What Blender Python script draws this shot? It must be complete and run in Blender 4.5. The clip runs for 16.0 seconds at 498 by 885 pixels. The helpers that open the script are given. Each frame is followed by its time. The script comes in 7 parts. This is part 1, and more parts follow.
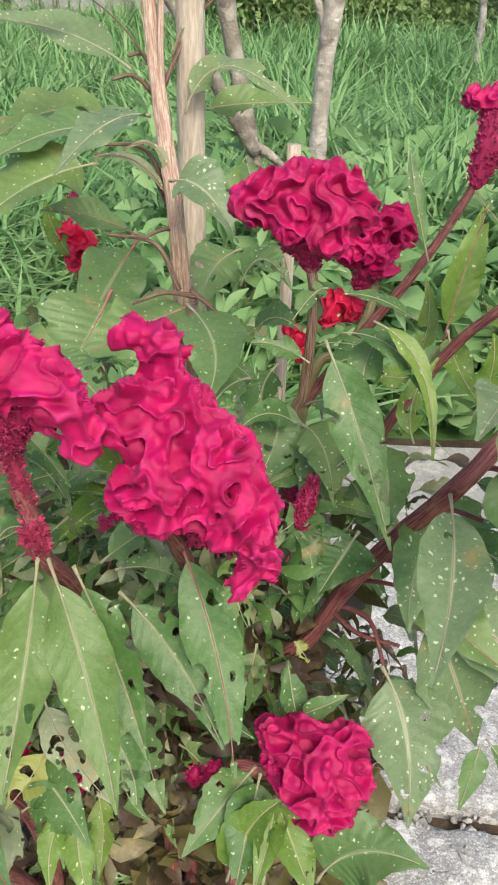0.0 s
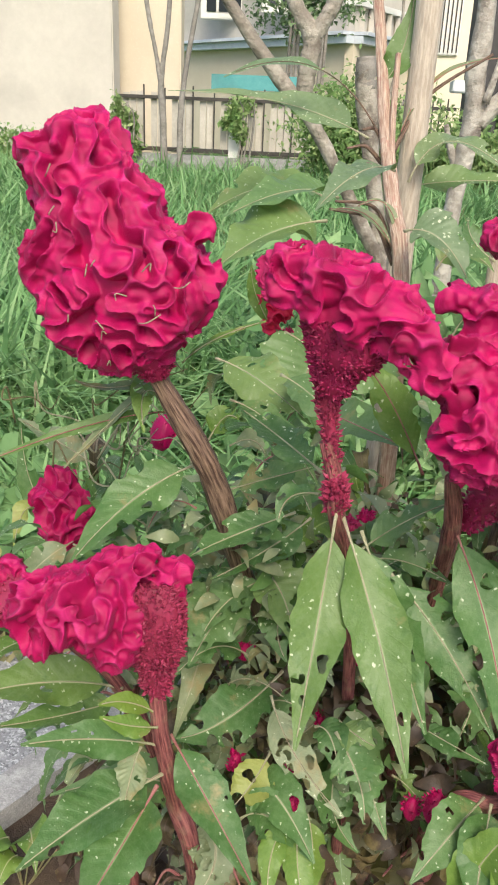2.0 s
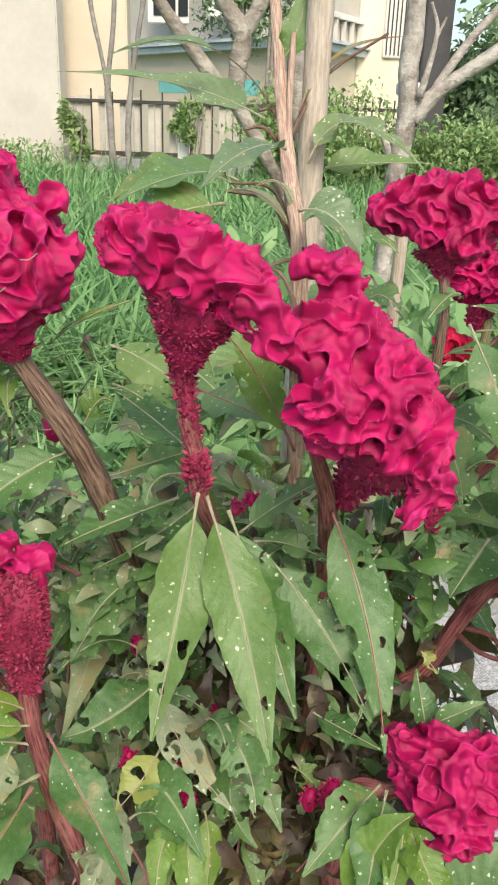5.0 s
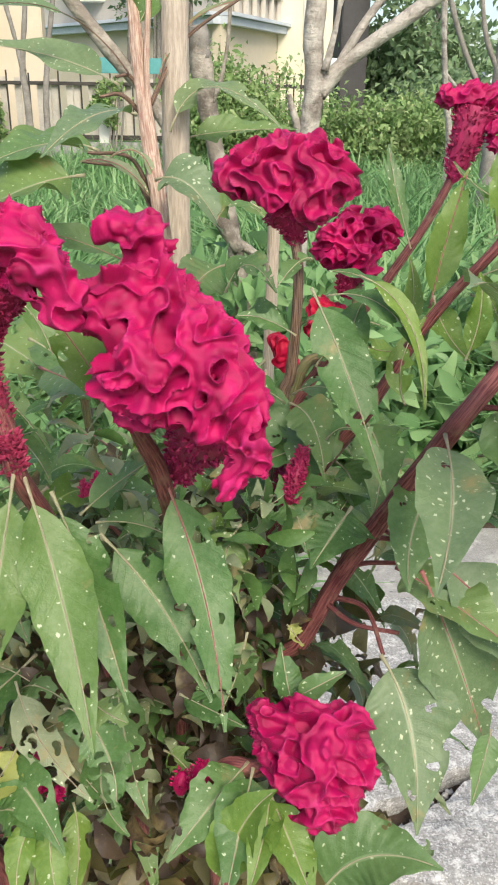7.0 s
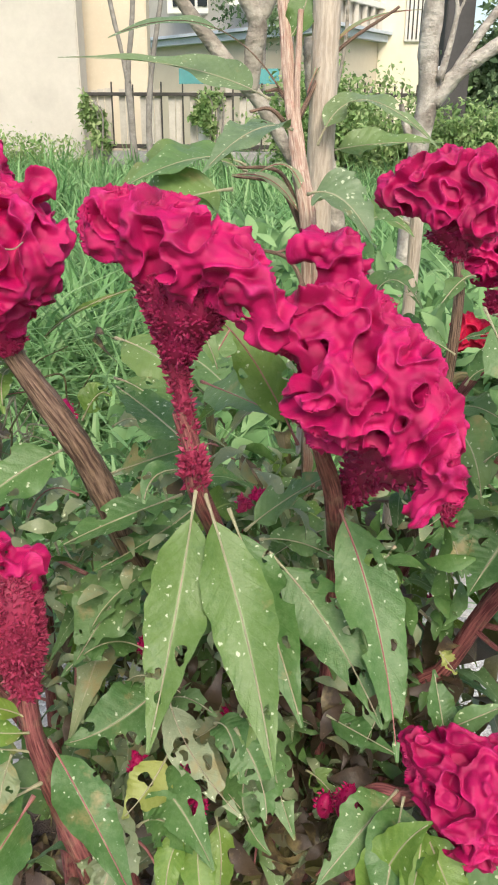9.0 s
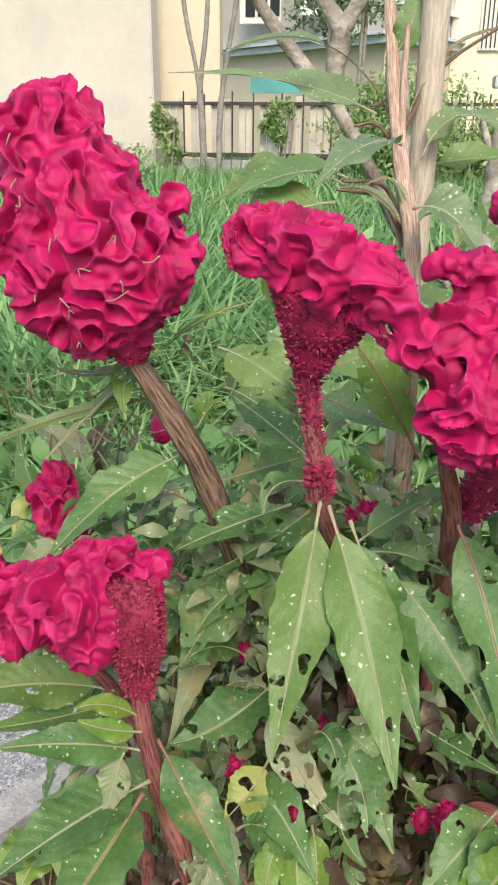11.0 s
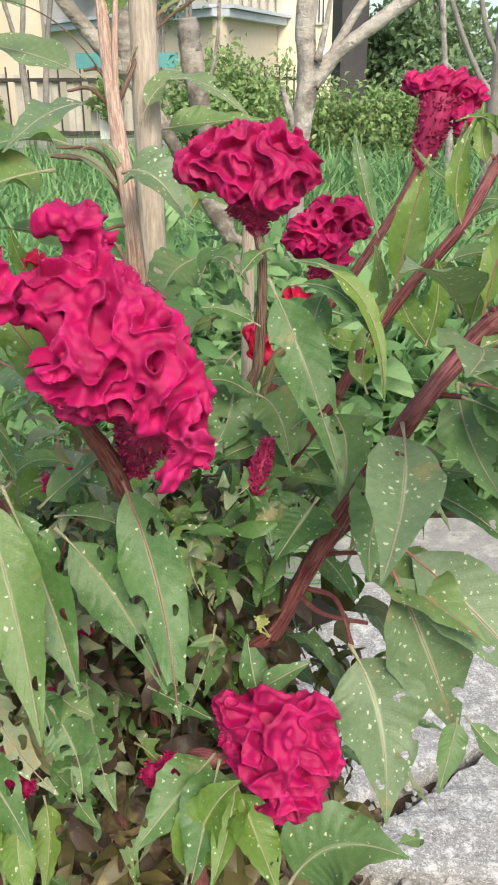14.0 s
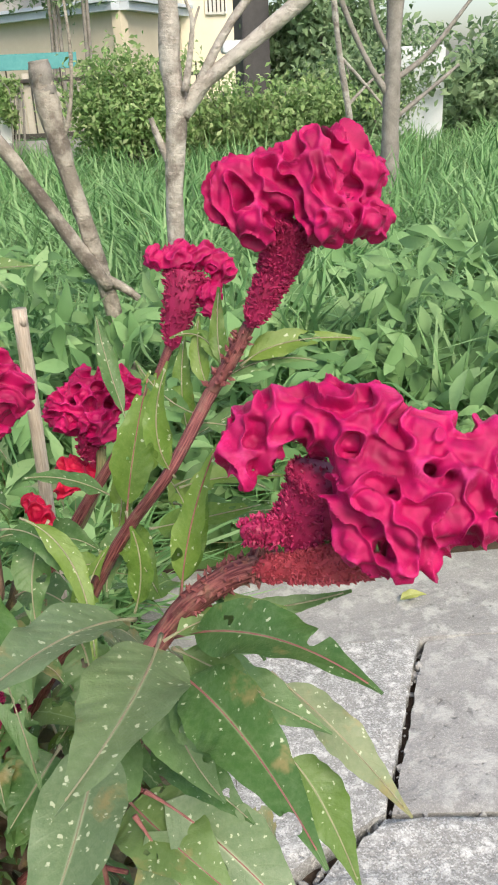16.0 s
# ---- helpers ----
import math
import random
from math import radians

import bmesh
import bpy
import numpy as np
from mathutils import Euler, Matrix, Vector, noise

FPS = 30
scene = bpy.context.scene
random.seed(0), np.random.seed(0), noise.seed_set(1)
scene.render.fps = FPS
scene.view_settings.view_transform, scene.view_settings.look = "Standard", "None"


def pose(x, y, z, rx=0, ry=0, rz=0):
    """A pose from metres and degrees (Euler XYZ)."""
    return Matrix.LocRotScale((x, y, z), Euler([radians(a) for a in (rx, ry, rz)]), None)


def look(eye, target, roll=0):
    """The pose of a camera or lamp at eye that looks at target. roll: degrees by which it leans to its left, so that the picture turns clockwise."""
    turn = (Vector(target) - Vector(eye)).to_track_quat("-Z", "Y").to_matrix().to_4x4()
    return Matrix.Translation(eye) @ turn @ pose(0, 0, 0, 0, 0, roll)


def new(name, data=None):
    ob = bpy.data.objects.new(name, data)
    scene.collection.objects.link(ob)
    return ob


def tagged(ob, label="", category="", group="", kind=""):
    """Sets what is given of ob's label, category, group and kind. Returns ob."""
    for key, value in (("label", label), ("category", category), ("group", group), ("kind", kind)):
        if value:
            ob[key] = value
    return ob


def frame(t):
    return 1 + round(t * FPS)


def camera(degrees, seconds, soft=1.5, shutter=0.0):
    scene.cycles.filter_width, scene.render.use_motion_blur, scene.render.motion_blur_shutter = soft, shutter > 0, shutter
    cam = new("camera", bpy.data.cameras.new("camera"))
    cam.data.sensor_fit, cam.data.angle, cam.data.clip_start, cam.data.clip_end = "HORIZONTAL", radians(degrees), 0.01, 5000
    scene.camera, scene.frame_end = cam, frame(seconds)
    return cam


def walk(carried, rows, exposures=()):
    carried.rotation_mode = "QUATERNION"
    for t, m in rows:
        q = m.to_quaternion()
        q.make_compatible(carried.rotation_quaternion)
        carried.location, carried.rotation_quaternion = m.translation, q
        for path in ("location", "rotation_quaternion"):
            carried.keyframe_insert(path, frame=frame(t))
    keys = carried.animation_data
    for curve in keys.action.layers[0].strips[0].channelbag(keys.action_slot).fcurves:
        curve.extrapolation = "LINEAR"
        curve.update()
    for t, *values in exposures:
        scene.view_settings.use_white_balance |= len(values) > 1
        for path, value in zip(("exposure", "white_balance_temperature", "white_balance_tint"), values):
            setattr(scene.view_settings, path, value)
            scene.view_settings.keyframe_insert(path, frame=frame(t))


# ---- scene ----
cam = camera(34.1, 16.0, soft=1.9)
EXPOSURE = 0.75
METRES, EYE, TILT, LEAN, TURN = 0.8, 1.1, -32.0, -1.0, 0.0
ROWS = [
    (0.0, 0.0, 0.0, 0.0, 0.0, 0.0, -0.0),
    (0.5, -0.0336, -0.0188, -0.0654, 0.48, 5.62, 0.85),
    (1.0, -0.0727, -0.0062, -0.0872, 0.73, 8.3, -0.98),
    (1.5, -0.1141, -0.0071, -0.1108, 3.03, 8.71, -2.48),
    (2.0, -0.1457, -0.0243, -0.1246, 5.02, 9.61, -4.62),
    (2.5, -0.1769, -0.0169, -0.138, 6.4, 9.57, -5.96),
    (3.0, -0.1916, -0.0205, -0.1414, 7.08, 9.66, -6.65),
    (3.5, -0.1789, -0.0233, -0.1373, 7.07, 10.2, -6.64),
    (4.0, -0.1391, -0.0138, -0.1319, 5.69, 10.32, -5.52),
    (4.5, -0.106, -0.0014, -0.1318, 3.97, 10.33, -4.0),
    (5.0, -0.0789, 0.0071, -0.134, 2.6, 10.03, -2.58),
    (5.2, -0.0672, 0.0085, -0.1341, 2.05, 9.96, -2.35),
    (6.25, -0.0095, 0.0235, -0.135, -0.3, 9.3, 0.0),
    (7.3, -0.0018, 0.0325, -0.1354, -1.25, 8.78, 0.82),
    (7.5, -0.0097, 0.0306, -0.1345, -1.45, 8.79, 0.7),
    (8.0, -0.0347, 0.034, -0.1309, 0.48, 8.95, -0.28),
    (8.5, -0.0454, 0.0361, -0.1304, 2.92, 9.0, -1.3),
    (9.0, -0.0633, 0.0348, -0.1267, 4.63, 9.33, -2.0),
    (9.5, -0.0809, 0.03, -0.126, 5.85, 9.51, -2.81),
    (10.0, -0.0939, 0.0203, -0.1266, 7.05, 9.69, -3.49),
    (10.2, -0.0985, 0.0185, -0.1266, 7.5, 9.66, -3.76),
    (11.25, -0.105, 0.022, -0.1285, 8.4, 9.66, -4.45),
    (12.3, -0.0807, 0.0262, -0.1304, 6.7, 9.57, -3.97),
    (12.5, -0.0735, 0.0278, -0.1312, 6.07, 9.38, -3.7),
    (13.0, -0.0506, 0.0309, -0.1395, 4.1, 9.1, -2.32),
    (13.5, -0.0028, 0.0342, -0.1518, 1.78, 8.46, 0.03),
    (14.0, 0.0358, 0.0325, -0.138, -0.24, 8.43, 1.7),
    (14.5, 0.0819, 0.0373, -0.1133, -1.07, 8.81, 3.44),
    (15.0, 0.1581, 0.0392, -0.0061, -2.33, 8.48, 6.41),
    (15.5, 0.192, 0.05, 0.0611, -3.02, 8.14, 5.9),
    (16.0, 0.2242, 0.0573, 0.0599, -3.95, 7.29, 6.46),
]
walk(cam, [(t, pose(0, 0, EYE, TILT, LEAN, TURN) @ pose(METRES * x, METRES * y, METRES * z, 90 + pitch, roll, yaw)) for t, x, y, z, yaw, pitch, roll in ROWS],
     exposures=[(0.0, EXPOSURE), (16.0, EXPOSURE)])

# ---- daylight: bright overcast, sun veiled, high behind the camera ----
SUN_UP, SUN_TURN = radians(46), radians(165)
world = bpy.data.worlds.new("sky")
scene.world = world
world.use_nodes = True
wn = world.node_tree.nodes
sky = wn.new("ShaderNodeTexSky")
sky.sky_type, sky.sun_disc = "NISHITA", False
sky.sun_elevation, sky.sun_rotation = SUN_UP, SUN_TURN
sky.air_density, sky.dust_density, sky.ozone_density = 1.0, 2.6, 0.5
world.node_tree.links.new(sky.outputs[0], wn["Background"].inputs[0])
wn["Background"].inputs[1].default_value = 0.15
sun = new("sun", bpy.data.lights.new("sun", "SUN"))
sun.data.energy, sun.data.angle, sun.data.color = 2.0, radians(25), (1.0, 0.93, 0.75)
toward = Vector((math.sin(SUN_TURN) * math.cos(SUN_UP), math.cos(SUN_TURN) * math.cos(SUN_UP), math.sin(SUN_UP)))
sun.matrix_basis = look(toward * 30, (0, 0, 0))

# ---- materials ----
class Shader:
    """A small builder for node materials."""

    def __init__(self, name):
        self.mat = bpy.data.materials.new(name)
        self.mat.use_nodes = True
        self.tree = self.mat.node_tree
        self.bsdf = self.tree.nodes["Principled BSDF"]
        self.out = self.tree.nodes["Material Output"]

    def node(self, kind, **inputs):
        n = self.tree.nodes.new("ShaderNode" + kind)
        for key, value in inputs.items():
            self.put(n.inputs[int(key[1:]) if key[0] == "i" and key[1:].isdigit() else key.replace("_", " ")], value)
        return n

    def put(self, socket, value):
        if isinstance(value, bpy.types.NodeSocket):
            self.tree.links.new(value, socket)
        else:
            socket.default_value = (*value, 1) if socket.type == "RGBA" and len(value) == 3 else value

    def math(self, op, a, b=0.0, c=0.0):
        n = self.tree.nodes.new("ShaderNodeMath")
        n.operation = op
        for s, v in zip(n.inputs, (a, b, c)):
            self.put(s, v)
        return n.outputs[0]

    def coords(self, which="Object"):
        return self.node("TexCoord").outputs[which]

    def noise(self, where, scale, detail=4.0, rough=0.55):
        return self.node("TexNoise", Vector=where, Scale=scale, Detail=detail, Roughness=rough).outputs["Fac"]

    def ramp(self, fac, *stops):
        n = self.node("ValToRGB", Fac=fac)
        e = n.color_ramp.elements
        while len(e) < len(stops):
            e.new(0.5)
        for el, (p, c) in zip(e, stops):
            el.position, el.color = p, (*c, 1) if len(c) == 3 else c
        return n.outputs["Color"]

    def step(self, value, low, high):
        n = self.node("MapRange", Value=value)
        n.inputs["From Min"].default_value, n.inputs["From Max"].default_value = low, high
        return n.outputs[0]

    def mix(self, fac, a, b):
        n = self.tree.nodes.new("ShaderNodeMix")
        n.data_type = "RGBA"
        self.put(n.inputs[0], fac)
        for s, v in ((n.inputs[6], a), (n.inputs[7], b)):
            self.put(s, (*v, 1) if isinstance(v, tuple) and len(v) == 3 else v)
        return n.outputs[2]

    def stretch(self, where, scale):
        return self.node("Mapping", Vector=where, Scale=scale).outputs[0]

    def bump(self, height, strength, distance):
        return self.node("Bump", Height=height, Strength=strength, Distance=distance).outputs[0]

    def set(self, **inputs):
        for key, value in inputs.items():
            self.put(self.bsdf.inputs[key.replace("_", " ")], (*value, 1) if isinstance(value, tuple) and len(value) == 3 else value)
        return self.mat

    def see_through(self, color, amount):
        """Light that comes through a thin leaf or petal."""
        t = self.node("BsdfTranslucent", Color=color)
        m = self.node("MixShader", Fac=amount, i1=self.bsdf.outputs[0], i2=t.outputs[0])
        self.tree.links.new(m.outputs[0], self.out.inputs[0])
        return self.mat


def petal_material(name, deep, bright, lilac):
    """Velvety comb: soft blotches, fine hairs and lips paled by sheen put into the colour."""
    s = Shader(name)
    o = s.coords()
    big = s.noise(o, 70, 3)
    fine = s.noise(o, 900, 4, 0.7)
    lip = s.node("SeparateXYZ", i0=s.coords("UV")).outputs[1]
    streak = s.noise(s.stretch(s.coords("UV"), (16, 0.6, 1)), 1.0, 4, 0.65)
    c = s.mix(s.step(big, 0.3, 0.7), deep, bright)
    # pale streaks along the lips: velvet sheen painted into the base colour
    lip_sheen = s.math("MULTIPLY", s.step(s.math("MULTIPLY_ADD", streak, 0.35, lip), 0.62, 1.15), s.step(s.noise(o, 110, 3), 0.35, 0.65))
    c = s.mix(s.math("MULTIPLY_ADD", lip_sheen, 0.5, 0.03), c, lilac)
    c = s.mix(s.math("MULTIPLY", s.step(fine, 0.48, 0.66), 0.25), c, deep)
    relief = s.math("ADD", s.math("MULTIPLY", fine, 0.5), s.math("MULTIPLY", streak, 0.6))
    s.set(Base_Color=c, Roughness=0.5, Specular_IOR_Level=0.32, Sheen_Weight=0.12, Sheen_Roughness=0.3, Sheen_Tint=(1.0, 0.35, 0.65),
          Normal=s.bump(relief, 0.5, 0.0007))
    return s.see_through(bright, 0.10)


def leaf_material(name, dark, light, vein, spots=1.0, dry=0.0):
    s = Shader(name)
    o = s.coords()
    uv = s.node("SeparateXYZ", i0=s.coords("UV"))
    u, v = uv.outputs[0], s.math("ABSOLUTE", s.math("SUBTRACT", uv.outputs[1], 0.5))
    rnd = s.node("ObjectInfo").outputs["Random"]
    tone = s.math("ADD", s.math("MULTIPLY", s.noise(o, 45, 3), 0.7), s.math("MULTIPLY", rnd, 0.35))
    c = s.mix(s.step(tone, 0.25, 0.85), dark, light)
    c = s.mix(s.math("MULTIPLY", s.step(rnd, 0.7, 1.0), 0.3), c, (0.2, 0.24, 0.03))
    c = s.mix(s.math("MULTIPLY", s.step(s.noise(o, 240, 5, 0.7), 0.42, 0.66), 0.28), c, tuple(0.5 * (x + y) for x, y in zip(light, vein)))
    c = s.mix(s.math("MULTIPLY", s.step(s.noise(o, 110, 4, 0.65), 0.55, 0.7), 0.4), c, dark)
    # pale feathered side veins and midrib
    phase = s.math("FRACT", s.math("SUBTRACT", s.math("MULTIPLY", u, 13.0), s.math("MULTIPLY", v, 3.4)))
    line = s.step(s.math("ABSOLUTE", s.math("SUBTRACT", phase, 0.5)), 0.07, 0.0)
    c = s.mix(s.math("MULTIPLY", line, 0.035), c, vein)
    c = s.mix(s.math("MULTIPLY", s.step(v, 0.035, 0.012), 0.7), c, vein)
    # chlorotic flecks left by leaf miners
    shaken = s.node("VectorMath", i0=o, i1=s.node("VectorMath", i0=s.node("TexNoise", Vector=o, Scale=420.0).outputs["Color"], i1=(0.004, 0.004, 0.004)).outputs[0])
    shaken.inputs[1].links[0].from_node.operation = "MULTIPLY"
    vo = s.node("TexVoronoi", Vector=shaken.outputs[0], Scale=230.0, Randomness=1.0)
    pick = s.node("SeparateColor", i0=vo.outputs["Color"])
    size = s.math("MULTIPLY", s.step(pick.outputs[0], 0.3, 1.0), 0.28 * spots)
    fleck = s.step(s.math("SUBTRACT", vo.outputs["Distance"], size), 0.05, -0.04)
    c = s.mix(s.math("MULTIPLY", fleck, 0.8), c, (0.62, 0.66, 0.46))
    # brown and yellow patches
    patch = s.noise(o, 26, 5, 0.65)
    c = s.mix(s.math("MULTIPLY", s.step(patch, 0.615 - 0.25 * dry, 0.70 - 0.2 * dry), 0.75), c, (0.30, 0.23, 0.10))
    grain = s.noise(o, 700, 3)
    relief = s.math("ADD", s.math("MULTIPLY", line, 0.10), s.math("MULTIPLY", grain, 0.5))
    s.set(Base_Color=c, Roughness=0.42, Specular_IOR_Level=0.45, Normal=s.bump(relief, 0.5, 0.0015))
    return s.see_through(s.mix(0.4, c, (0.25, 0.42, 0.06)), 0.22)


def stem_material(name, dark, light, streak):
    s = Shader(name)
    o, uv = s.coords(), s.coords("UV")
    rib = s.noise(s.stretch(uv, (26, 3.5, 1)), 1.0, 5, 0.6)
    spot = s.noise(o, 120, 4)
    c = s.mix(s.step(rib, 0.40, 0.62), dark, light)
    c = s.mix(s.math("MULTIPLY", s.step(spot, 0.52, 0.75), 0.6), c, streak)
    return s.set(Base_Color=c, Roughness=0.6, Specular_IOR_Level=0.35, Normal=s.bump(s.math("ADD", rib, s.math("MULTIPLY", spot, 0.4)), 0.7, 0.0025))


def rough_material(name, dark, light, stain, scale, fleck=0.0, roughness=0.9, bump=0.004, island=0.0):
    """Concrete, stucco, soil, bark: two tones at two sizes, stains and grit."""
    s = Shader(name)
    o = s.coords()
    a, b, g = s.noise(o, scale, 6, 0.6), s.noise(o, scale * 7, 5, 0.7), s.noise(o, scale * 45, 3)
    c = s.mix(s.step(s.math("ADD", s.math("MULTIPLY", a, 0.6), s.math("MULTIPLY", b, 0.4)), 0.34, 0.66), dark, light)
    c = s.mix(s.math("MULTIPLY", s.step(s.noise(o, scale * 0.6, 4), 0.52, 0.72), 0.55), c, stain)
    c = s.mix(s.math("MULTIPLY", s.step(g, 0.58, 0.72), fleck), c, tuple(min(1, 1.9 * x + 0.05) for x in light))
    if island:
        r = s.node("NewGeometry").outputs["Random Per Island"]
        c = s.mix(s.math("MULTIPLY", r, island), c, stain)
    h = s.math("ADD", s.math("MULTIPLY", b, 0.6), s.math("MULTIPLY", g, 0.4))
    return s.set(Base_Color=c, Roughness=roughness, Specular_IOR_Level=0.3, Normal=s.bump(h, 0.8, bump))


def concrete_material(name, base, pale, dark, blotch, grain, fleck=0.6):
    """Weathered concrete: pale lime blotches, dark pores and single bright grains of stone."""
    s = Shader(name)
    o = s.coords()
    wide, mid, fine = s.noise(o, 5, 4, 0.6), s.noise(o, blotch, 6, 0.7), s.noise(o, blotch * 4, 4, 0.65)
    c = s.mix(s.step(wide, 0.35, 0.65), base, tuple(0.82 * x for x in base))
    c = s.mix(s.step(mid, 0.50, 0.62), c, pale)
    c = s.mix(s.math("MULTIPLY", s.step(mid, 0.42, 0.30), 0.7), c, dark)
    vo = s.node("TexVoronoi", Vector=o, Scale=grain)
    pick = s.node("SeparateColor", i0=vo.outputs["Color"])
    c = s.mix(s.math("MULTIPLY", s.step(pick.outputs[0], 0.55, 0.95), fleck), c, tuple(min(0.8, 1.5 * x) for x in pale))
    c = s.mix(s.math("MULTIPLY", s.step(pick.outputs[1], 0.65, 0.95), fleck), c, dark)
    pores = s.step(fine, 0.36, 0.28)
    c = s.mix(s.math("MULTIPLY", pores, 0.6), c, dark)
    h = s.math("SUBTRACT", s.math("ADD", s.math("MULTIPLY", mid, 0.7), s.math("MULTIPLY", fine, 0.5)), s.math("MULTIPLY", pores, 0.4))
    return s.set(Base_Color=c, Roughness=0.93, Specular_IOR_Level=0.25, Normal=s.bump(h, 0.9, 0.006))


def bark_material(name, mid, pale, dark):
    """Smooth grey bark: pale lichen patches, dark scars and short cross-wise cracks."""
    s = Shader(name)
    o = s.coords()
    patch, fine = s.noise(o, 14, 6, 0.65), s.noise(o, 70, 5, 0.7)
    ring = s.noise(s.stretch(o, (14, 14, 45)), 1.0, 4, 0.6)
    c = s.mix(s.step(patch, 0.44, 0.58), mid, pale)
    c = s.mix(s.math("MULTIPLY", s.step(s.noise(o, 9, 5, 0.6), 0.53, 0.63), 0.75), c, dark)
    c = s.mix(s.math("MULTIPLY", s.step(ring, 0.58, 0.72), 0.16), c, dark)
    c = s.mix(s.math("MULTIPLY", s.step(fine, 0.56, 0.70), 0.5), c, pale)
    return s.set(Base_Color=c, Roughness=0.9, Specular_IOR_Level=0.25, Normal=s.bump(s.math("SUBTRACT", fine, ring), 0.9, 0.01))


def blade_material(name, a, b, c3):
    """Grass and weeds, each blade its own shade."""
    s = Shader(name)
    r = s.node("NewGeometry").outputs["Random Per Island"]
    o = s.coords()
    c = s.ramp(r, (0.0, a), (0.6, b), (1.0, c3))
    c = s.mix(s.math("MULTIPLY", s.step(s.noise(o, 1.3, 3), 0.4, 0.7), 0.35), c, c3)
    c = s.mix(s.math("MULTIPLY", s.step(s.noise(o, 60, 3), 0.5, 0.8), 0.3), c, a)
    s.set(Base_Color=c, Roughness=0.62, Specular_IOR_Level=0.25)
    return s.see_through(c, 0.34)


PETAL = petal_material("crimson_petal", (0.25, 0.0007, 0.047), (0.54, 0.0015, 0.112), (0.78, 0.05, 0.30))
# Darker copy of PETAL with the shade on some combs in its colour.
PETAL_SHADED = petal_material("shaded_crimson_petal", (0.24, 0.0006, 0.045), (0.46, 0.0013, 0.095), (0.72, 0.045, 0.26))
FLORET = petal_material("purple_florets", (0.24, 0.006, 0.048), (0.43, 0.02, 0.11), (0.70, 0.19, 0.32))
CALYX = petal_material("dusty_rose_calyx", (0.20, 0.010, 0.042), (0.35, 0.030, 0.085), (0.66, 0.28, 0.33))
ROSY = petal_material("rosy_neck", (0.30, 0.025, 0.045), (0.46, 0.07, 0.10), (0.70, 0.32, 0.33))
RED = petal_material("scarlet_petal", (0.48, 0.002, 0.03), (0.64, 0.004, 0.065), (0.75, 0.05, 0.16))
LEAF = leaf_material("celosia_leaf", (0.046, 0.118, 0.028), (0.092, 0.186, 0.051), (0.36, 0.42, 0.23), 0.8)
LEAF_DEEP = leaf_material("deep_green_leaf", (0.076, 0.148, 0.046), (0.14, 0.232, 0.084), (0.27, 0.36, 0.19), 0.9)
# Mildew grey, paled further: sky reflection on the blades is in the colour.
LEAF_GREY = leaf_material("mildew_and_sky_sheen_leaf", (0.105, 0.165, 0.078), (0.182, 0.258, 0.133), (0.40, 0.44, 0.29), 1.1)
LEAF_LIME = leaf_material("lime_leaf", (0.08, 0.155, 0.022), (0.145, 0.245, 0.04), (0.4, 0.48, 0.16), 0.9)
LEAF_DRY = leaf_material("withered_leaf", (0.14, 0.18, 0.09), (0.26, 0.30, 0.17), (0.45, 0.40, 0.26), 0.9, 0.35)
LEAF_BROWN = leaf_material("dead_leaf", (0.042, 0.024, 0.018), (0.115, 0.07, 0.048), (0.18, 0.12, 0.08), 0.2, 0.3)
LEAF_YELLOW = leaf_material("yellow_leaf", (0.24, 0.28, 0.06), (0.38, 0.38, 0.12), (0.42, 0.42, 0.2), 0.3, 0.3)
RIB = stem_material("pale_midrib", (0.34, 0.34, 0.20), (0.52, 0.46, 0.32), (0.46, 0.26, 0.22))
RIB_RED = stem_material("red_midrib", (0.33, 0.09, 0.09), (0.52, 0.24, 0.22), (0.45, 0.36, 0.24))
STEM_BROWN = stem_material("brown_stem", (0.075, 0.04, 0.032), (0.31, 0.20, 0.145), (0.17, 0.11, 0.06))
STEM_RED = stem_material("red_stem", (0.10, 0.02, 0.027), (0.33, 0.115, 0.105), (0.27, 0.18, 0.12))
STEM_GREEN = stem_material("green_stem", (0.11, 0.12, 0.05), (0.26, 0.22, 0.10), (0.28, 0.12, 0.09))
STEM_PALE = stem_material("withered_stem", (0.30, 0.18, 0.13), (0.55, 0.42, 0.33), (0.33, 0.12, 0.10))
BAMBOO = stem_material("weathered_stake", (0.40, 0.325, 0.26), (0.56, 0.475, 0.39), (0.45, 0.38, 0.32))
BARK = bark_material("grey_bark", (0.34, 0.30, 0.26), (0.52, 0.475, 0.42), (0.15, 0.12, 0.10))
# Browner than BARK, and darkened in colour for the shade on the sawn-off tree.
BARK_BROWN = bark_material("shaded_brown_grey_bark", (0.25, 0.215, 0.175), (0.42, 0.375, 0.315), (0.11, 0.085, 0.07))
BARK_DARK = rough_material("far_bark", (0.15, 0.135, 0.115), (0.34, 0.31, 0.28), (0.18, 0.16, 0.14), 12, 0.3)
CONCRETE = concrete_material("old_concrete", (0.36, 0.35, 0.335), (0.62, 0.61, 0.59), (0.17, 0.165, 0.155), 38, 420, 0.45)
CONCRETE_SMOOTH = concrete_material("worn_concrete", (0.31, 0.30, 0.29), (0.43, 0.42, 0.40), (0.23, 0.22, 0.21), 16, 500, 0.25)
AGGREGATE = concrete_material("exposed_aggregate", (0.28, 0.28, 0.285), (0.38, 0.38, 0.385), (0.13, 0.13, 0.135), 22, 260, 0.75)
SOIL = rough_material("leaf_strewn_soil", (0.045, 0.03, 0.022), (0.12, 0.085, 0.06), (0.09, 0.075, 0.04), 9, 0.3, 0.95, 0.012)
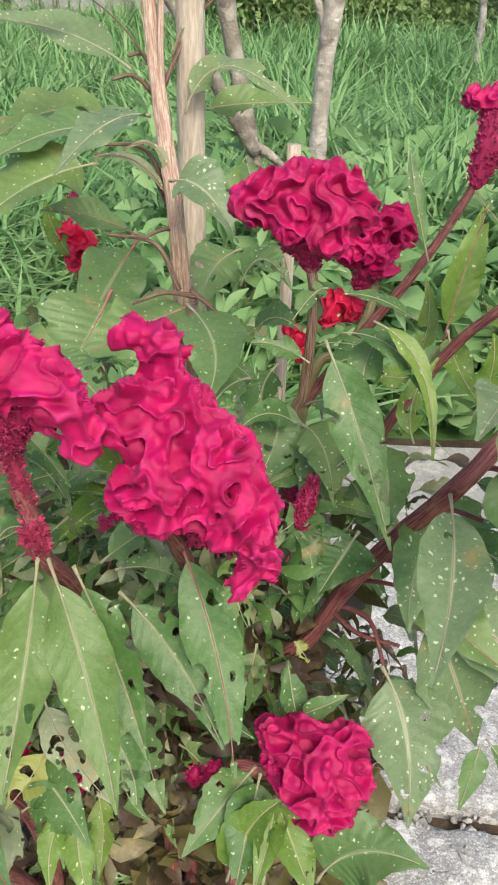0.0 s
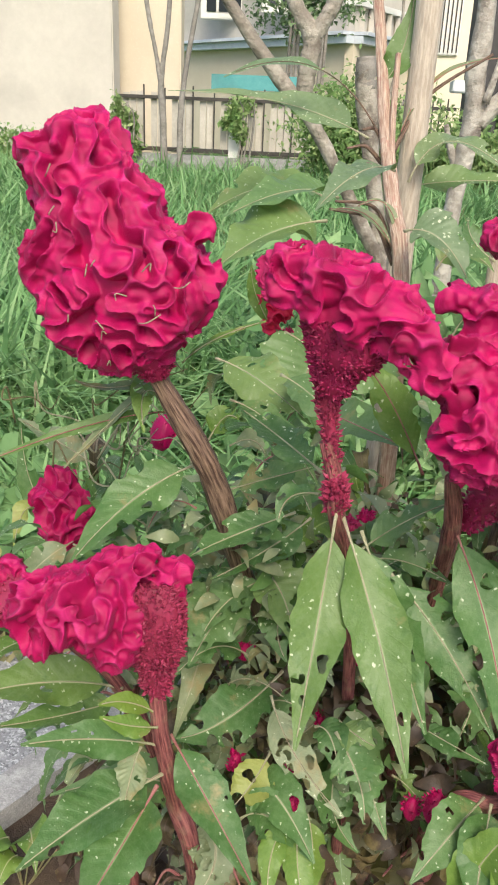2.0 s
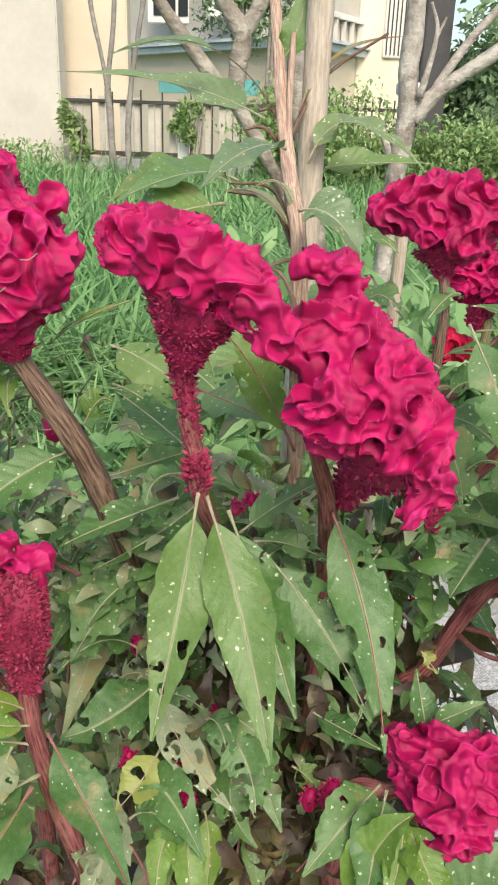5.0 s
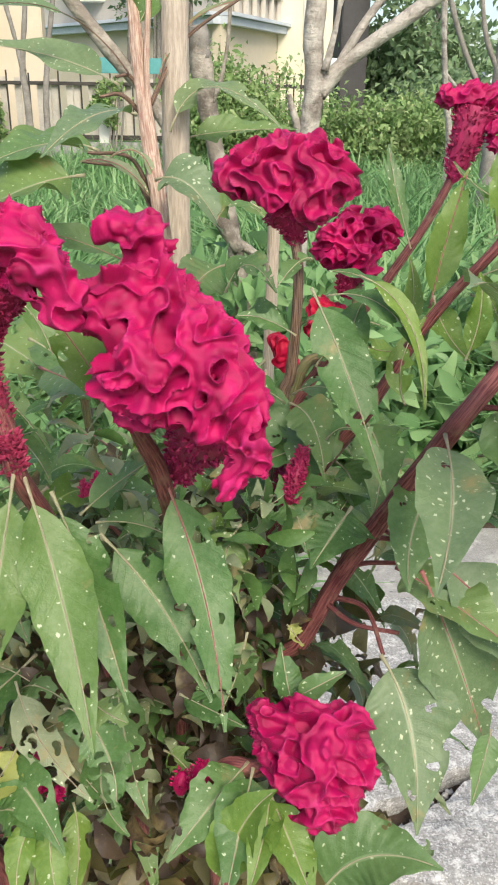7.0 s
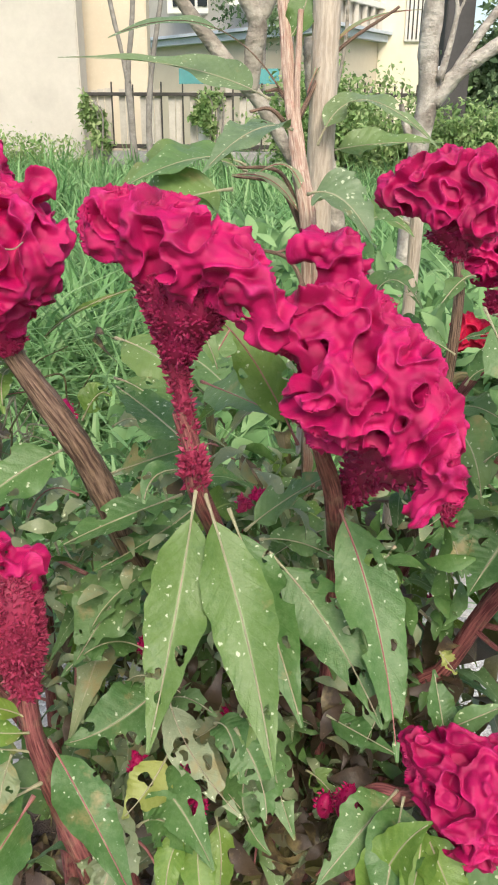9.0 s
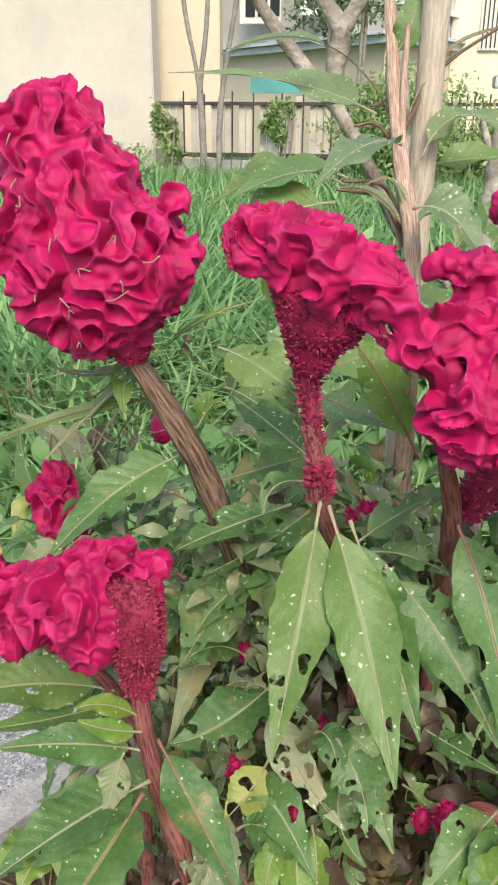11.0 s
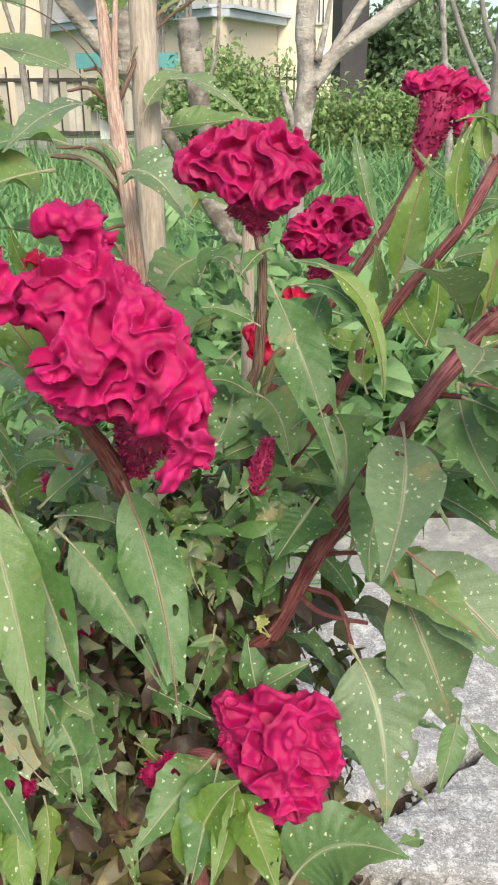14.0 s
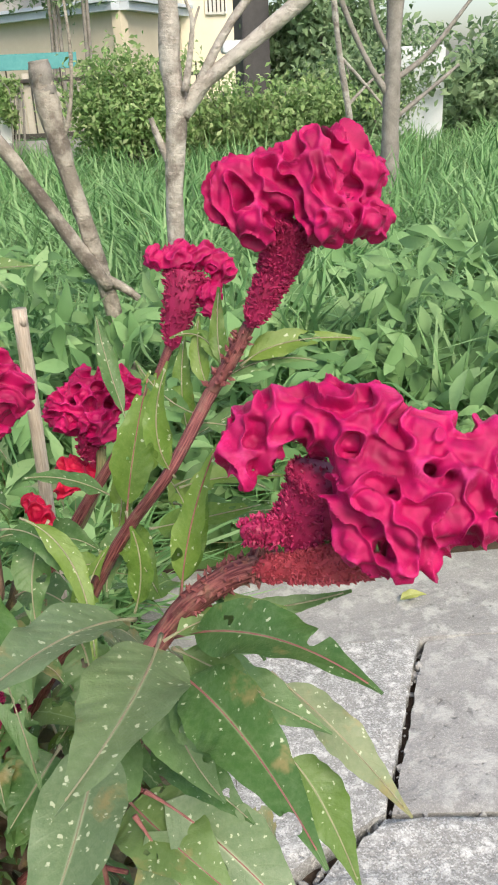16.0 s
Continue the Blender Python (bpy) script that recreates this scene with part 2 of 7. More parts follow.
TURF = rough_material("overgrown_ground", (0.05, 0.11, 0.03), (0.10, 0.19, 0.055), (0.13, 0.12, 0.06), 1.5, 0.1, 0.95, 0.02)
GRASS = blade_material("grass_blades", (0.088, 0.21, 0.066), (0.205, 0.39, 0.145), (0.34, 0.49, 0.23))
WEED = blade_material("weed_leaves", (0.115, 0.23, 0.085), (0.205, 0.36, 0.14), (0.31, 0.46, 0.21))
STRAW = blade_material("dry_grass", (0.22, 0.20, 0.09), (0.34, 0.30, 0.16), (0.25, 0.30, 0.11))
BUSH = blade_material("bush_leaves", (0.12, 0.23, 0.07), (0.25, 0.38, 0.13), (0.42, 0.49, 0.24))
TREE_LEAF = blade_material("tree_leaves", (0.11, 0.19, 0.09), (0.21, 0.31, 0.15), (0.33, 0.42, 0.24))
STUCCO = rough_material("cream_stucco", (0.49, 0.45, 0.395), (0.585, 0.54, 0.475), (0.34, 0.315, 0.28), 1.1, 0.05, 0.9, 0.002)
STUCCO_PALE = rough_material("pale_yellow_stucco", (0.74, 0.66, 0.50), (0.80, 0.73, 0.58), (0.66, 0.58, 0.45), 0.9, 0.05, 0.9, 0.002)
STUCCO_TAN = rough_material("tan_stucco", (0.60, 0.515, 0.39), (0.67, 0.585, 0.455), (0.55, 0.46, 0.35), 0.8, 0.1, 0.9, 0.002)
TRIM = rough_material("grey_blue_trim", (0.52, 0.56, 0.62), (0.66, 0.69, 0.74), (0.45, 0.48, 0.52), 2, 0.1, 0.7, 0.001)
TRIM_WHITE = rough_material("white_paint", (0.70, 0.68, 0.63), (0.80, 0.78, 0.74), (0.6, 0.58, 0.53), 2, 0.1, 0.7, 0.001)
IRON = rough_material("dark_iron", (0.035, 0.033, 0.03), (0.08, 0.07, 0.06), (0.12, 0.07, 0.045), 4, 0.1, 0.6, 0.001)
GREY_WOOD = rough_material("grey_boards", (0.42, 0.38, 0.32), (0.58, 0.53, 0.46), (0.34, 0.30, 0.25), 4, 0.2, 0.85, 0.002)
TEAL = rough_material("teal_paint", (0.07, 0.27, 0.27), (0.13, 0.36, 0.36), (0.09, 0.2, 0.2), 3, 0.1, 0.6, 0.001)
DARK_WALL = rough_material("charcoal_wall", (0.055, 0.05, 0.05), (0.09, 0.085, 0.085), (0.07, 0.065, 0.06), 1.5, 0.1, 0.8, 0.002)
ROOF_RED = rough_material("faded_red_roof", (0.48, 0.22, 0.15), (0.60, 0.32, 0.23), (0.40, 0.22, 0.16), 2, 0.1, 0.85, 0.003)
TIN = rough_material("pale_tin", (0.55, 0.58, 0.60), (0.70, 0.72, 0.73), (0.45, 0.45, 0.44), 2, 0.1, 0.5, 0.001)
_g = Shader("dark_window")
GLASS = _g.set(Base_Color=(0.03, 0.035, 0.04), Roughness=0.12, Specular_IOR_Level=0.5)
_w = Shader("orange_wrapper")
WRAP = _w.set(Base_Color=_w.mix(_w.step(_w.noise(_w.coords(), 60), 0.4, 0.6), (0.75, 0.30, 0.06), (0.85, 0.42, 0.12)), Roughness=0.35)
_b = Shader("wrapper_print")
PRINT = _b.set(Base_Color=(0.8, 0.78, 0.72), Roughness=0.4)

# ---- building kit ----
def mesh_of(name, verts, faces, mat, smooth=True, uvs=None):
    me = bpy.data.meshes.new(name)
    me.from_pydata([tuple(v) for v in np.asarray(verts, float).tolist()], [], [tuple(f) for f in (faces.tolist() if hasattr(faces, "tolist") else faces)])
    if smooth:
        me.shade_smooth()
    if uvs is not None:
        layer = me.uv_layers.new(name="UVMap")
        index = np.empty(len(me.loops), dtype=np.int32)
        me.loops.foreach_get("vertex_index", index)
        layer.data.foreach_set("uv", np.asarray(uvs, dtype=np.float32)[index].ravel())
    me.materials.append(mat)
    me.update()
    return me


def thing(name, at, label, category, group="", kind=""):
    ob = new(name)
    ob.empty_display_size = 0.05
    ob.location = at
    tagged(ob, label, category, group, kind)
    return ob


def origin_of(ob):
    """Where ob stands in the world; parents are only moved, never turned."""
    p = Vector(ob.location)
    while ob.parent:
        ob = ob.parent
        p += ob.location
    return p


def hang(name, me, parent, label=""):
    """Mesh data in world metres becomes a part of parent."""
    ob = new(name, me)
    if parent is not None:
        ob.parent = parent
        ob.location = -origin_of(parent)
    return tagged(ob, label)


def part(name, bm, mat, parent=None, label="", smooth=False):
    me = bpy.data.meshes.new(name)
    bm.to_mesh(me)
    bm.free()
    if smooth:
        me.shade_smooth()
    me.materials.append(mat)
    return hang(name, me, parent, label)


def box(bm, lo, hi, bevel=0.0):
    """A box between two corners, its edges rounded off."""
    made = bmesh.ops.create_cube(bm, size=1.0)
    for v in made["verts"]:
        v.co = [l + (c + 0.5) * (h - l) for c, l, h in zip(v.co, lo, hi)]
    if bevel:
        edges = {e for v in made["verts"] for e in v.link_edges}
        bmesh.ops.bevel(bm, geom=list(edges), offset=bevel, segments=2, affect="EDGES")
    return bm


def boxed(name, lo, hi, mat, parent, label="", bevel=0.01):
    return part(name, box(bmesh.new(), lo, hi, bevel), mat, parent, label)


def spline(points, n):
    """n places on a smooth line through the points (rows may hold a radius too)."""
    p = np.asarray(points, float)
    p = np.vstack([2 * p[0] - p[1], p, 2 * p[-1] - p[-2]])
    t = np.linspace(0, len(p) - 3 - 1e-9, n)
    i, f = t.astype(int), (t % 1)[:, None]
    a, b, c, d = p[i], p[i + 1], p[i + 2], p[i + 3]
    return 0.5 * (2 * b + (c - a) * f + (2 * a - 5 * b + 4 * c - d) * f**2 + (3 * b - a - 3 * c + d) * f**3)


def frames_along(line):
    """Tangent and two sides at each place of a line, without twist."""
    tan = np.gradient(line, axis=0)
    tan /= np.linalg.norm(tan, axis=1)[:, None]
    side = np.cross(tan[0], (0.31, 0.9, 0.2))
    sides = []
    for t in tan:
        side = side - t * (side @ t)
        side /= np.linalg.norm(side)
        sides.append(side)
    sides = np.array(sides)
    return tan, sides, np.cross(tan, sides)


def tube(points, mat, name="stem", sides=14, n=40, ribs=0, rib=0.0, rough=0.0, seed=0, flat=1.0):
    """A tapering limb through rows of (x, y, z, radius), closed at both ends, ribbed and uneven."""
    rng = np.random.default_rng(seed)
    q = spline(points, n)
    line, rad = q[:, :3], np.maximum(q[:, 3], 0.0004)
    tan, a, b = frames_along(line)
    ang = np.linspace(0, 2 * np.pi, sides, endpoint=False)
    r = rad[:, None] * (1 + rib * np.cos(ribs * ang)[None, :] + rough * rng.standard_normal((n, sides)) + 1.2 * rough * np.convolve(rng.standard_normal(n + 4), np.ones(5) / 2.2, 'valid')[:, None])
    v = line[:, None, :] + a[:, None, :] * (r * np.cos(ang))[..., None] + b[:, None, :] * (flat * r * np.sin(ang))[..., None]
    run = np.concatenate([[0], np.cumsum(np.linalg.norm(np.diff(line, axis=0), axis=1))])
    uv = np.stack(np.broadcast_arrays((ang / (2 * np.pi))[None, :], (run * 12)[:, None]), -1).reshape(-1, 2)
    verts = np.vstack([v.reshape(-1, 3), line[0], line[-1]])
    uv = np.vstack([uv, uv[0], uv[-1]])
    i = np.arange(n - 1)[:, None] * sides
    k = np.arange(sides)[None, :]
    k2 = (k + 1) % sides
    faces = np.stack([i + k, i + k2, i + sides + k2, i + sides + k], -1).reshape(-1, 4).tolist()
    e0, e1 = n * sides, n * sides + 1
    faces += [(e0, (j + 1) % sides, j) for j in range(sides)]
    faces += [(e1, (n - 1) * sides + j, (n - 1) * sides + (j + 1) % sides) for j in range(sides)]
    return mesh_of(name, verts, faces, mat, True, uv)


def leaf_mesh(base, mid, tip, width, mat, seed=0, turn=0.0, holes=4, fine=1.0, stalk=0.12, wave=1.0, full=0.66, hint=(0.0, -0.55, 1.0), name="leaf"):
    """A lance-shaped blade on a bent midrib: folded along it, quilted between the side veins, wavy and bitten at the edge."""
    rng = np.random.default_rng(seed + 11)
    nu, nv = max(14, int(70 * fine)), max(6, 2 * int(12 * fine))
    base, mid, tip = (np.asarray(p, float) for p in (base, mid, tip))
    ctrl = 2 * mid - 0.5 * (base + tip)
    t = np.linspace(0, 1, nu)[:, None]
    line = (1 - t) ** 2 * base + 2 * t * (1 - t) * ctrl + t**2 * tip
    length = np.linalg.norm(np.diff(line, axis=0), axis=1).sum()
    tan = np.gradient(line, axis=0)
    tan /= np.linalg.norm(tan, axis=1)[:, None]
    h = np.asarray(hint, float)
    nor = h - tan * (tan @ h)[:, None]
    nor /= np.linalg.norm(nor, axis=1)[:, None]
    side = np.cross(tan, nor)
    spin = np.radians(turn + 14 * np.sin(np.linspace(0, 3, nu) + seed))[:, None]
    side, nor = side * np.cos(spin) + nor * np.sin(spin), nor * np.cos(spin) - side * np.sin(spin)
    u = t[:, 0]
    s = np.clip((u - stalk) / (1 - stalk), 0, 1)
    half = 0.5 * width * np.sin(np.pi * s**full) ** 1.2 * (1 - 0.2 * s) * 1.09 + 0.0009
    v = np.linspace(-1, 1, nv)
    teeth = np.stack([1 + wave * sum(rng.uniform(0.012, 0.035) * np.sin(u * fr + rng.uniform(0, 6)) for fr in (9, 17, 31, 58)) for _ in range(2)], 1)
    edge = np.where(v[None, :] < 0, teeth[:, :1], teeth[:, 1:])
    across = half[:, None] * v[None, :] * (1 + (edge - 1) * np.abs(v) ** 3)
    av = np.abs(v)[None, :]
    w = half[:, None]
    lift = 0.30 * av * w * rng.uniform(0.4, 1.3)
    lift = lift + 0.030 * w * np.sin(2 * np.pi * (13 * u[:, None] - 1.7 * av)) * av * (1 - av**4) * wave
    lift = lift + 0.16 * w * wave * np.sin(u * 11 + seed)[:, None] * av**2 * np.where(v < 0, 1, -0.8)[None, :]
    lift = lift + 0.10 * w * wave * np.sin(u * 23 + 2 * seed)[:, None] * av**3
    p = line[:, None, :] + side[:, None, :] * across[..., None] + nor[:, None, :] * lift[..., None]
    uv = np.stack(np.broadcast_arrays(u[:, None], 0.5 + 0.5 * v[None, :]), -1).reshape(-1, 2)
    i, k = np.meshgrid(np.arange(nu - 1), np.arange(nv - 1), indexing="ij")
    faces = np.stack([i * nv + k, i * nv + k + 1, (i + 1) * nv + k + 1, (i + 1) * nv + k], -1)
    keep = np.ones(i.shape, bool)
    for _ in range(holes):
        # a bite: points inside its outline move out to it, and what lies wholly inside goes
        hu, hv = rng.uniform(0.25, 0.95), rng.choice([rng.uniform(0.15, 0.8), rng.uniform(-0.8, -0.15), rng.choice([-1.0, 1.0])])
        iu, iv = int(hu * (nu - 1)), int(np.clip((hv + 1) / 2 * (nv - 1), 0, nv - 1))
        c, ra = p[iu, iv].copy(), rng.uniform(0.0012, 0.0042) * (1.8 if abs(hv) == 1 else 1)
        away = p - c
        ang = np.arctan2((away * side[iu]).sum(-1), (away * tan[iu]).sum(-1))
        rho = np.linalg.norm(away, axis=-1) / (ra * (1 + 0.3 * np.cos(2 * ang + hu * 40) + 0.2 * np.cos(3 * ang + hu * 90)))
        inside = rho < 1
        p = np.where(inside[..., None], c + away / np.maximum(rho, 0.15)[..., None], p)
        keep &= ~(inside[:-1, :-1] & inside[1:, :-1] & inside[:-1, 1:] & inside[1:, 1:])
    me = mesh_of(name, p.reshape(-1, 3), faces[keep], mat, True, uv)
    rib = np.column_stack([line + nor * 0.0003, np.interp(u, [0, stalk, 0.5, 0.9, 1.0], np.array([1.5, 0.7, 0.28, 0.15, 0.08]) * 0.0009 * (width / 0.03) ** 0.5)])
    return me, rib[:: max(1, nu // 14)], length


def leaf(plant, base, mid, tip, width, mat=None, seed=0, rib=None, label="", **more):
    me, line, _ = leaf_mesh(base, mid, tip, width, mat or LEAF, seed, **more)
    ob = hang("leaf", me, plant, label)
    hang("midrib", tube(line, rib or RIB, "midrib", 6, 22), ob)
    return ob


_balls = {}


def ball(level):
    """Unit directions and triangles of an even sphere."""
    if level not in _balls:
        bm = bmesh.new()
        bmesh.ops.create_icosphere(bm, subdivisions=level, radius=1.0)
        d = np.array([v.co[:] for v in bm.verts])
        f = np.array([[v.index for v in fc.verts] for fc in bm.faces])
        e = np.array([[v.index for v in ed.verts] for ed in bm.edges])
        bm.free()
        _balls[level] = (d / np.linalg.norm(d, axis=1)[:, None], f, e)
    return _balls[level]


def smoothed(x, e, n, turns):
    for _ in range(turns):
        acc, cnt = np.zeros_like(x), np.zeros(len(x))
        for a, b in ((0, 1), (1, 0)):
            np.add.at(acc, e[:, a], x[e[:, b]])
            np.add.at(cnt, e[:, a], 1)
        x = 0.5 * x + 0.5 * acc / (cnt[:, None] if x.ndim > 1 else cnt)
    return x


def melted(a, b, soft):
    """The smaller of two fields, blended where they meet."""
    h = np.clip(0.5 + 0.5 * (b - a) / soft, 0, 1)
    return b + (a - b) * h - soft * h * (1 - h)


def skin(field, low, cell):
    """The zero surface of a field on a grid, as vertices and quads."""
    inside = field < 0
    shape = np.array(field.shape)
    corner = [(i, j, k) for i in (0, 1) for j in (0, 1) for k in (0, 1)]
    cut = lambda a, c: a[c[0]: shape[0] - 1 + c[0], c[1]: shape[1] - 1 + c[1], c[2]: shape[2] - 1 + c[2]]
    count = sum(cut(inside, c).astype(np.int8) for c in corner)
    cells = np.argwhere((count > 0) & (count < 8))
    index = np.full(shape - 1, -1, dtype=np.int64)
    index[tuple(cells.T)] = np.arange(len(cells))
    total, hits = np.zeros((len(cells), 3)), np.zeros(len(cells))
    for c in corner:
        for axis in range(3):
            if c[axis]:
                continue
            e = tuple(c[q] + (q == axis) for q in range(3))
            a, b = (field[tuple((cells + o).T)] for o in (c, e))
            cross = (a < 0) != (b < 0)
            t = np.where(cross, a / np.where(cross, a - b, 1), 0)
            place = np.repeat(np.array(c, float)[None], len(cells), 0)
            place[:, axis] += t
            total += place * cross[:, None]
            hits += cross
    verts = low + cell * (cells + total / hits[:, None])
    quads = []
    for axis in range(3):
        u, v = (axis + 1) % 3, (axis + 2) % 3
        step = np.eye(3, dtype=int)[axis]
        a = inside[tuple(slice(0, n - s) for n, s in zip(shape, step))]
        b = inside[tuple(slice(s, n) for n, s in zip(shape, step))]
        for flip in (False, True):
            at = np.argwhere(~a & b if flip else a & ~b)
            at = at[(at[:, u] > 0) & (at[:, v] > 0) & (at[:, u] < shape[u] - 1) & (at[:, v] < shape[v] - 1)]
            du, dv = np.eye(3, dtype=int)[u], np.eye(3, dtype=int)[v]
            q = np.stack([index[tuple((at + o).T)] for o in (-du - dv, -dv, 0 * du, -du)], 1)
            quads.append(q[:, ::-1] if flip else q)
    return verts, np.vstack(quads)


def crest(lobes, cup, mat, seed=0, level=6, name="flower_crest", fold=1.85):
    """A cockscomb: one long fan folded to and fro over a body of round lobes (x, y, z, radius), its rounded lips
    flaring over deep hollows; cup: a quarter of the way from fold to fold and back."""
    rng = np.random.default_rng(seed)
    lobes = np.asarray(lobes, float)
    cell = 0.00085 if level >= 7 else 0.0007
    deep, wide = 1.25 * cup, fold * cup
    low = (lobes[:, :3] - lobes[:, 3:]).min(0) - 0.006
    high = (lobes[:, :3] + lobes[:, 3:]).max(0) + 0.006
    n = np.ceil((high - low) / cell).astype(int)
    grid = np.stack(np.meshgrid(*(low[q] + cell * np.arange(n[q]) for q in range(3)), indexing="ij"), -1).astype(np.float32)
    top, core = np.zeros(n, np.float32), np.full(n, 1.0, np.float32)
    for x, y, z, r in lobes:
        d = np.sqrt(((grid - np.array((x, y, z), np.float32)) ** 2).sum(-1))
        top += np.exp(-(d - (r - 0.0006)) / 0.0022)
        core = melted(core, d - max(r - deep, 0.55 * r), 0.004)
    top = -0.0022 * np.log(np.maximum(top, 1e-30))
    shell = (top > -deep - 0.006) & (top < 0.005)
    out = np.stack(np.gradient(top, cell), -1)[shell]
    out /= np.maximum(np.linalg.norm(out, axis=1), 0.3)[:, None]
    h = top[shell]
    foot = grid[shell] - out * (0.72 * h)[:, None]

    def waves(length, many):
        k = rng.standard_normal((many, 3))
        k *= (2 * np.pi / length) * rng.uniform(0.82, 1.18, many)[:, None] / np.linalg.norm(k, axis=1)[:, None]
        acc = np.zeros(len(foot), np.float32)
        for row, ph in zip(k.astype(np.float32), rng.uniform(0, 6.28, many)):
            acc += np.cos(foot @ row + np.float32(ph))
        return acc * (2 / many) ** 0.5

    bend = waves(wide, 26)
    frill = waves(0.45 * wide, 10)
    rim = waves(1.4 * wide, 8)
    # from each lip the fan sinks like a trumpet into a throat; past it the lip hangs over the bulge of the next fold
    x = bend + 0.12 * frill + 0.55 * np.clip(h / deep, -1, 0.3)
    throat = -deep * (1.15 + 0.25 * rim) * np.clip(-x / 1.2, 0, 1) ** 1.7
    bulge = -deep * 0.46 * (1 - np.exp(-np.clip(x, 0, None) / 0.26)) * (1 - 0.45 * np.clip(x / 1.4, 0, 1))
    crown = h - np.where(x < 0, throat, bulge) + cup * (0.15 * rim + 0.05 * frill)
    field = np.where(top < 0, core, np.maximum(core, 0.002))
    field[shell] = melted(crown, core[shell], 0.20 * cup)
    field[0], field[-1], field[:, 0], field[:, -1], field[:, :, 0], field[:, :, -1] = (0.01,) * 6
    verts, quads = skin(field, low, cell)
    verts = smoothed(verts, np.vstack([quads[:, [0, 1]], quads[:, [1, 2]], quads[:, [2, 3]], quads[:, [3, 0]]]), len(verts), 4)
    lip, run = np.zeros(n, np.float32), np.zeros(n, np.float32)
    lip[shell], run[shell] = np.exp(-np.abs(x) / 0.3), frill
    near = tuple(np.round((verts - low) / cell).astype(int).clip(0, n - 1).T)
    return mesh_of(name, verts, quads, mat, True, np.stack([run[near], lip[near]], 1))


def bristles(points, count, size, mat, seed=0, flat=1.0, name="floret_neck"):
    """The velvety neck under a comb: a cone set all over with little pointed florets."""
    rng = np.random.default_rng(seed)
    q = spline(points, 60)
    line, rad = q[:, :3], q[:, 3] * np.minimum(1, np.linspace(0.2, 12, 60)) * np.minimum(1, np.linspace(12, 0.2, 60))
    tan, a, b = frames_along(line)
    ang = np.linspace(0, 2 * np.pi, 18, endpoint=False)
    body = line[:, None, :] + (a[:, None, :] * np.cos(ang)[None, :, None] + b[:, None, :] * flat * np.sin(ang)[None, :, None]) * rad[:, None, None] * 0.93
    verts, faces = [body.reshape(-1, 3)], []
    for i in range(59):
        for k in range(18):
            faces.append((i * 18 + k, i * 18 + (k + 1) % 18, i * 18 + 18 + (k + 1) % 18, i * 18 + 18 + k))
    w = rad / rad.sum()
    pick = rng.choice(60, count, p=w)
    th = rng.uniform(0, 2 * np.pi, count)
    out = a[pick] * np.cos(th)[:, None] + b[pick] * flat * np.sin(th)[:, None]
    foot = line[pick] + out * rad[pick][:, None] * 0.92
    ax = out + tan[pick] * rng.uniform(0.1, 1.0, count)[:, None] + 0.35 * rng.standard_normal((count, 3))
    ax /= np.linalg.norm(ax, axis=1)[:, None]
    s1 = np.cross(ax, rng.standard_normal((count, 3)))
    s1 /= np.linalg.norm(s1, axis=1)[:, None]
    s2 = np.cross(ax, s1)
    sz = size * rng.uniform(0.6, 1.35, count)[:, None]
    six = np.stack([foot, foot + ax * sz * 0.5 + s1 * sz * 0.3, foot + ax * sz * 0.5 + s2 * sz * 0.3, foot + ax * sz * 0.5 - s1 * sz * 0.3,
                    foot + ax * sz * 0.5 - s2 * sz * 0.3, foot + ax * sz * 1.15], 1)
    start = 60 * 18
    verts.append(six.reshape(-1, 3))
    o = start + np.arange(count)[:, None] * 6
    for j in range(4):
        faces += np.concatenate([o, o + 1 + j, o + 1 + (j + 1) % 4], 1)[:, ::-1].tolist()
        faces += np.concatenate([o + 5, o + 1 + j, o + 1 + (j + 1) % 4], 1).tolist()
    return mesh_of(name, np.vstack(verts), faces, mat, False)


def blades(spots, heights, width, mat, seed=0, lean=0.5, name="grass", joints=4):
    """Many bent, tapering blades in one mesh: spots (n, 3), one height each."""
    rng = np.random.default_rng(seed)
    n = len(spots)
    az = rng.uniform(0, 2 * np.pi, n)
    fwd = np.stack([np.cos(az), np.sin(az), np.zeros(n)], 1)
    side = np.stack([-np.sin(az), np.cos(az), np.zeros(n)], 1)
    bend = rng.uniform(0.15, 1.0, n) * lean
    rows = []
    for j in range(joints + 1):
        t = j / joints
        c = spots + fwd * (heights * bend * t**2)[:, None] * 1.5
        c[:, 2] += heights * (t - 0.42 * bend * t**2.4)
        half = 0.5 * width * heights**0.35 * (1 - t**1.6) + 0.0004
        rows += [c - side * half[:, None], c + side * half[:, None]]
    v = np.stack(rows, 1).reshape(-1, 3)
    o = np.arange(n)[:, None] * (2 * joints + 2)
    f = np.concatenate([np.concatenate([o + 2 * j, o + 2 * j + 1, o + 2 * j + 3, o + 2 * j + 2], 1) for j in range(joints)])
    return mesh_of(name, v, f, mat)


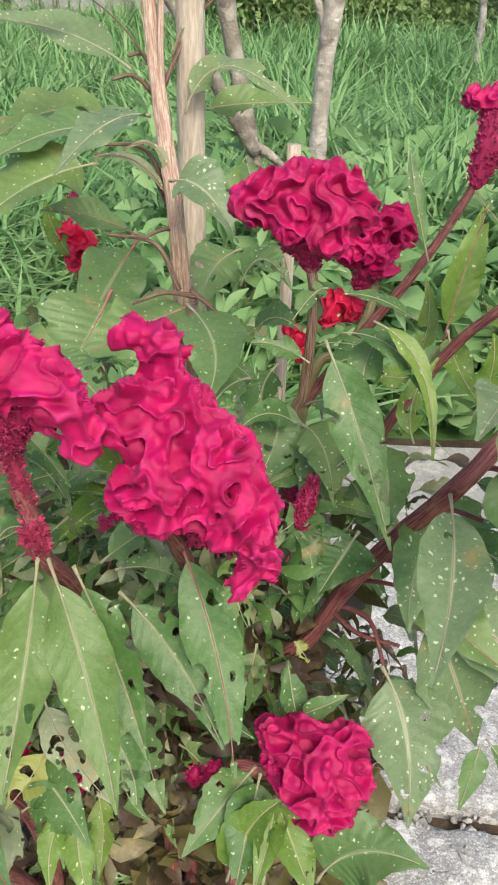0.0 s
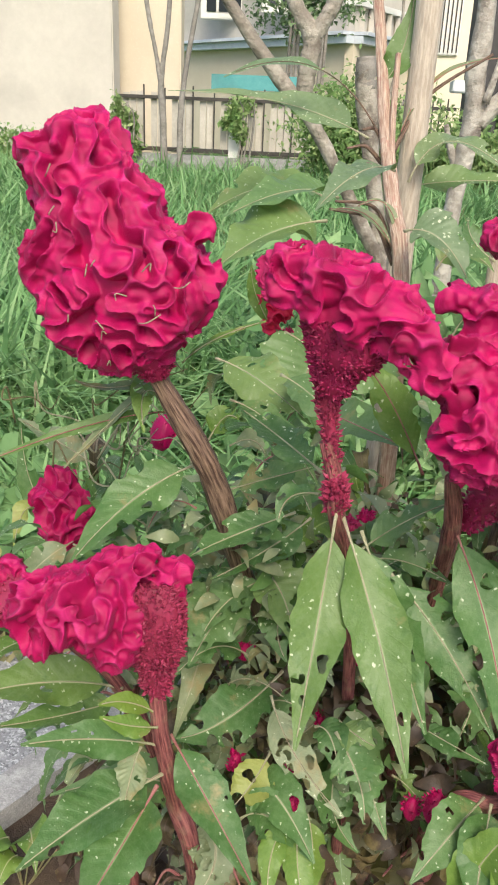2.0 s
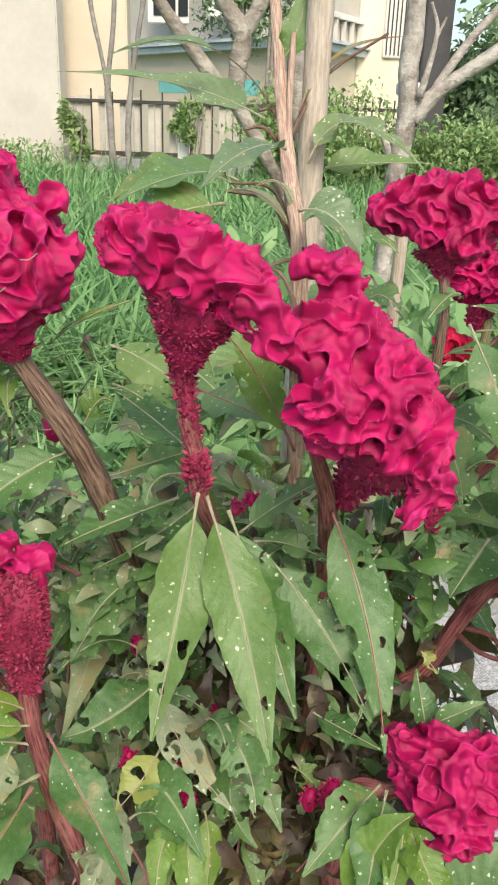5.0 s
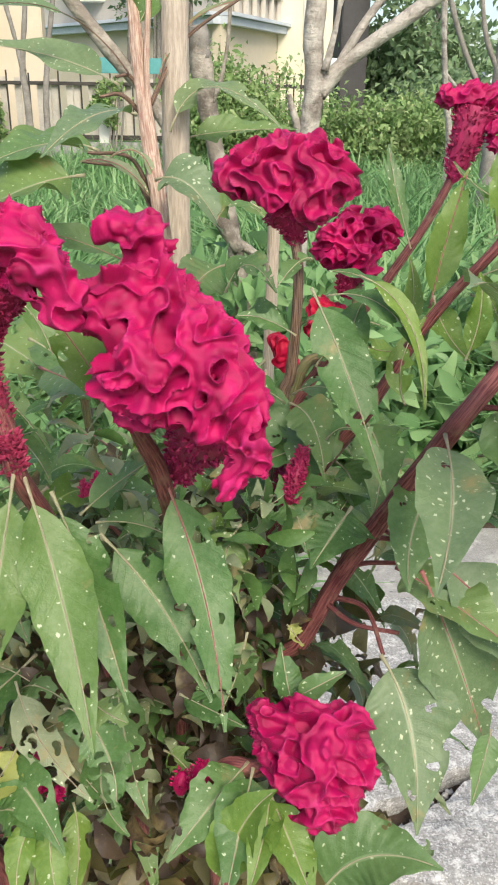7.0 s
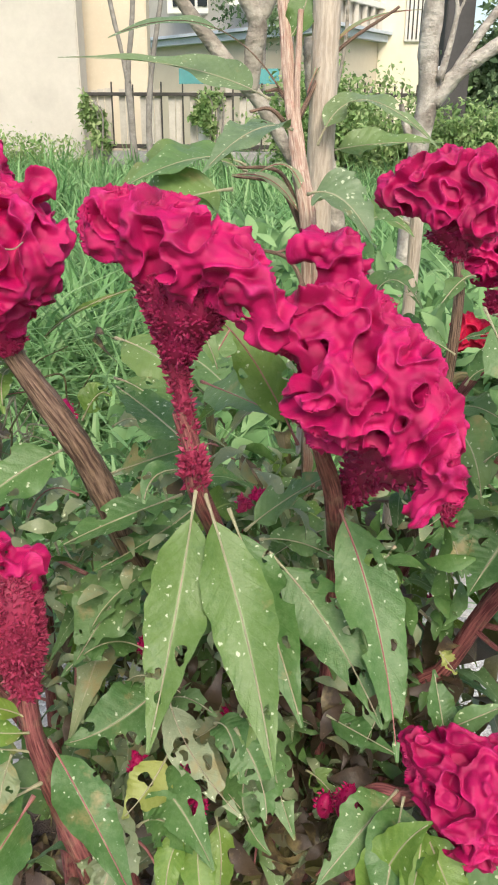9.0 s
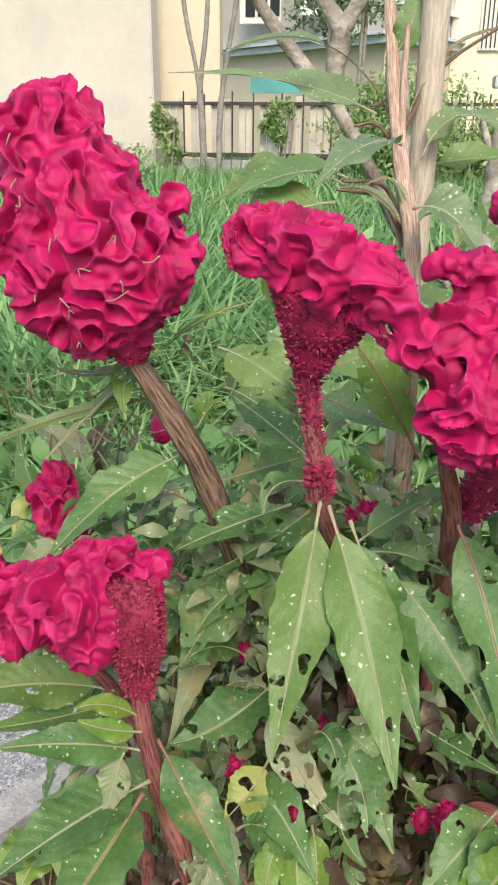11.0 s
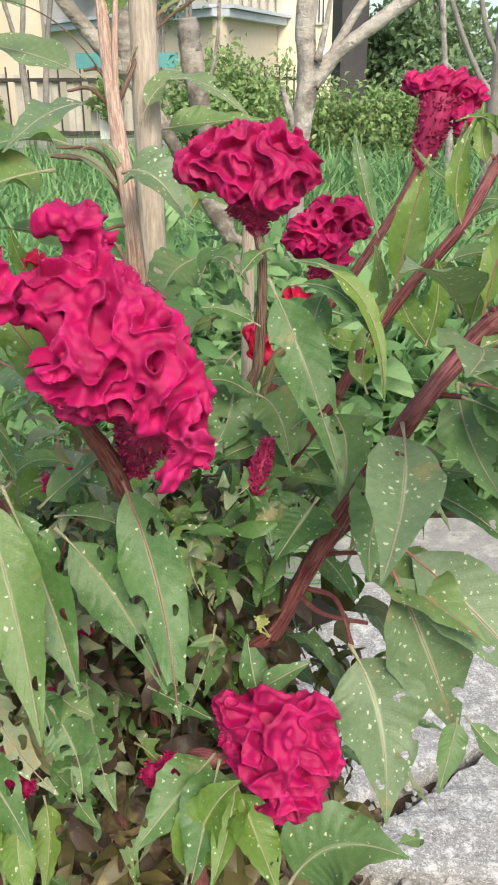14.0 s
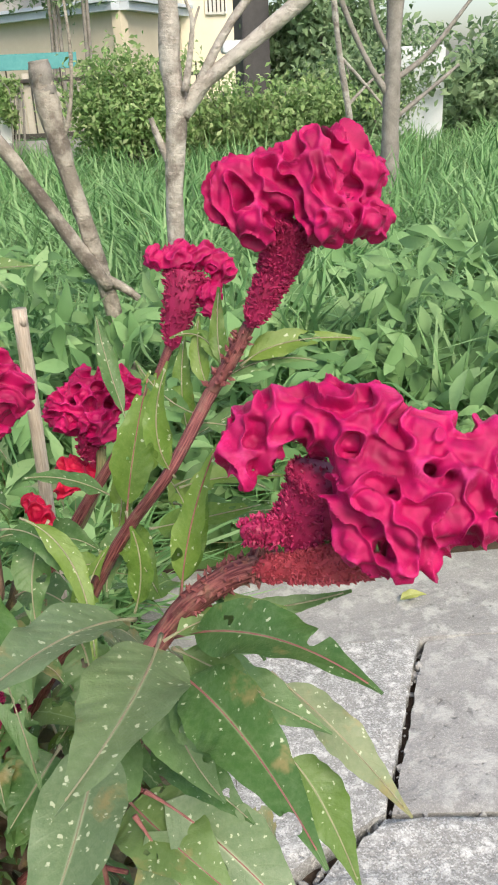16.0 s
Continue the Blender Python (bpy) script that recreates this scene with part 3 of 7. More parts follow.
def foliage(centres, sizes, mat, seed=0, name="crown", stretch=1.9, widths=(0.1, 1.0, 0.75, 0.05), droop=0.25, up=(0.0, -0.4, 1.2)):
    """Many small leaves in one mesh, each folded on its midrib and bent along it; widths: the outline from stalk to tip."""
    rng = np.random.default_rng(seed)
    n, m = len(centres), len(widths)
    ax = rng.standard_normal((n, 3)) + (0, 0, -0.3)
    ax /= np.linalg.norm(ax, axis=1)[:, None]
    sd = np.cross(ax, rng.standard_normal((n, 3)) * 0.8 + up)
    sd /= np.linalg.norm(sd, axis=1)[:, None]
    nr = np.cross(sd, ax)
    s = np.asarray(sizes)[:, None]
    rows = []
    for t, w in zip(np.linspace(-0.5, 0.5, m), widths):
        c = centres + ax * s * stretch * t - nr * s * droop * 4 * t * t
        rows += [c - sd * s * 0.5 * w + nr * s * 0.14 * w, c, c + sd * s * 0.5 * w + nr * s * 0.14 * w]
    v = np.stack(rows, 1).reshape(-1, 3)
    o = np.arange(n)[:, None] * (3 * m)
    f = np.concatenate([np.concatenate([o + 3 * j + q, o + 3 * j + q + 1, o + 3 * j + q + 4, o + 3 * j + q + 3], 1) for j in range(m - 1) for q in (0, 1)])
    return mesh_of(name, v, f, mat)


def slab(corners, top, thick, mat, seed=0, rough=0.004, ragged=0.012, cells=0, name="paving_slab"):
    """A worn slab: four corners in plan, an uneven top and broken edges."""
    rng = np.random.default_rng(seed)
    a, b, c, d = (np.array(p, float) for p in corners)
    n, m = (int(min(90, 8 + np.linalg.norm(q) / 0.018)) for q in (b - a, d - a))
    S, T = np.meshgrid(np.linspace(0, 1, n), np.linspace(0, 1, m), indexing="ij")
    xy = (1 - S)[..., None] * (1 - T)[..., None] * a + S[..., None] * (1 - T)[..., None] * b + S[..., None] * T[..., None] * c + (1 - S)[..., None] * T[..., None] * d
    rim = (S == 0) | (S == 1) | (T == 0) | (T == 1)
    z = np.array([[noise.fractal(Vector((x * 9, y * 9, seed * 3.1)), 0.9, 2.1, 4) for x, y in row] for row in xy]) * rough + top
    walk_ = np.cumsum(rng.standard_normal(((n + m) * 3, 2)), 0)
    xy[rim] += (rng.standard_normal((rim.sum(), 2)) * 0.22 + 0.10 * (walk_ - walk_.mean(0))[: rim.sum()].clip(-4, 4)) * ragged * 0.6
    near = np.minimum(np.minimum(S, 1 - S), np.minimum(T, 1 - T))
    z -= np.where(near < 1e-6, ragged * 0.3, 0) * rng.uniform(0.3, 1.4, z.shape)
    v = np.concatenate([np.concatenate([xy, z[..., None]], -1).reshape(-1, 3), np.concatenate([xy, np.full(z.shape + (1,), top - thick)], -1).reshape(-1, 3)])
    faces = [(i * m + j, (i + 1) * m + j, (i + 1) * m + j + 1, i * m + j + 1) for i in range(n - 1) for j in range(m - 1)]
    ring = [i * m for i in range(n)] + [(n - 1) * m + j for j in range(1, m)] + [i * m + m - 1 for i in range(n - 2, -1, -1)] + list(range(m - 2, 0, -1))
    off = n * m
    faces += [(ring[j], ring[j] + off, ring[(j + 1) % len(ring)] + off, ring[(j + 1) % len(ring)]) for j in range(len(ring))]
    me = mesh_of(name, v, faces, mat, True)
    me.set_sharp_from_angle(angle=radians(50))
    return me

# ---- ground, bed and paving ----
def sheet(name, xs, ys, height, mat):
    v = np.array([(x, y, height(x, y)) for x in xs for y in ys])
    n = len(ys)
    i, k = np.meshgrid(np.arange(len(xs) - 1), np.arange(n - 1), indexing="ij")
    f = np.stack([i * n + k, (i + 1) * n + k, (i + 1) * n + k + 1, i * n + k + 1], -1).reshape(-1, 4)
    return mesh_of(name, v, f, mat)


def spread(near, far, fine, coarse):
    """Lines close together near the bed, wider and wider towards the horizon."""
    a = np.linspace(-near, near, fine)
    b = near * (far / near) ** np.linspace(0, 1, coarse)[1:]
    return np.concatenate([-b[::-1], a, b])


tagged(new("ground", sheet("ground", spread(3, 900, 50, 18), spread(3, 900, 50, 18),
       lambda x, y: -0.06 + (0.035 * noise.noise(Vector((x * 1.3, y * 1.3, 0.2))) if 1.9 < y < 40 else 0.0), TURF)),
       "overgrown green ground running to the horizon", "ground", kind="structure")
tagged(new("ground_bed", sheet("ground_bed", np.linspace(-0.95, 6.6, 200), np.linspace(0.05, 1.85, 70),
       lambda x, y: -0.04 + 0.015 * noise.fractal(Vector((x * 9, y * 9, 1.7)), 0.8, 2.0, 4), SOIL)),
       "dark soil bed strewn with dead leaves", "soil bed", kind="structure")
pavement = thing("pavement_slabs", (0.8, 1.2, 0), "broken grey concrete paving with open joints", "pavement", kind="structure")
hang("paving_slab", slab([(0.17, 0.86), (0.467, 1.005), (0.668, 1.44), (0.09, 1.46)], 0.0, 0.12, CONCRETE, 1, 0.005), pavement)
hang("paving_slab", slab([(0.484, 1.0), (6.1, 0.30), (6.3, 1.10), (0.681, 1.44)], -0.006, 0.12, CONCRETE_SMOOTH, 2, 0.004), pavement)
hang("paving_slab", slab([(0.15, 0.77), (6.1, 0.10), (6.1, 0.285), (0.47, 0.99)], 0.004, 0.14, CONCRETE, 3, 0.008, 0.016), pavement)
hang("paving_slab", slab([(0.08, 1.462), (6.3, 1.11), (6.4, 1.45), (0.05, 1.78)], 0.0, 0.12, CONCRETE_SMOOTH, 4, 0.004, 0.004), pavement)
hang("paving_slab", slab([(0.13, 0.46), (1.4, 0.34), (1.4, 0.60), (0.19, 0.742)], -0.02, 0.12, CONCRETE, 5, 0.014, 0.02), pavement)
road = thing("pavement_walk", (-1.3, 1.0, 0), "grey exposed-aggregate walk with a smooth concrete border", "pavement", kind="structure")
hang("walk_slab", slab([(-6.6, 0.30), (-0.885, 0.42), (-0.405, 1.24), (-6.6, 1.55)], -0.004, 0.12, AGGREGATE, 6, 0.002, 0.003), road)
hang("border", slab([(-0.883, 0.42), (-0.825, 0.39), (-0.345, 1.215), (-0.403, 1.24)], 0.0, 0.13, CONCRETE_SMOOTH, 7, 0.002, 0.003, 0, "border"), road, "smooth concrete border")
hang("walk_slab", slab([(-0.79, 0.36), (-0.30, 0.50), (-0.28, 0.70), (-0.56, 0.74)], -0.05, 0.1, CONCRETE, 8, 0.010, 0.014), road, "sunken broken piece")

# broken chips lying in the joints and along the slab edges
rng = np.random.default_rng(77)
chips_v, chips_f = [], []
d, f, _e = ball(1)
for (x0, y0), (x1, y1), count, wide in (((0.475, 1.003), (0.675, 1.44), 26, 0.006), ((0.15, 0.775), (0.47, 0.995), 80, 0.014), ((0.475, 0.995), (1.6, 0.83), 60, 0.006), ((0.15, 0.755), (0.9, 0.67), 130, 0.022)):
    for _k in range(count):
        a = rng.uniform(0, 1)
        r = rng.uniform(0.0025, 0.006) * rng.choice([1, 1, 1.8])
        c = np.array([x0 + a * (x1 - x0) + wide * rng.standard_normal(), y0 + a * (y1 - y0) + wide * rng.standard_normal(), rng.uniform(-0.035, -0.010)])
        bump_ = 1 + 0.35 * np.sin(d @ rng.uniform(-4, 4, 3) + rng.uniform(0, 6))
        chips_f.append(f + len(d) * len(chips_v))
        chips_v.append(c + d * bump_[:, None] * r * rng.uniform(0.6, 1.3, 3))
tagged(new("rubble", mesh_of("rubble", np.vstack(chips_v), [tuple(t) for g in chips_f for t in g.tolist()], CONCRETE_SMOOTH, False)), "loose grey concrete chips in the paving joints", "rubble", kind="stuff")

# ---- buildings behind the field ----
def ribbon(corners, lo, hi, proud, mat, name, parent, label=""):
    """A wall or moulding of even depth along a line in plan."""
    bm = bmesh.new()
    for (x0, y0), (x1, y1) in zip(corners, corners[1:]):
        d = Vector((x1 - x0, y1 - y0, 0)).normalized()
        n = Vector((d.y, -d.x, 0)) * proud
        b = Vector((-d.y, d.x, 0)) * 0.2
        ring = [Vector((x0, y0, 0)) + n, Vector((x1, y1, 0)) + n, Vector((x1, y1, 0)) + b, Vector((x0, y0, 0)) + b]
        vs = [bm.verts.new(p + Vector((0, 0, z))) for z in (lo, hi) for p in ring]
        for q in ((3, 2, 1, 0), (4, 5, 6, 7), (0, 1, 5, 4), (1, 2, 6, 5), (2, 3, 7, 6), (3, 0, 4, 7)):
            bm.faces.new([vs[i] for i in q])
    return part(name, bm, mat, parent, label)


house = thing("house", (-0.2, 19.5, 0), "two-storey cream stucco house with a grey-blue moulding", "house")
CORNER = [(-5.4, 25.0), (-0.2, 19.5), (3.2, 26.5)]
ribbon(CORNER, -0.1, 2.42, 0.0, STUCCO_TAN, "wall", house)
ribbon(CORNER, 2.42, 6.5, 0.0, STUCCO, "upper_wall", house)
ribbon(CORNER, 2.40, 2.55, 0.22, TRIM, "moulding", house, "grey-blue moulding")
ribbon(CORNER, 2.56, 2.63, 0.32, TRIM, "moulding", house, "grey-blue moulding")
ribbon(CORNER[:2], 6.45, 6.7, 0.5, TRIM_WHITE, "eaves", house)
for s in np.linspace(0.04, 0.96, 16):
    bx, by = -0.2 + 3.4 * s, 19.5 + 7.0 * s
    boxed("baluster", (bx - 0.06, by - 0.20, 2.64), (bx + 0.06, by - 0.08, 3.12), STUCCO, house, bevel=0.02)
ribbon([(-0.25, 19.4), (3.15, 26.4)], 3.12, 3.24, 0.14, TRIM_WHITE, "balcony_rail", house)
boxed("wing", (1.15, 22.3, -0.1), (2.74, 26.0, 6.6), STUCCO_PALE, house, "paler projecting wing", 0.03)
grille = part("window", box(bmesh.new(), (1.80, 22.22, 2.40), (2.32, 22.32, 4.2), 0.02), TRIM_WHITE, house, "barred window of the wing")
for k in range(5):
    boxed("window_bar", (1.86 + 0.1 * k, 22.19, 2.46), (1.89 + 0.1 * k, 22.215, 4.1), IRON, grille, bevel=0.004)
for t0, z0, z1 in ((0.27, 3.2, 4.6), (0.60, 3.2, 4.6)):
    cx, cy = -5.4 + 5.2 * (1 - t0), 25.0 - 5.5 * (1 - t0)
    win = part("window", box(bmesh.new(), (cx - 0.75, cy - 0.30, z0 - 0.15), (cx + 0.75, cy - 0.12, z1), 0.02), TRIM_WHITE, house, "white-framed window")
    for k in range(4):
        boxed("pane", (cx - 0.60 + 0.31 * k, cy - 0.33, z0 + 0.02), (cx - 0.36 + 0.31 * k, cy - 0.305, z1 - 0.12), GLASS, win, bevel=0.004)
gable = thing("wall_side", (-6, 13.5, 0), "tall cream stucco wall with grey damp stains near its foot", "wall", kind="structure")
boxed("stucco_wall", (-6.65, 13.5, -0.1), (-3.86, 13.9, 6.5), STUCCO, gable, bevel=0.02)
boxed("stucco_wall", (-5.0, 14.3, -0.1), (-2.95, 14.6, 6.5), STUCCO_TAN, gable, "recessed warmer bay", 0.02)
far_block = thing("dark_building", (2.3, 16.2, 0), "charcoal-painted block behind the hedge", "building")
boxed("wall", (1.98, 16.0, -0.1), (2.46, 17.5, 6.0), DARK_WALL, far_block, bevel=0.02)
boxed("awning", (1.60, 15.7, 1.42), (1.97, 16.3, 1.62), TIN, far_block, "pale tin awning", 0.02)
shed = thing("far_house", (6.0, 25, 0), "far low house with a faded red roof", "house")
boxed("wall", (5.0, 25, -0.1), (7.2, 28, 1.7), TIN, shed, bevel=0.03)
boxed("roof", (5.2, 24.6, 1.72), (6.55, 28.3, 2.12), ROOF_RED, shed, bevel=0.12)
store = thing("far_wall", (5, 12.5, 0), "pale weathered wall behind the trees", "wall", kind="structure")
boxed("block_wall", (3.6, 12.5, -0.1), (4.5, 12.8, 1.35), TIN, store, bevel=0.03)

fence = thing("fence", (-2.5, 13.6, 0), "weathered board and iron fence on a low concrete plinth", "fence")
boxed("plinth", (-3.6, 13.0, -0.1), (1.4, 13.2, 0.32), CONCRETE_SMOOTH, fence)
boxed("top_rail", (-3.7, 13.02, 1.10), (1.4, 13.08, 1.15), IRON, fence, bevel=0.005)
boxed("bottom_rail", (-3.6, 13.02, 0.36), (1.4, 13.08, 0.42), IRON, fence, bevel=0.005)
_r = random.Random(5)
for k in range(46):
    fx = -3.6 + 0.108 * k
    if k % 7 in (0, 1, 2, 4, 5) and k < 34:
        boxed("board", (fx, 13.085, 0.34), (fx + 0.095, 13.105, 1.12 + _r.uniform(-0.04, 0.12)), GREY_WOOD, fence, bevel=0.003)
    else:
        boxed("bar", (fx, 13.03, 0.40), (fx + 0.022, 13.052, 1.28 + _r.uniform(-0.02, 0.02)), IRON, fence, bevel=0.004)
boxed("panel", (-2.25, 13.12, 1.27), (-0.75, 13.15, 1.48), TEAL, fence, "teal painted panel", 0.004)
boxed("post", (-1.95, 13.0, 0.30), (-1.78, 13.14, 1.12), TRIM_WHITE, fence, "whitewashed post")

# ---- trees ----
def tree(name, at, label, limbs, mat, rough=0.05, sides=16):
    t = thing(name, at, label, "tree")
    limbs = [[(x, y, z, {BARK: 0.78, BARK_BROWN: 0.72}.get(mat, 1.0) * r) for x, y, z, r in rows] for rows in limbs]
    for k, rows in enumerate(limbs):
        hang("trunk" if k == 0 else "limb", tube(rows, mat, "limb", sides, 36, 0, 0, rough, k), t)
    return t


fork_tree = tree("pruned_tree", (0.24, 2.8, -0.06), "pruned pale grey tree forking low above the grass", [
    [(0.24, 2.8, -0.08, 0.055), (0.236, 2.8, 0.4, 0.042), (0.245, 2.8, 0.75, 0.038), (0.272, 2.8, 1.02, 0.046), (0.262, 2.8, 1.15, 0.042), (0.268, 2.8, 1.36, 0.035), (0.24, 2.82, 1.9, 0.03)],
    [(0.285, 2.8, 1.0, 0.035), (0.36, 2.8, 1.09, 0.034), (0.50, 2.78, 1.19, 0.030), (0.68, 2.76, 1.32, 0.028), (1.05, 2.72, 1.62, 0.02)],
    [(0.33, 2.8, 1.06, 0.02), (0.42, 2.79, 1.21, 0.017), (0.53, 2.8, 1.34, 0.016), (0.75, 2.8, 1.55, 0.012)],
    [(0.30, 2.77, 1.07, 0.016), (0.325, 2.77, 1.18, 0.011), (0.335, 2.77, 1.27, 0.008), (0.31, 2.77, 1.34, 0.005)],
    [(0.335, 2.77, 1.24, 0.006), (0.36, 2.77, 1.30, 0.004)],
    [(0.24, 2.8, 0.86, 0.02), (0.205, 2.8, 0.95, 0.014), (0.19, 2.8, 1.0, 0.01)]], BARK, 0.035)
cut_tree = tree("pruned_tree", (0.06, 2.43, -0.06), "leaning grey tree with a sawn-off top and a crossing limb", [
    [(0.09, 2.43, -0.08, 0.048), (0.045, 2.43, 0.4, 0.037), (0.005, 2.43, 0.64, 0.034), (-0.05, 2.43, 0.90, 0.038), (-0.08, 2.43, 1.08, 0.041), (-0.086, 2.43, 1.15, 0.038)],
    [(0.03, 2.41, 0.57, 0.026), (-0.05, 2.40, 0.70, 0.029), (-0.14, 2.39, 0.86, 0.030), (-0.235, 2.38, 1.01, 0.031), (-0.30, 2.36, 1.08, 0.03), (-0.40, 2.36, 1.20, 0.024), (-0.50, 2.36, 1.33, 0.02), (-0.66, 2.36, 1.52, 0.018)],
    [(-0.255, 2.37, 1.03, 0.03), (-0.245, 2.36, 1.13, 0.036), (-0.238, 2.36, 1.21, 0.036), (-0.30, 2.36, 1.32, 0.024), (-0.34, 2.36, 1.6, 0.02)],
    [(-0.24, 2.36, 1.19, 0.03), (-0.17, 2.36, 1.33, 0.026), (-0.12, 2.36, 1.6, 0.02)],
    [(-0.06, 2.42, 0.95, 0.012), (-0.02, 2.41, 1.05, 0.008), (0.0, 2.4, 1.2, 0.006), (-0.01, 2.4, 1.45, 0.004)],
    [(0.015, 2.42, 0.60, 0.02), (0.075, 2.42, 0.56, 0.018), (0.11, 2.42, 0.53, 0.014)]], BARK_BROWN, 0.04)
hang("sawn_end", tube([(-0.079, 2.43, 1.085, 0.0300), (-0.084, 2.43, 1.13, 0.0315), (-0.088, 2.43, 1.168, 0.028)], BARK_DARK, "sawn_end", 16, 14, 0, 0, 0.05, 9), cut_tree, "dark sawn end")
tree("tree", (2.15, 7, -0.06), "slim grey tree with bare lower branches", [
    [(2.15, 7, -0.08, 0.10), (2.15, 7, 0.6, 0.075), (2.16, 7, 1.6, 0.068), (2.2, 7, 3.4, 0.05)],
    [(2.16, 7, 0.85, 0.03), (1.95, 7, 1.15, 0.026), (1.75, 7, 1.55, 0.02), (1.6, 7, 2.0, 0.015)],
    [(2.16, 7, 1.0, 0.025), (2.45, 7, 1.2, 0.02), (2.8, 7, 1.6, 0.014)],
    [(2.16, 7, 1.15, 0.022), (2.0, 7, 1.45, 0.02), (1.9, 7, 1.9, 0.014)],
    [(2.16, 7, 0.7, 0.02), (2.5, 7, 0.95, 0.016), (2.7, 7, 1.1, 0.012)]], BARK_DARK)
tree("tree", (2.05, 8, -0.06), "thin pale tree beside the hedge", [
    [(2.05, 8, -0.08, 0.05), (2.05, 8, 0.6, 0.042), (1.95, 8, 1.2, 0.038), (1.88, 8, 1.8, 0.034), (1.8, 8, 3.0, 0.02)],
    [(2.03, 8, 0.8, 0.02), (2.25, 8, 1.0, 0.018), (2.4, 8, 1.05, 0.014)],
    [(1.96, 8, 1.2, 0.02), (2.2, 8, 0.95, 0.018), (2.38, 8, 0.75, 0.014)]], BARK)
tree("tree", (-2.75, 12.0, -0.06), "cluster of thin bare trunks before the fence", [
    [(-2.72, 12, -0.08, 0.05), (-2.75, 12, 0.9, 0.05), (-2.77, 12, 1.35, 0.045), (-2.66, 12, 2.2, 0.03), (-2.62, 12, 3.5, 0.02)],
    [(-2.76, 12, 1.25, 0.04), (-2.85, 12, 1.7, 0.034), (-2.98, 12, 2.4, 0.03), (-3.02, 12, 3.4, 0.02)],
    [(-2.5, 12, -0.08, 0.045), (-2.5, 12, 0.8, 0.042), (-2.42, 12, 1.5, 0.036), (-2.22, 12, 2.6, 0.03), (-2.15, 12, 3.4, 0.02)]], BARK_DARK)
def cloud(rng, centre, radii, n):
    """Leaf places in an uneven crown: clumps round a core, with gaps between."""
    clumps = rng.standard_normal((max(6, n // 90), 3)) * 0.42 * np.asarray(radii) + centre
    pick = rng.integers(0, len(clumps), n)
    return clumps[pick] + rng.standard_normal((n, 3)) * np.asarray(radii) * 0.17



def bush(name, label, centre, radii, n, size, mat, seed, trunk=None):
    r = np.random.default_rng(seed)
    b = thing(name, (centre[0], centre[1], -0.06), label, "tree" if trunk else "bush")
    p = cloud(r, centre, radii, int(1.22 * n))
    p = p[p[:, 2] > -0.05]
    hang("crown", foliage(p, r.uniform(0.6, 1.4, len(p)) * size * 0.8, mat, seed, widths=(0.12, 1.0, 0.06)), b)
    for k in range(5):
        x, y = centre[0] + r.uniform(-0.4, 0.4) * radii[0], centre[1] + r.uniform(-0.3, 0.3) * radii[1]
        hang("trunk", tube([(x, y, -0.08, 0.05 * radii[2]), (x + 0.1, y, centre[2], 0.03 * radii[2]), (x + r.uniform(-0.5, 0.5) * radii[0], y, centre[2] + 0.6 * radii[2], 0.012 * radii[2])], BARK_DARK, "trunk", 8, 14), b)
    return b


bush("bush", "dense green bush before the house", (0.05, 11.0, 0.75), (0.75, 0.6, 0.75), 7000, 0.05, BUSH, 21)
bush("bush", "yellow-green climber on the fence", (-0.25, 11.4, 0.6), (0.55, 0.4, 0.6), 3500, 0.05, BUSH, 22)
bush("bush", "yellow-green climber on the fence", (0.95, 11.6, 0.55), (0.7, 0.5, 0.6), 3500, 0.05, BUSH, 23)
bush("bush", "tall dark hedge behind the pruned tree", (2.0, 11.2, 0.5), (0.85, 0.6, 0.62), 7500, 0.05, BUSH, 24)
bush("bush", "tall dark hedge behind the pruned tree", (3.1, 11.8, 0.7), (0.8, 0.6, 0.8), 6000, 0.055, TREE_LEAF, 25)
bush("tree", "leafy dark tree at the field's edge", (5.6, 13.5, 0.55), (1.5, 1.0, 0.95), 4500, 0.10, TREE_LEAF, 26, True)
bush("tree", "leafy dark tree at the field's edge", (3.6, 16.5, 1.6), (1.3, 1.0, 1.6), 5000, 0.11, TREE_LEAF, 27, True)
bush("tree", "leafy dark tree at the field's edge", (8.2, 17.0, 1.0), (2.0, 1.2, 1.3), 4000, 0.14, TREE_LEAF, 28, True)
bush("tree", "feathery tree before the house window", (-1.1, 16.0, 3.1), (0.9, 0.5, 0.9), 3200, 0.07, TREE_LEAF, 29, True)
bush("bush", "straggling dry weeds at the wall's foot", (-5.2, 12.5, 0.10), (1.7, 0.6, 0.42), 4600, 0.05, BUSH, 30)
bush("bush", "climber on the fence rail", (-1.75, 12.9, 0.9), (0.3, 0.15, 0.35), 700, 0.06, BUSH, 31)
bush("bush", "climber on the fence corner", (-3.55, 12.9, 0.8), (0.25, 0.15, 0.4), 600, 0.06, BUSH, 32)
bush("tree", "leafy dark tree at the field's edge", (-9.5, 16, 2.5), (2.0, 1.0, 2.5), 3000, 0.16, TREE_LEAF, 33, True)

# ---- the overgrown field ----
def field(rng, n, y0, y1, power):
    y = y0 + (y1 - y0) * rng.uniform(0, 1, n) ** power
    x = (rng.uniform(-0.48, 0.42, n)) * (y + 0.8) + 0.1
    return np.stack([x, y, np.full(n, -0.06)], 1)


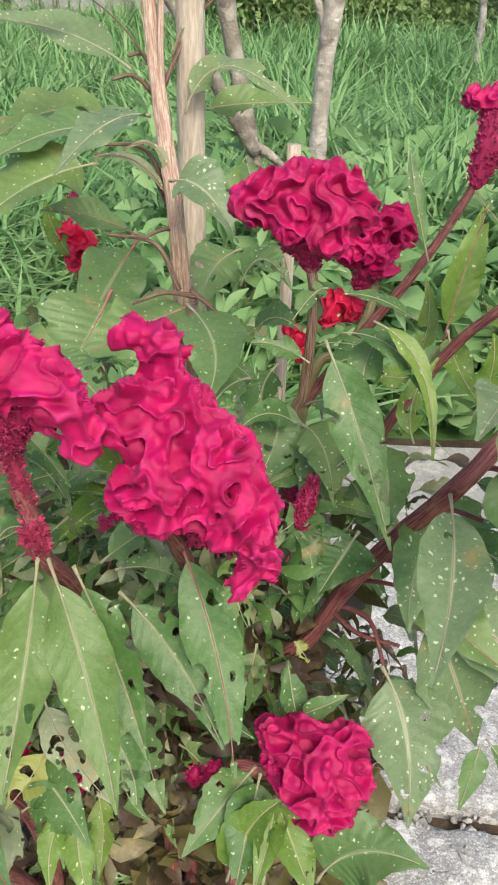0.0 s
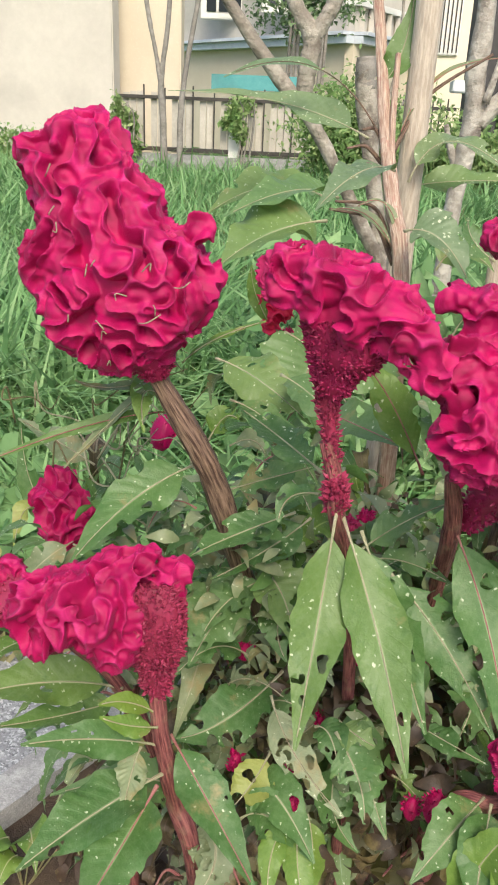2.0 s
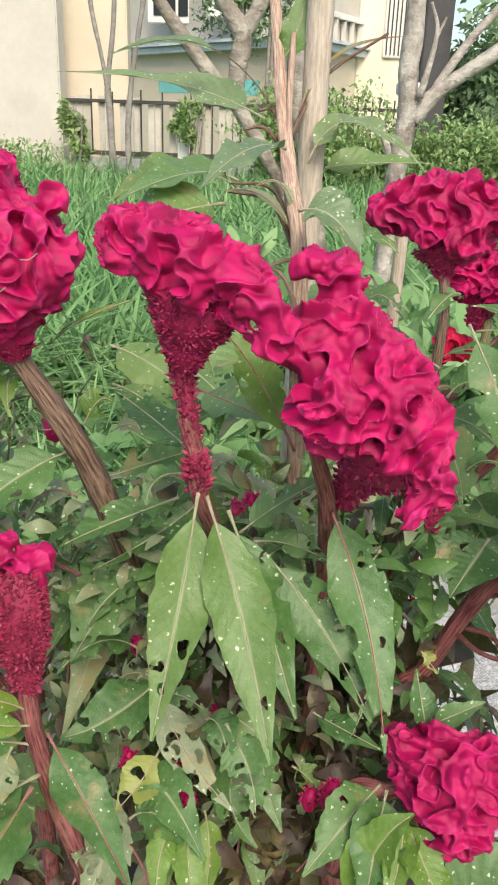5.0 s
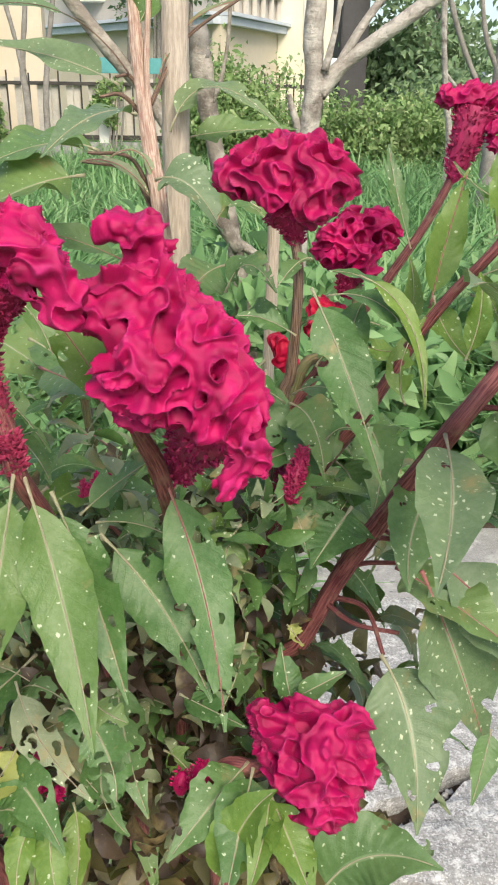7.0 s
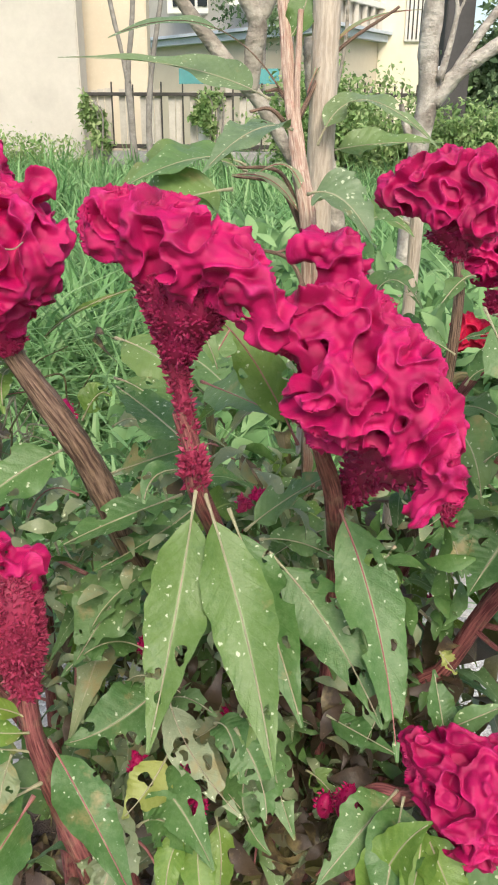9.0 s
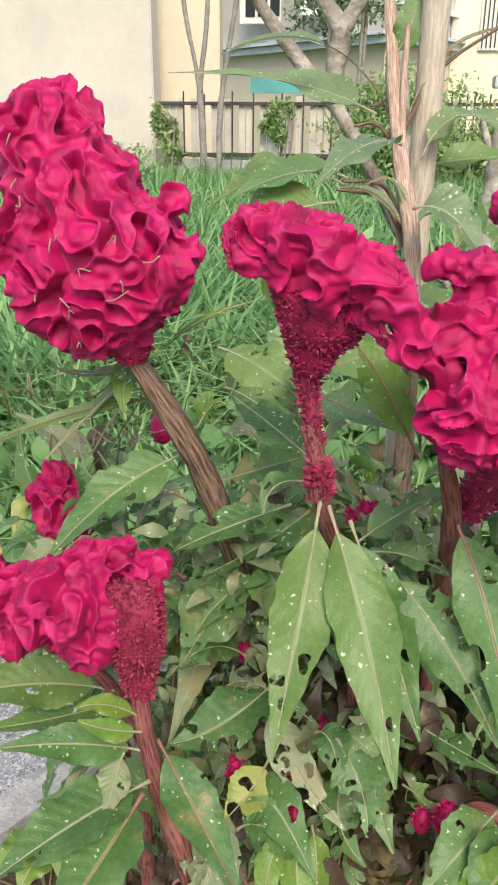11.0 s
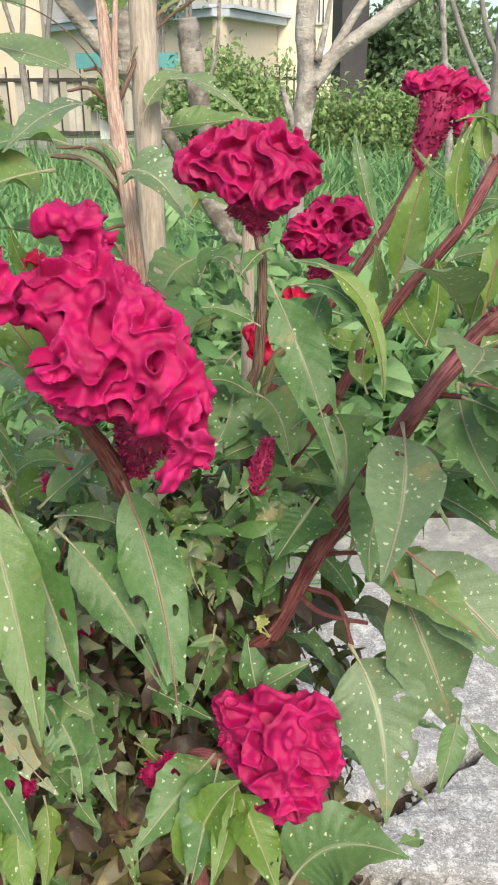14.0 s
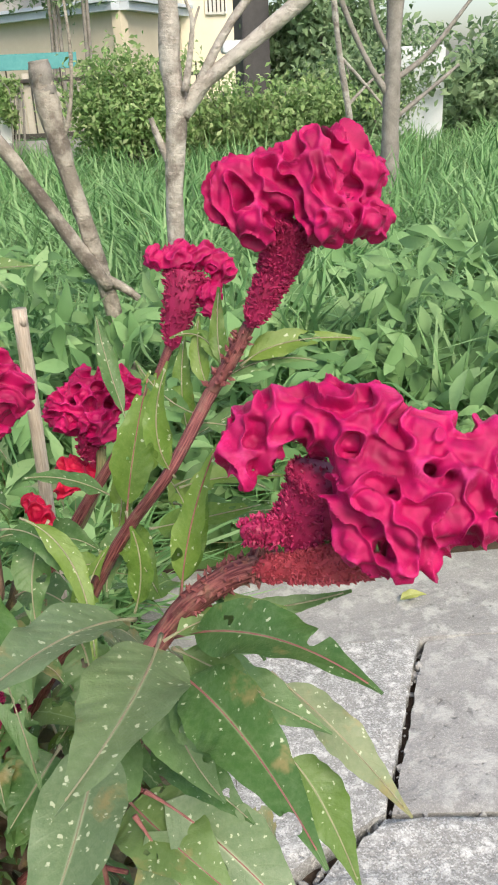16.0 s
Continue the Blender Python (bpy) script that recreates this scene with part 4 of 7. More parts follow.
rng = np.random.default_rng(4)
spots = field(rng, 52000, 1.35, 13.0, 1.7)
spots = spots[~((spots[:, 0] > 0.02) & (spots[:, 1] < 1.95)) & ~((spots[:, 0] < -0.42) & (spots[:, 1] < 1.45))]
tuft = np.array([noise.noise(Vector((x * 1.6, y * 1.6, 3.0))) for x, y, _ in spots])
keep = tuft + rng.uniform(-0.5, 0.5, len(spots)) > -0.3
spots, tuft = spots[keep], tuft[keep]
tall = (1 + 0.5 * np.exp(-((spots[:, 1] - 2.4) / 0.4) ** 2)) * (0.20 + 0.30 * rng.uniform(0, 1, len(spots)) ** 1.5) * (1 + 0.6 * tuft) * np.clip(0.45 + 0.22 * spots[:, 1], 0.6, 1.15)
tagged(new("grass", blades(spots, tall, 0.036, GRASS, 5, 1.0)), "tall lush green grass filling the field", "grass", kind="stuff")
spots = field(rng, 5000, 1.4, 13.0, 1.4)
spots = spots[~((spots[:, 0] > 0.02) & (spots[:, 1] < 1.9)) & ~((spots[:, 0] < -0.42) & (spots[:, 1] < 1.4))]
tagged(new("dry_grass", blades(spots, rng.uniform(0.15, 0.4, len(spots)), 0.013, STRAW, 6, 0.9)), "pale dry stalks scattered through the grass", "grass", kind="stuff")
n = 16000
spots = np.stack([rng.uniform(-9, 9, n), rng.uniform(2.1, 13.0, n), np.full(n, -0.06)], 1)
spots = spots[np.abs(spots[:, 0] - 0.1) > 0.40 * (spots[:, 1] + 0.8)]
tagged(new("outer_grass", blades(spots, rng.uniform(0.25, 0.5, len(spots)), 0.05, GRASS, 8, 0.9, joints=3)), "tall green grass on both sides of the field", "grass", kind="stuff")
# broad-leaved creepers at the near edge of the field
spots = field(rng, 11000, 1.3, 5.0, 1.4)
spots = spots[~((spots[:, 0] > 0.0) & (spots[:, 1] < 1.85)) & ~((spots[:, 0] < -0.42) & (spots[:, 1] < 1.36))]
edge = np.array([noise.noise(Vector((x * 0.9 + 5, y * 0.9, 7.0))) for x, y, _ in spots])
spots = spots[edge + rng.uniform(-0.35, 0.35, len(edge)) > -0.05 + 0.12 * (spots[:, 1] - 1.5)]
spots[:, 2] += rng.uniform(0.06, 0.30, len(spots))
tagged(new("weeds", foliage(spots, rng.uniform(0.04, 0.085, len(spots)), WEED, 7, "weeds", 1.25, (0.35, 0.95, 1.0, 0.62, 0.04), 0.2)), "broad-leaved creeping weeds at the field's edge", "weeds", kind="stuff")
# taller broad-leaved weeds behind the slabs
n = 1500
spots = np.stack([rng.uniform(0.15, 2.2, n), rng.uniform(1.85, 4.2, n), rng.uniform(0.02, 0.36, n)], 1)
spots = spots[np.array([noise.noise(Vector((x * 1.7, y * 1.4, 11.0))) for x, y, _ in spots]) > -0.12]
tagged(new("broad_weeds", foliage(spots, rng.uniform(0.05, 0.11, len(spots)), WEED, 17, "broad_weeds", 2.0, (0.12, 0.75, 1.0, 0.6, 0.04), 0.3)), "knee-high broad-leaved weeds behind the paving", "weeds", kind="stuff")
n = 2500
spots = np.stack([rng.uniform(-0.35, 1.9, n), rng.uniform(1.85, 2.72, n), 0.66 * rng.uniform(0, 1, n) ** 0.75], 1)
spots[:, 2] *= 0.75 + 0.5 * np.array([noise.noise(Vector((x * 2.3, y * 2.3, 5.0))) for x, y, _ in spots])
tagged(new("tall_weeds", foliage(spots, rng.uniform(0.022, 0.05, n), WEED, 19, "tall_weeds", 3.0, (0.1, 0.7, 1.0, 0.72, 0.35, 0.03), 0.35, (0.0, -0.6, 1.4))), "tall lance-leaved weeds round the feet of the pruned trees", "weeds", kind="stuff")
n = 700
spots = np.stack([rng.uniform(-1.6, -0.4, n), rng.uniform(1.42, 2.6, n), rng.uniform(0.0, 0.16, n)], 1)
tagged(new("heart_weeds", foliage(spots, rng.uniform(0.05, 0.09, n), WEED, 18, "heart_weeds", 1.1, (0.55, 1.0, 0.9, 0.5, 0.03), 0.15, (0.0, -0.5, 1.6))), "heart-leaved creeping weeds beside the walk", "weeds", kind="stuff")

# ---- the cockscombs ----

centre = thing("cockscomb_plant", (-0.070, 0.500, -0.040), "cockscomb with a long drooping crimson double comb and hanging leaves", "plant", "cockscombs in the bed")
comb = hang("flower_crest", crest([(-0.1390, 0.3267, 0.9496, 0.0177), (-0.1193, 0.3213, 0.9473, 0.0219), (-0.1003, 0.3136, 0.9393, 0.0216), (-0.0817, 0.3060, 0.9314, 0.0180), (-0.0696, 0.3002, 0.9156, 0.0120)], 0.0098, PETAL, 1, 7, fold=1.55), centre, "velvety crimson crest, arched over its neck")
hang("floret_neck", bristles([(-0.1161, 0.3393, 0.8845, 0.0057), (-0.1141, 0.3329, 0.8952, 0.0106), (-0.1123, 0.3318, 0.9055, 0.0159), (-0.1094, 0.3262, 0.9181, 0.0228), (-0.1069, 0.3264, 0.9315, 0.0264)], 2000, 0.0027, FLORET, 2, 0.7), comb, "")
hang("floret_neck", bristles([(-0.1087, 0.3376, 0.8392, 0.0035), (-0.1114, 0.3393, 0.8573, 0.0035), (-0.1144, 0.3399, 0.8724, 0.0040), (-0.1163, 0.3404, 0.8871, 0.0063)], 260, 0.003, CALYX, 3, 1.0), comb, "dusty rose bracts below the neck")
hang("floret_neck", bristles([(-0.1064, 0.3345, 0.8179, 0.0030), (-0.1070, 0.3338, 0.8297, 0.0050), (-0.1081, 0.3330, 0.8412, 0.0035)], 220, 0.0042, CALYX, 4, 1.0), centre, "dried tuft of bracts")
comb_low = hang("flower_crest", crest([(-0.0522, 0.3571, 0.9373, 0.0112), (-0.0378, 0.3526, 0.9297, 0.0146), (-0.0559, 0.3359, 0.9045, 0.0193), (-0.0340, 0.3373, 0.9052, 0.0235), (-0.0380, 0.3197, 0.8760, 0.0272), (-0.0139, 0.3243, 0.8843, 0.0259), (-0.0020, 0.3169, 0.8645, 0.0232), (0.0099, 0.3065, 0.8430, 0.0141), (0.0010, 0.3014, 0.8313, 0.0098)], 0.0095, PETAL, 5, 7, fold=1.55), centre, "velvety crimson crest, drooping to one side")
hang("floret_neck", bristles([(-0.0290, 0.3853, 0.7891, 0.0061), (-0.0206, 0.3557, 0.8251, 0.0124), (-0.0072, 0.3257, 0.8455, 0.0175), (-0.0030, 0.3253, 0.8581, 0.0196)], 700, 0.0038, FLORET, 6, 0.7), comb_low, "")
hang("stem", tube([(-0.114, 0.340, 0.859, 0.0047), (-0.109, 0.338, 0.841, 0.0044), (-0.106, 0.335, 0.819, 0.0051), (-0.097, 0.367, 0.764, 0.0053), (-0.084, 0.425, 0.640, 0.0048), (-0.070, 0.520, 0.250, 0.0070), (-0.070, 0.500, -0.040, 0.0100)], STEM_RED, ribs=6, rib=0.06, rough=0.03), centre, "")
hang("branch", tube([(-0.046, 0.337, 0.845, 0.0038), (-0.036, 0.372, 0.795, 0.0052), (-0.032, 0.431, 0.701, 0.0051), (-0.035, 0.461, 0.562, 0.0053), (-0.050, 0.550, 0.200, 0.0080), (-0.060, 0.510, -0.040, 0.0110)], STEM_RED, ribs=6, rib=0.06, rough=0.03), centre, "")
leaf(centre, (-0.106, 0.331, 0.822), (-0.112, 0.293, 0.769), (-0.118, 0.249, 0.728), 0.029, LEAF, 7, holes=3)
leaf(centre, (-0.103, 0.335, 0.819), (-0.078, 0.293, 0.765), (-0.061, 0.252, 0.716), 0.031, LEAF, 8, holes=2)
leaf(centre, (-0.091, 0.341, 0.806), (-0.068, 0.317, 0.757), (-0.049, 0.285, 0.716), 0.028, LEAF, 9, holes=4)
leaf(centre, (-0.071, 0.360, 0.770), (-0.036, 0.338, 0.737), (-0.008, 0.303, 0.702), 0.030, LEAF, 10, holes=9)
leaf(centre, (-0.037, 0.374, 0.801), (-0.013, 0.333, 0.750), (-0.001, 0.289, 0.694), 0.031, LEAF, 11, holes=9, rib=RIB_RED)
leaf(centre, (-0.087, 0.390, 0.766), (-0.060, 0.390, 0.790), (-0.033, 0.379, 0.812), 0.024, LEAF_DEEP, 12, holes=5)
leaf(centre, (-0.057, 0.374, 0.829), (-0.081, 0.379, 0.873), (-0.101, 0.387, 0.893), 0.023, LEAF_LIME, 13, holes=3, rib=RIB_RED)
leaf(centre, (-0.078, 0.389, 0.761), (-0.054, 0.398, 0.755), (-0.029, 0.386, 0.750), 0.018, LEAF_DEEP, 14)
leaf(centre, (-0.116, 0.379, 0.823), (-0.145, 0.413, 0.830), (-0.174, 0.437, 0.839), 0.028, LEAF, 15)
leaf(centre, (-0.124, 0.478, 0.828), (-0.094, 0.438, 0.832), (-0.064, 0.397, 0.835), 0.029, LEAF_DEEP, 16, rib=RIB_RED)
leaf(centre, (-0.116, 0.356, 0.819), (-0.133, 0.363, 0.812), (-0.139, 0.357, 0.798), 0.016, LEAF, 17)

stout = thing("cockscomb_plant", (-0.100, 0.600, -0.040), "cockscomb on a thick brown stem with a great lumpy comb", "plant", "cockscombs in the bed")
comb = hang("flower_crest", crest([(-0.2874, 0.4152, 0.9928, 0.0206), (-0.2713, 0.4192, 0.9841, 0.0352), (-0.2544, 0.4095, 0.9537, 0.0419), (-0.2758, 0.3996, 0.9370, 0.0268), (-0.2343, 0.4003, 0.9234, 0.0470), (-0.2627, 0.3905, 0.9095, 0.0301), (-0.2414, 0.3890, 0.8980, 0.0284), (-0.2124, 0.3919, 0.9200, 0.0280), (-0.1960, 0.3995, 0.9332, 0.0158), (-0.1981, 0.4035, 0.9566, 0.0111), (-0.2637, 0.4286, 1.0048, 0.0184)], 0.0098, PETAL, 18, 7), stout, "dense crimson crest, weathered and seeded in its hollows")
hang("floret_neck", bristles([(-0.2198, 0.4003, 0.8671, 0.0070), (-0.2235, 0.3990, 0.8780, 0.0131), (-0.2329, 0.3986, 0.8931, 0.0307)], 500, 0.003, FLORET, 19, 1.0), comb, "")
hang("stem", tube([(-0.224, 0.398, 0.877, 0.0052), (-0.215, 0.404, 0.854, 0.0064), (-0.195, 0.414, 0.813, 0.0077), (-0.182, 0.431, 0.767, 0.0086), (-0.170, 0.451, 0.707, 0.0075), (-0.120, 0.600, 0.450, 0.0080), (-0.100, 0.600, 0.200, 0.0090), (-0.100, 0.600, -0.040, 0.0120)], STEM_BROWN, ribs=7, rib=0.09, rough=0.05, sides=20), stout, "")
leaf(stout, (-0.200, 0.429, 0.799), (-0.237, 0.396, 0.784), (-0.266, 0.349, 0.759), 0.035, LEAF, 20, holes=4)
leaf(stout, (-0.132, 0.436, 0.765), (-0.171, 0.406, 0.759), (-0.197, 0.379, 0.755), 0.026, LEAF, 21, holes=6)
leaf(stout, (-0.180, 0.444, 0.774), (-0.150, 0.443, 0.787), (-0.120, 0.441, 0.799), 0.023, LEAF, 22, holes=6)
leaf(stout, (-0.194, 0.436, 0.814), (-0.184, 0.439, 0.830), (-0.174, 0.435, 0.831), 0.017, LEAF_LIME, 23)
leaf(stout, (-0.217, 0.431, 0.837), (-0.234, 0.423, 0.850), (-0.231, 0.404, 0.829), 0.022, LEAF_LIME, 24, holes=3)
leaf(stout, (-0.217, 0.430, 0.835), (-0.272, 0.418, 0.825), (-0.338, 0.379, 0.805), 0.008, LEAF, 25, holes=0, rib=RIB_RED)
leaf(stout, (-0.212, 0.433, 0.868), (-0.192, 0.442, 0.883), (-0.160, 0.452, 0.895), 0.005, LEAF_LIME, 26, holes=0)
leaf(stout, (-0.227, 0.438, 0.858), (-0.254, 0.421, 0.852), (-0.280, 0.418, 0.856), 0.007, LEAF_DRY, 27, holes=0)
leaf(stout, (-0.226, 0.438, 0.858), (-0.257, 0.421, 0.828), (-0.286, 0.406, 0.798), 0.008, LEAF_DRY, 28, holes=0)
leaf(stout, (-0.203, 0.444, 0.757), (-0.224, 0.443, 0.760), (-0.237, 0.433, 0.740), 0.020, LEAF_DRY, 29, rib=RIB_RED)
leaf(stout, (-0.164, 0.452, 0.708), (-0.183, 0.418, 0.683), (-0.197, 0.386, 0.664), 0.044, LEAF_DEEP, 30, holes=12)
leaf(stout, (-0.160, 0.454, 0.712), (-0.137, 0.431, 0.700), (-0.125, 0.401, 0.675), 0.044, LEAF_DEEP, 31, holes=14)
leaf(stout, (-0.149, 0.481, 0.881), (-0.124, 0.468, 0.867), (-0.110, 0.459, 0.839), 0.015, LEAF, 32, holes=1)
leaf(stout, (-0.121, 0.457, 0.751), (-0.151, 0.434, 0.734), (-0.187, 0.412, 0.719), 0.028, LEAF, 33, holes=10)
leaf(stout, (-0.137, 0.457, 0.704), (-0.171, 0.428, 0.698), (-0.191, 0.405, 0.676), 0.034, LEAF_DEEP, 34, holes=14)
leaf(stout, (-0.120, 0.458, 0.701), (-0.138, 0.427, 0.684), (-0.130, 0.407, 0.661), 0.031, LEAF, 35, holes=8)
leaf(stout, (-0.159, 0.429, 0.645), (-0.183, 0.412, 0.663), (-0.208, 0.391, 0.650), 0.026, LEAF, 36, holes=12)
leaf(stout, (-0.133, 0.429, 0.635), (-0.169, 0.386, 0.622), (-0.202, 0.368, 0.616), 0.038, LEAF, 37, holes=9)
leaf(stout, (-0.146, 0.416, 0.607), (-0.131, 0.405, 0.628), (-0.106, 0.395, 0.622), 0.024, LEAF_DEEP, 38, holes=12)
leaf(stout, (-0.106, 0.385, 0.625), (-0.095, 0.376, 0.625), (-0.087, 0.358, 0.605), 0.024, LEAF, 39, holes=4)
leaf(stout, (-0.090, 0.389, 0.629), (-0.076, 0.379, 0.626), (-0.064, 0.378, 0.620), 0.025, LEAF_DEEP, 40, holes=5)
leaf(stout, (-0.092, 0.378, 0.629), (-0.074, 0.360, 0.605), (-0.069, 0.342, 0.586), 0.032, LEAF, 41, holes=16)
leaf(stout, (-0.153, 0.353, 0.565), (-0.131, 0.349, 0.574), (-0.102, 0.335, 0.555), 0.032, LEAF, 42, holes=5)
leaf(stout, (-0.185, 0.351, 0.570), (-0.166, 0.327, 0.559), (-0.180, 0.305, 0.536), 0.038, LEAF_DRY, 43, holes=16)
leaf(stout, (-0.188, 0.498, 0.822), (-0.152, 0.477, 0.811), (-0.117, 0.457, 0.776), 0.024, LEAF, 44, holes=6)
leaf(stout, (-0.157, 0.588, 0.816), (-0.128, 0.566, 0.806), (-0.099, 0.540, 0.785), 0.041, LEAF_DEEP, 45, holes=8)
leaf(stout, (-0.218, 0.622, 0.816), (-0.176, 0.602, 0.805), (-0.129, 0.576, 0.778), 0.049, LEAF_DEEP, 46, holes=8)
leaf(stout, (-0.183, 0.467, 0.798), (-0.167, 0.462, 0.806), (-0.156, 0.459, 0.796), 0.012, LEAF_DRY, 47, holes=1)
leaf(stout, (-0.167, 0.503, 0.773), (-0.140, 0.484, 0.770), (-0.121, 0.467, 0.748), 0.025, LEAF, 48, holes=6)
leaf(stout, (-0.222, 0.450, 0.666), (-0.196, 0.439, 0.682), (-0.170, 0.423, 0.686), 0.029, LEAF_DEEP, 49, holes=14)
leaf(stout, (-0.173, 0.419, 0.625), (-0.153, 0.407, 0.642), (-0.127, 0.397, 0.635), 0.024, LEAF_DRY, 50, holes=14)

rs = random.Random(41)
for x, y, z, r in ((-0.27, 0.40, 0.975, 0.034), (-0.256, 0.393, 0.948, 0.041), (-0.235, 0.386, 0.922, 0.046), (-0.252, 0.382, 0.90, 0.03), (-0.21, 0.38, 0.918, 0.03)):
    for k in range(3):
        d = Vector((rs.gauss(0.0, 0.45), -1.0, rs.gauss(0.15, 0.5))).normalized()
        a = Vector((x, y, z)) + d * r * 0.86
        b = a + Vector((rs.gauss(0, 0.0035), -rs.uniform(0.001, 0.003), rs.gauss(0, 0.0035)))
        c = b + Vector((rs.gauss(0, 0.003), rs.uniform(-0.002, 0.001), rs.gauss(0, 0.003)))
        hang("dry_floret", tube([(*a, 0.00042), (*b, 0.0004), (*c, 0.0002)], RIB, "dry_floret", 5, 10), stout, "pale dried floret thread")

low = thing("cockscomb_plant", (-0.200, 0.450, -0.040), "cockscomb leaning over the paving edge, comb seen from behind", "plant", "cockscombs in the bed")
comb = hang("flower_crest", crest([(-0.2515, 0.3202, 0.7498, 0.0281), (-0.2312, 0.3199, 0.7550, 0.0294), (-0.2235, 0.3202, 0.7748, 0.0193), (-0.2106, 0.3192, 0.7864, 0.0114), (-0.1963, 0.3230, 0.7772, 0.0128), (-0.1904, 0.3198, 0.7670, 0.0077), (-0.2274, 0.3065, 0.7338, 0.0162), (-0.2739, 0.3258, 0.7447, 0.0253), (-0.2736, 0.3189, 0.7274, 0.0162)], 0.0092, PETAL_SHADED, 51, 7), low, "crimson crest, the sheen on its edges put into the colour")
hang("floret_neck", bristles([(-0.2047, 0.3276, 0.6834, 0.0063), (-0.2064, 0.3261, 0.7073, 0.0109), (-0.2052, 0.3199, 0.7321, 0.0172), (-0.2060, 0.3185, 0.7560, 0.0194), (-0.2093, 0.3241, 0.7710, 0.0188)], 2600, 0.0034, CALYX, 52, 0.75), comb, "dusty rose bristled neck")
comb = hang("flower_crest", crest([(-0.3158, 0.3600, 0.7234, 0.0177), (-0.3103, 0.3671, 0.7391, 0.0125), (-0.3180, 0.3548, 0.7112, 0.0111), (-0.3007, 0.3604, 0.7190, 0.0147)], 0.0085, PETAL_SHADED, 53, 6), low, "crimson crest, the sheen on its edges put into the colour")
hang("floret_neck", bristles([(-0.2946, 0.3760, 0.7013, 0.0076), (-0.3007, 0.3604, 0.7190, 0.0125), (-0.3024, 0.3472, 0.7353, 0.0135)], 650, 0.0034, CALYX, 54, 1.0), comb, "")
hang("stem", tube([(-0.206, 0.329, 0.688, 0.0052), (-0.203, 0.327, 0.655, 0.0053), (-0.195, 0.336, 0.593, 0.0071), (-0.183, 0.338, 0.538, 0.0066), (-0.190, 0.450, 0.250, 0.0070), (-0.200, 0.450, -0.040, 0.0130)], STEM_RED, ribs=6, rib=0.08, rough=0.04), low, "")
hang("branch", tube([(-0.299, 0.367, 0.707, 0.0045), (-0.261, 0.386, 0.659, 0.0044), (-0.242, 0.395, 0.621, 0.0057), (-0.223, 0.392, 0.580, 0.0050), (-0.200, 0.500, 0.300, 0.0100), (-0.200, 0.470, -0.040, 0.0120)], STEM_RED, ribs=6, rib=0.08, rough=0.04), low, "")
leaf(low, (-0.205, 0.324, 0.675), (-0.222, 0.316, 0.688), (-0.236, 0.305, 0.693), 0.012, LEAF_LIME, 55, holes=0)
leaf(low, (-0.204, 0.321, 0.667), (-0.220, 0.311, 0.675), (-0.235, 0.303, 0.686), 0.013, LEAF_LIME, 56, holes=0)
leaf(low, (-0.204, 0.325, 0.649), (-0.240, 0.305, 0.667), (-0.276, 0.282, 0.678), 0.022, LEAF, 57, holes=2)
leaf(low, (-0.245, 0.390, 0.636), (-0.300, 0.366, 0.652), (-0.350, 0.328, 0.656), 0.034, LEAF, 58, holes=4)
leaf(low, (-0.248, 0.403, 0.616), (-0.283, 0.377, 0.618), (-0.324, 0.343, 0.630), 0.024, LEAF, 59, holes=7)
leaf(low, (-0.202, 0.326, 0.625), (-0.238, 0.288, 0.623), (-0.270, 0.248, 0.618), 0.041, LEAF, 60, holes=3)
leaf(low, (-0.203, 0.315, 0.626), (-0.217, 0.276, 0.613), (-0.232, 0.227, 0.606), 0.043, LEAF, 61, holes=3, rib=RIB_RED)
leaf(low, (-0.199, 0.336, 0.649), (-0.168, 0.308, 0.622), (-0.134, 0.271, 0.598), 0.028, LEAF, 62, holes=3, rib=RIB_RED)
leaf(low, (-0.213, 0.315, 0.656), (-0.218, 0.308, 0.639), (-0.221, 0.298, 0.616), 0.017, LEAF_DRY, 63, holes=2, wave=2.0)
leaf(low, (-0.136, 0.381, 0.602), (-0.148, 0.362, 0.587), (-0.161, 0.346, 0.578), 0.028, LEAF_YELLOW, 64, holes=2)
leaf(low, (-0.139, 0.396, 0.639), (-0.118, 0.367, 0.614), (-0.083, 0.341, 0.591), 0.025, LEAF_DRY, 65, holes=14)
leaf(low, (-0.197, 0.341, 0.578), (-0.213, 0.339, 0.606), (-0.281, 0.332, 0.588), 0.034, LEAF_DEEP, 66, holes=3)
leaf(low, (-0.146, 0.372, 0.583), (-0.126, 0.354, 0.585), (-0.100, 0.327, 0.562), 0.034, LEAF, 67, holes=3)
leaf(low, (-0.120, 0.349, 0.571), (-0.129, 0.332, 0.558), (-0.128, 0.312, 0.535), 0.017, LEAF_LIME, 68, holes=0)
leaf(low, (-0.112, 0.348, 0.564), (-0.110, 0.331, 0.548), (-0.101, 0.311, 0.523), 0.021, LEAF_LIME, 69, holes=0)
leaf(low, (-0.181, 0.360, 0.593), (-0.168, 0.337, 0.558), (-0.166, 0.306, 0.533), 0.034, LEAF_DRY, 70, holes=8)

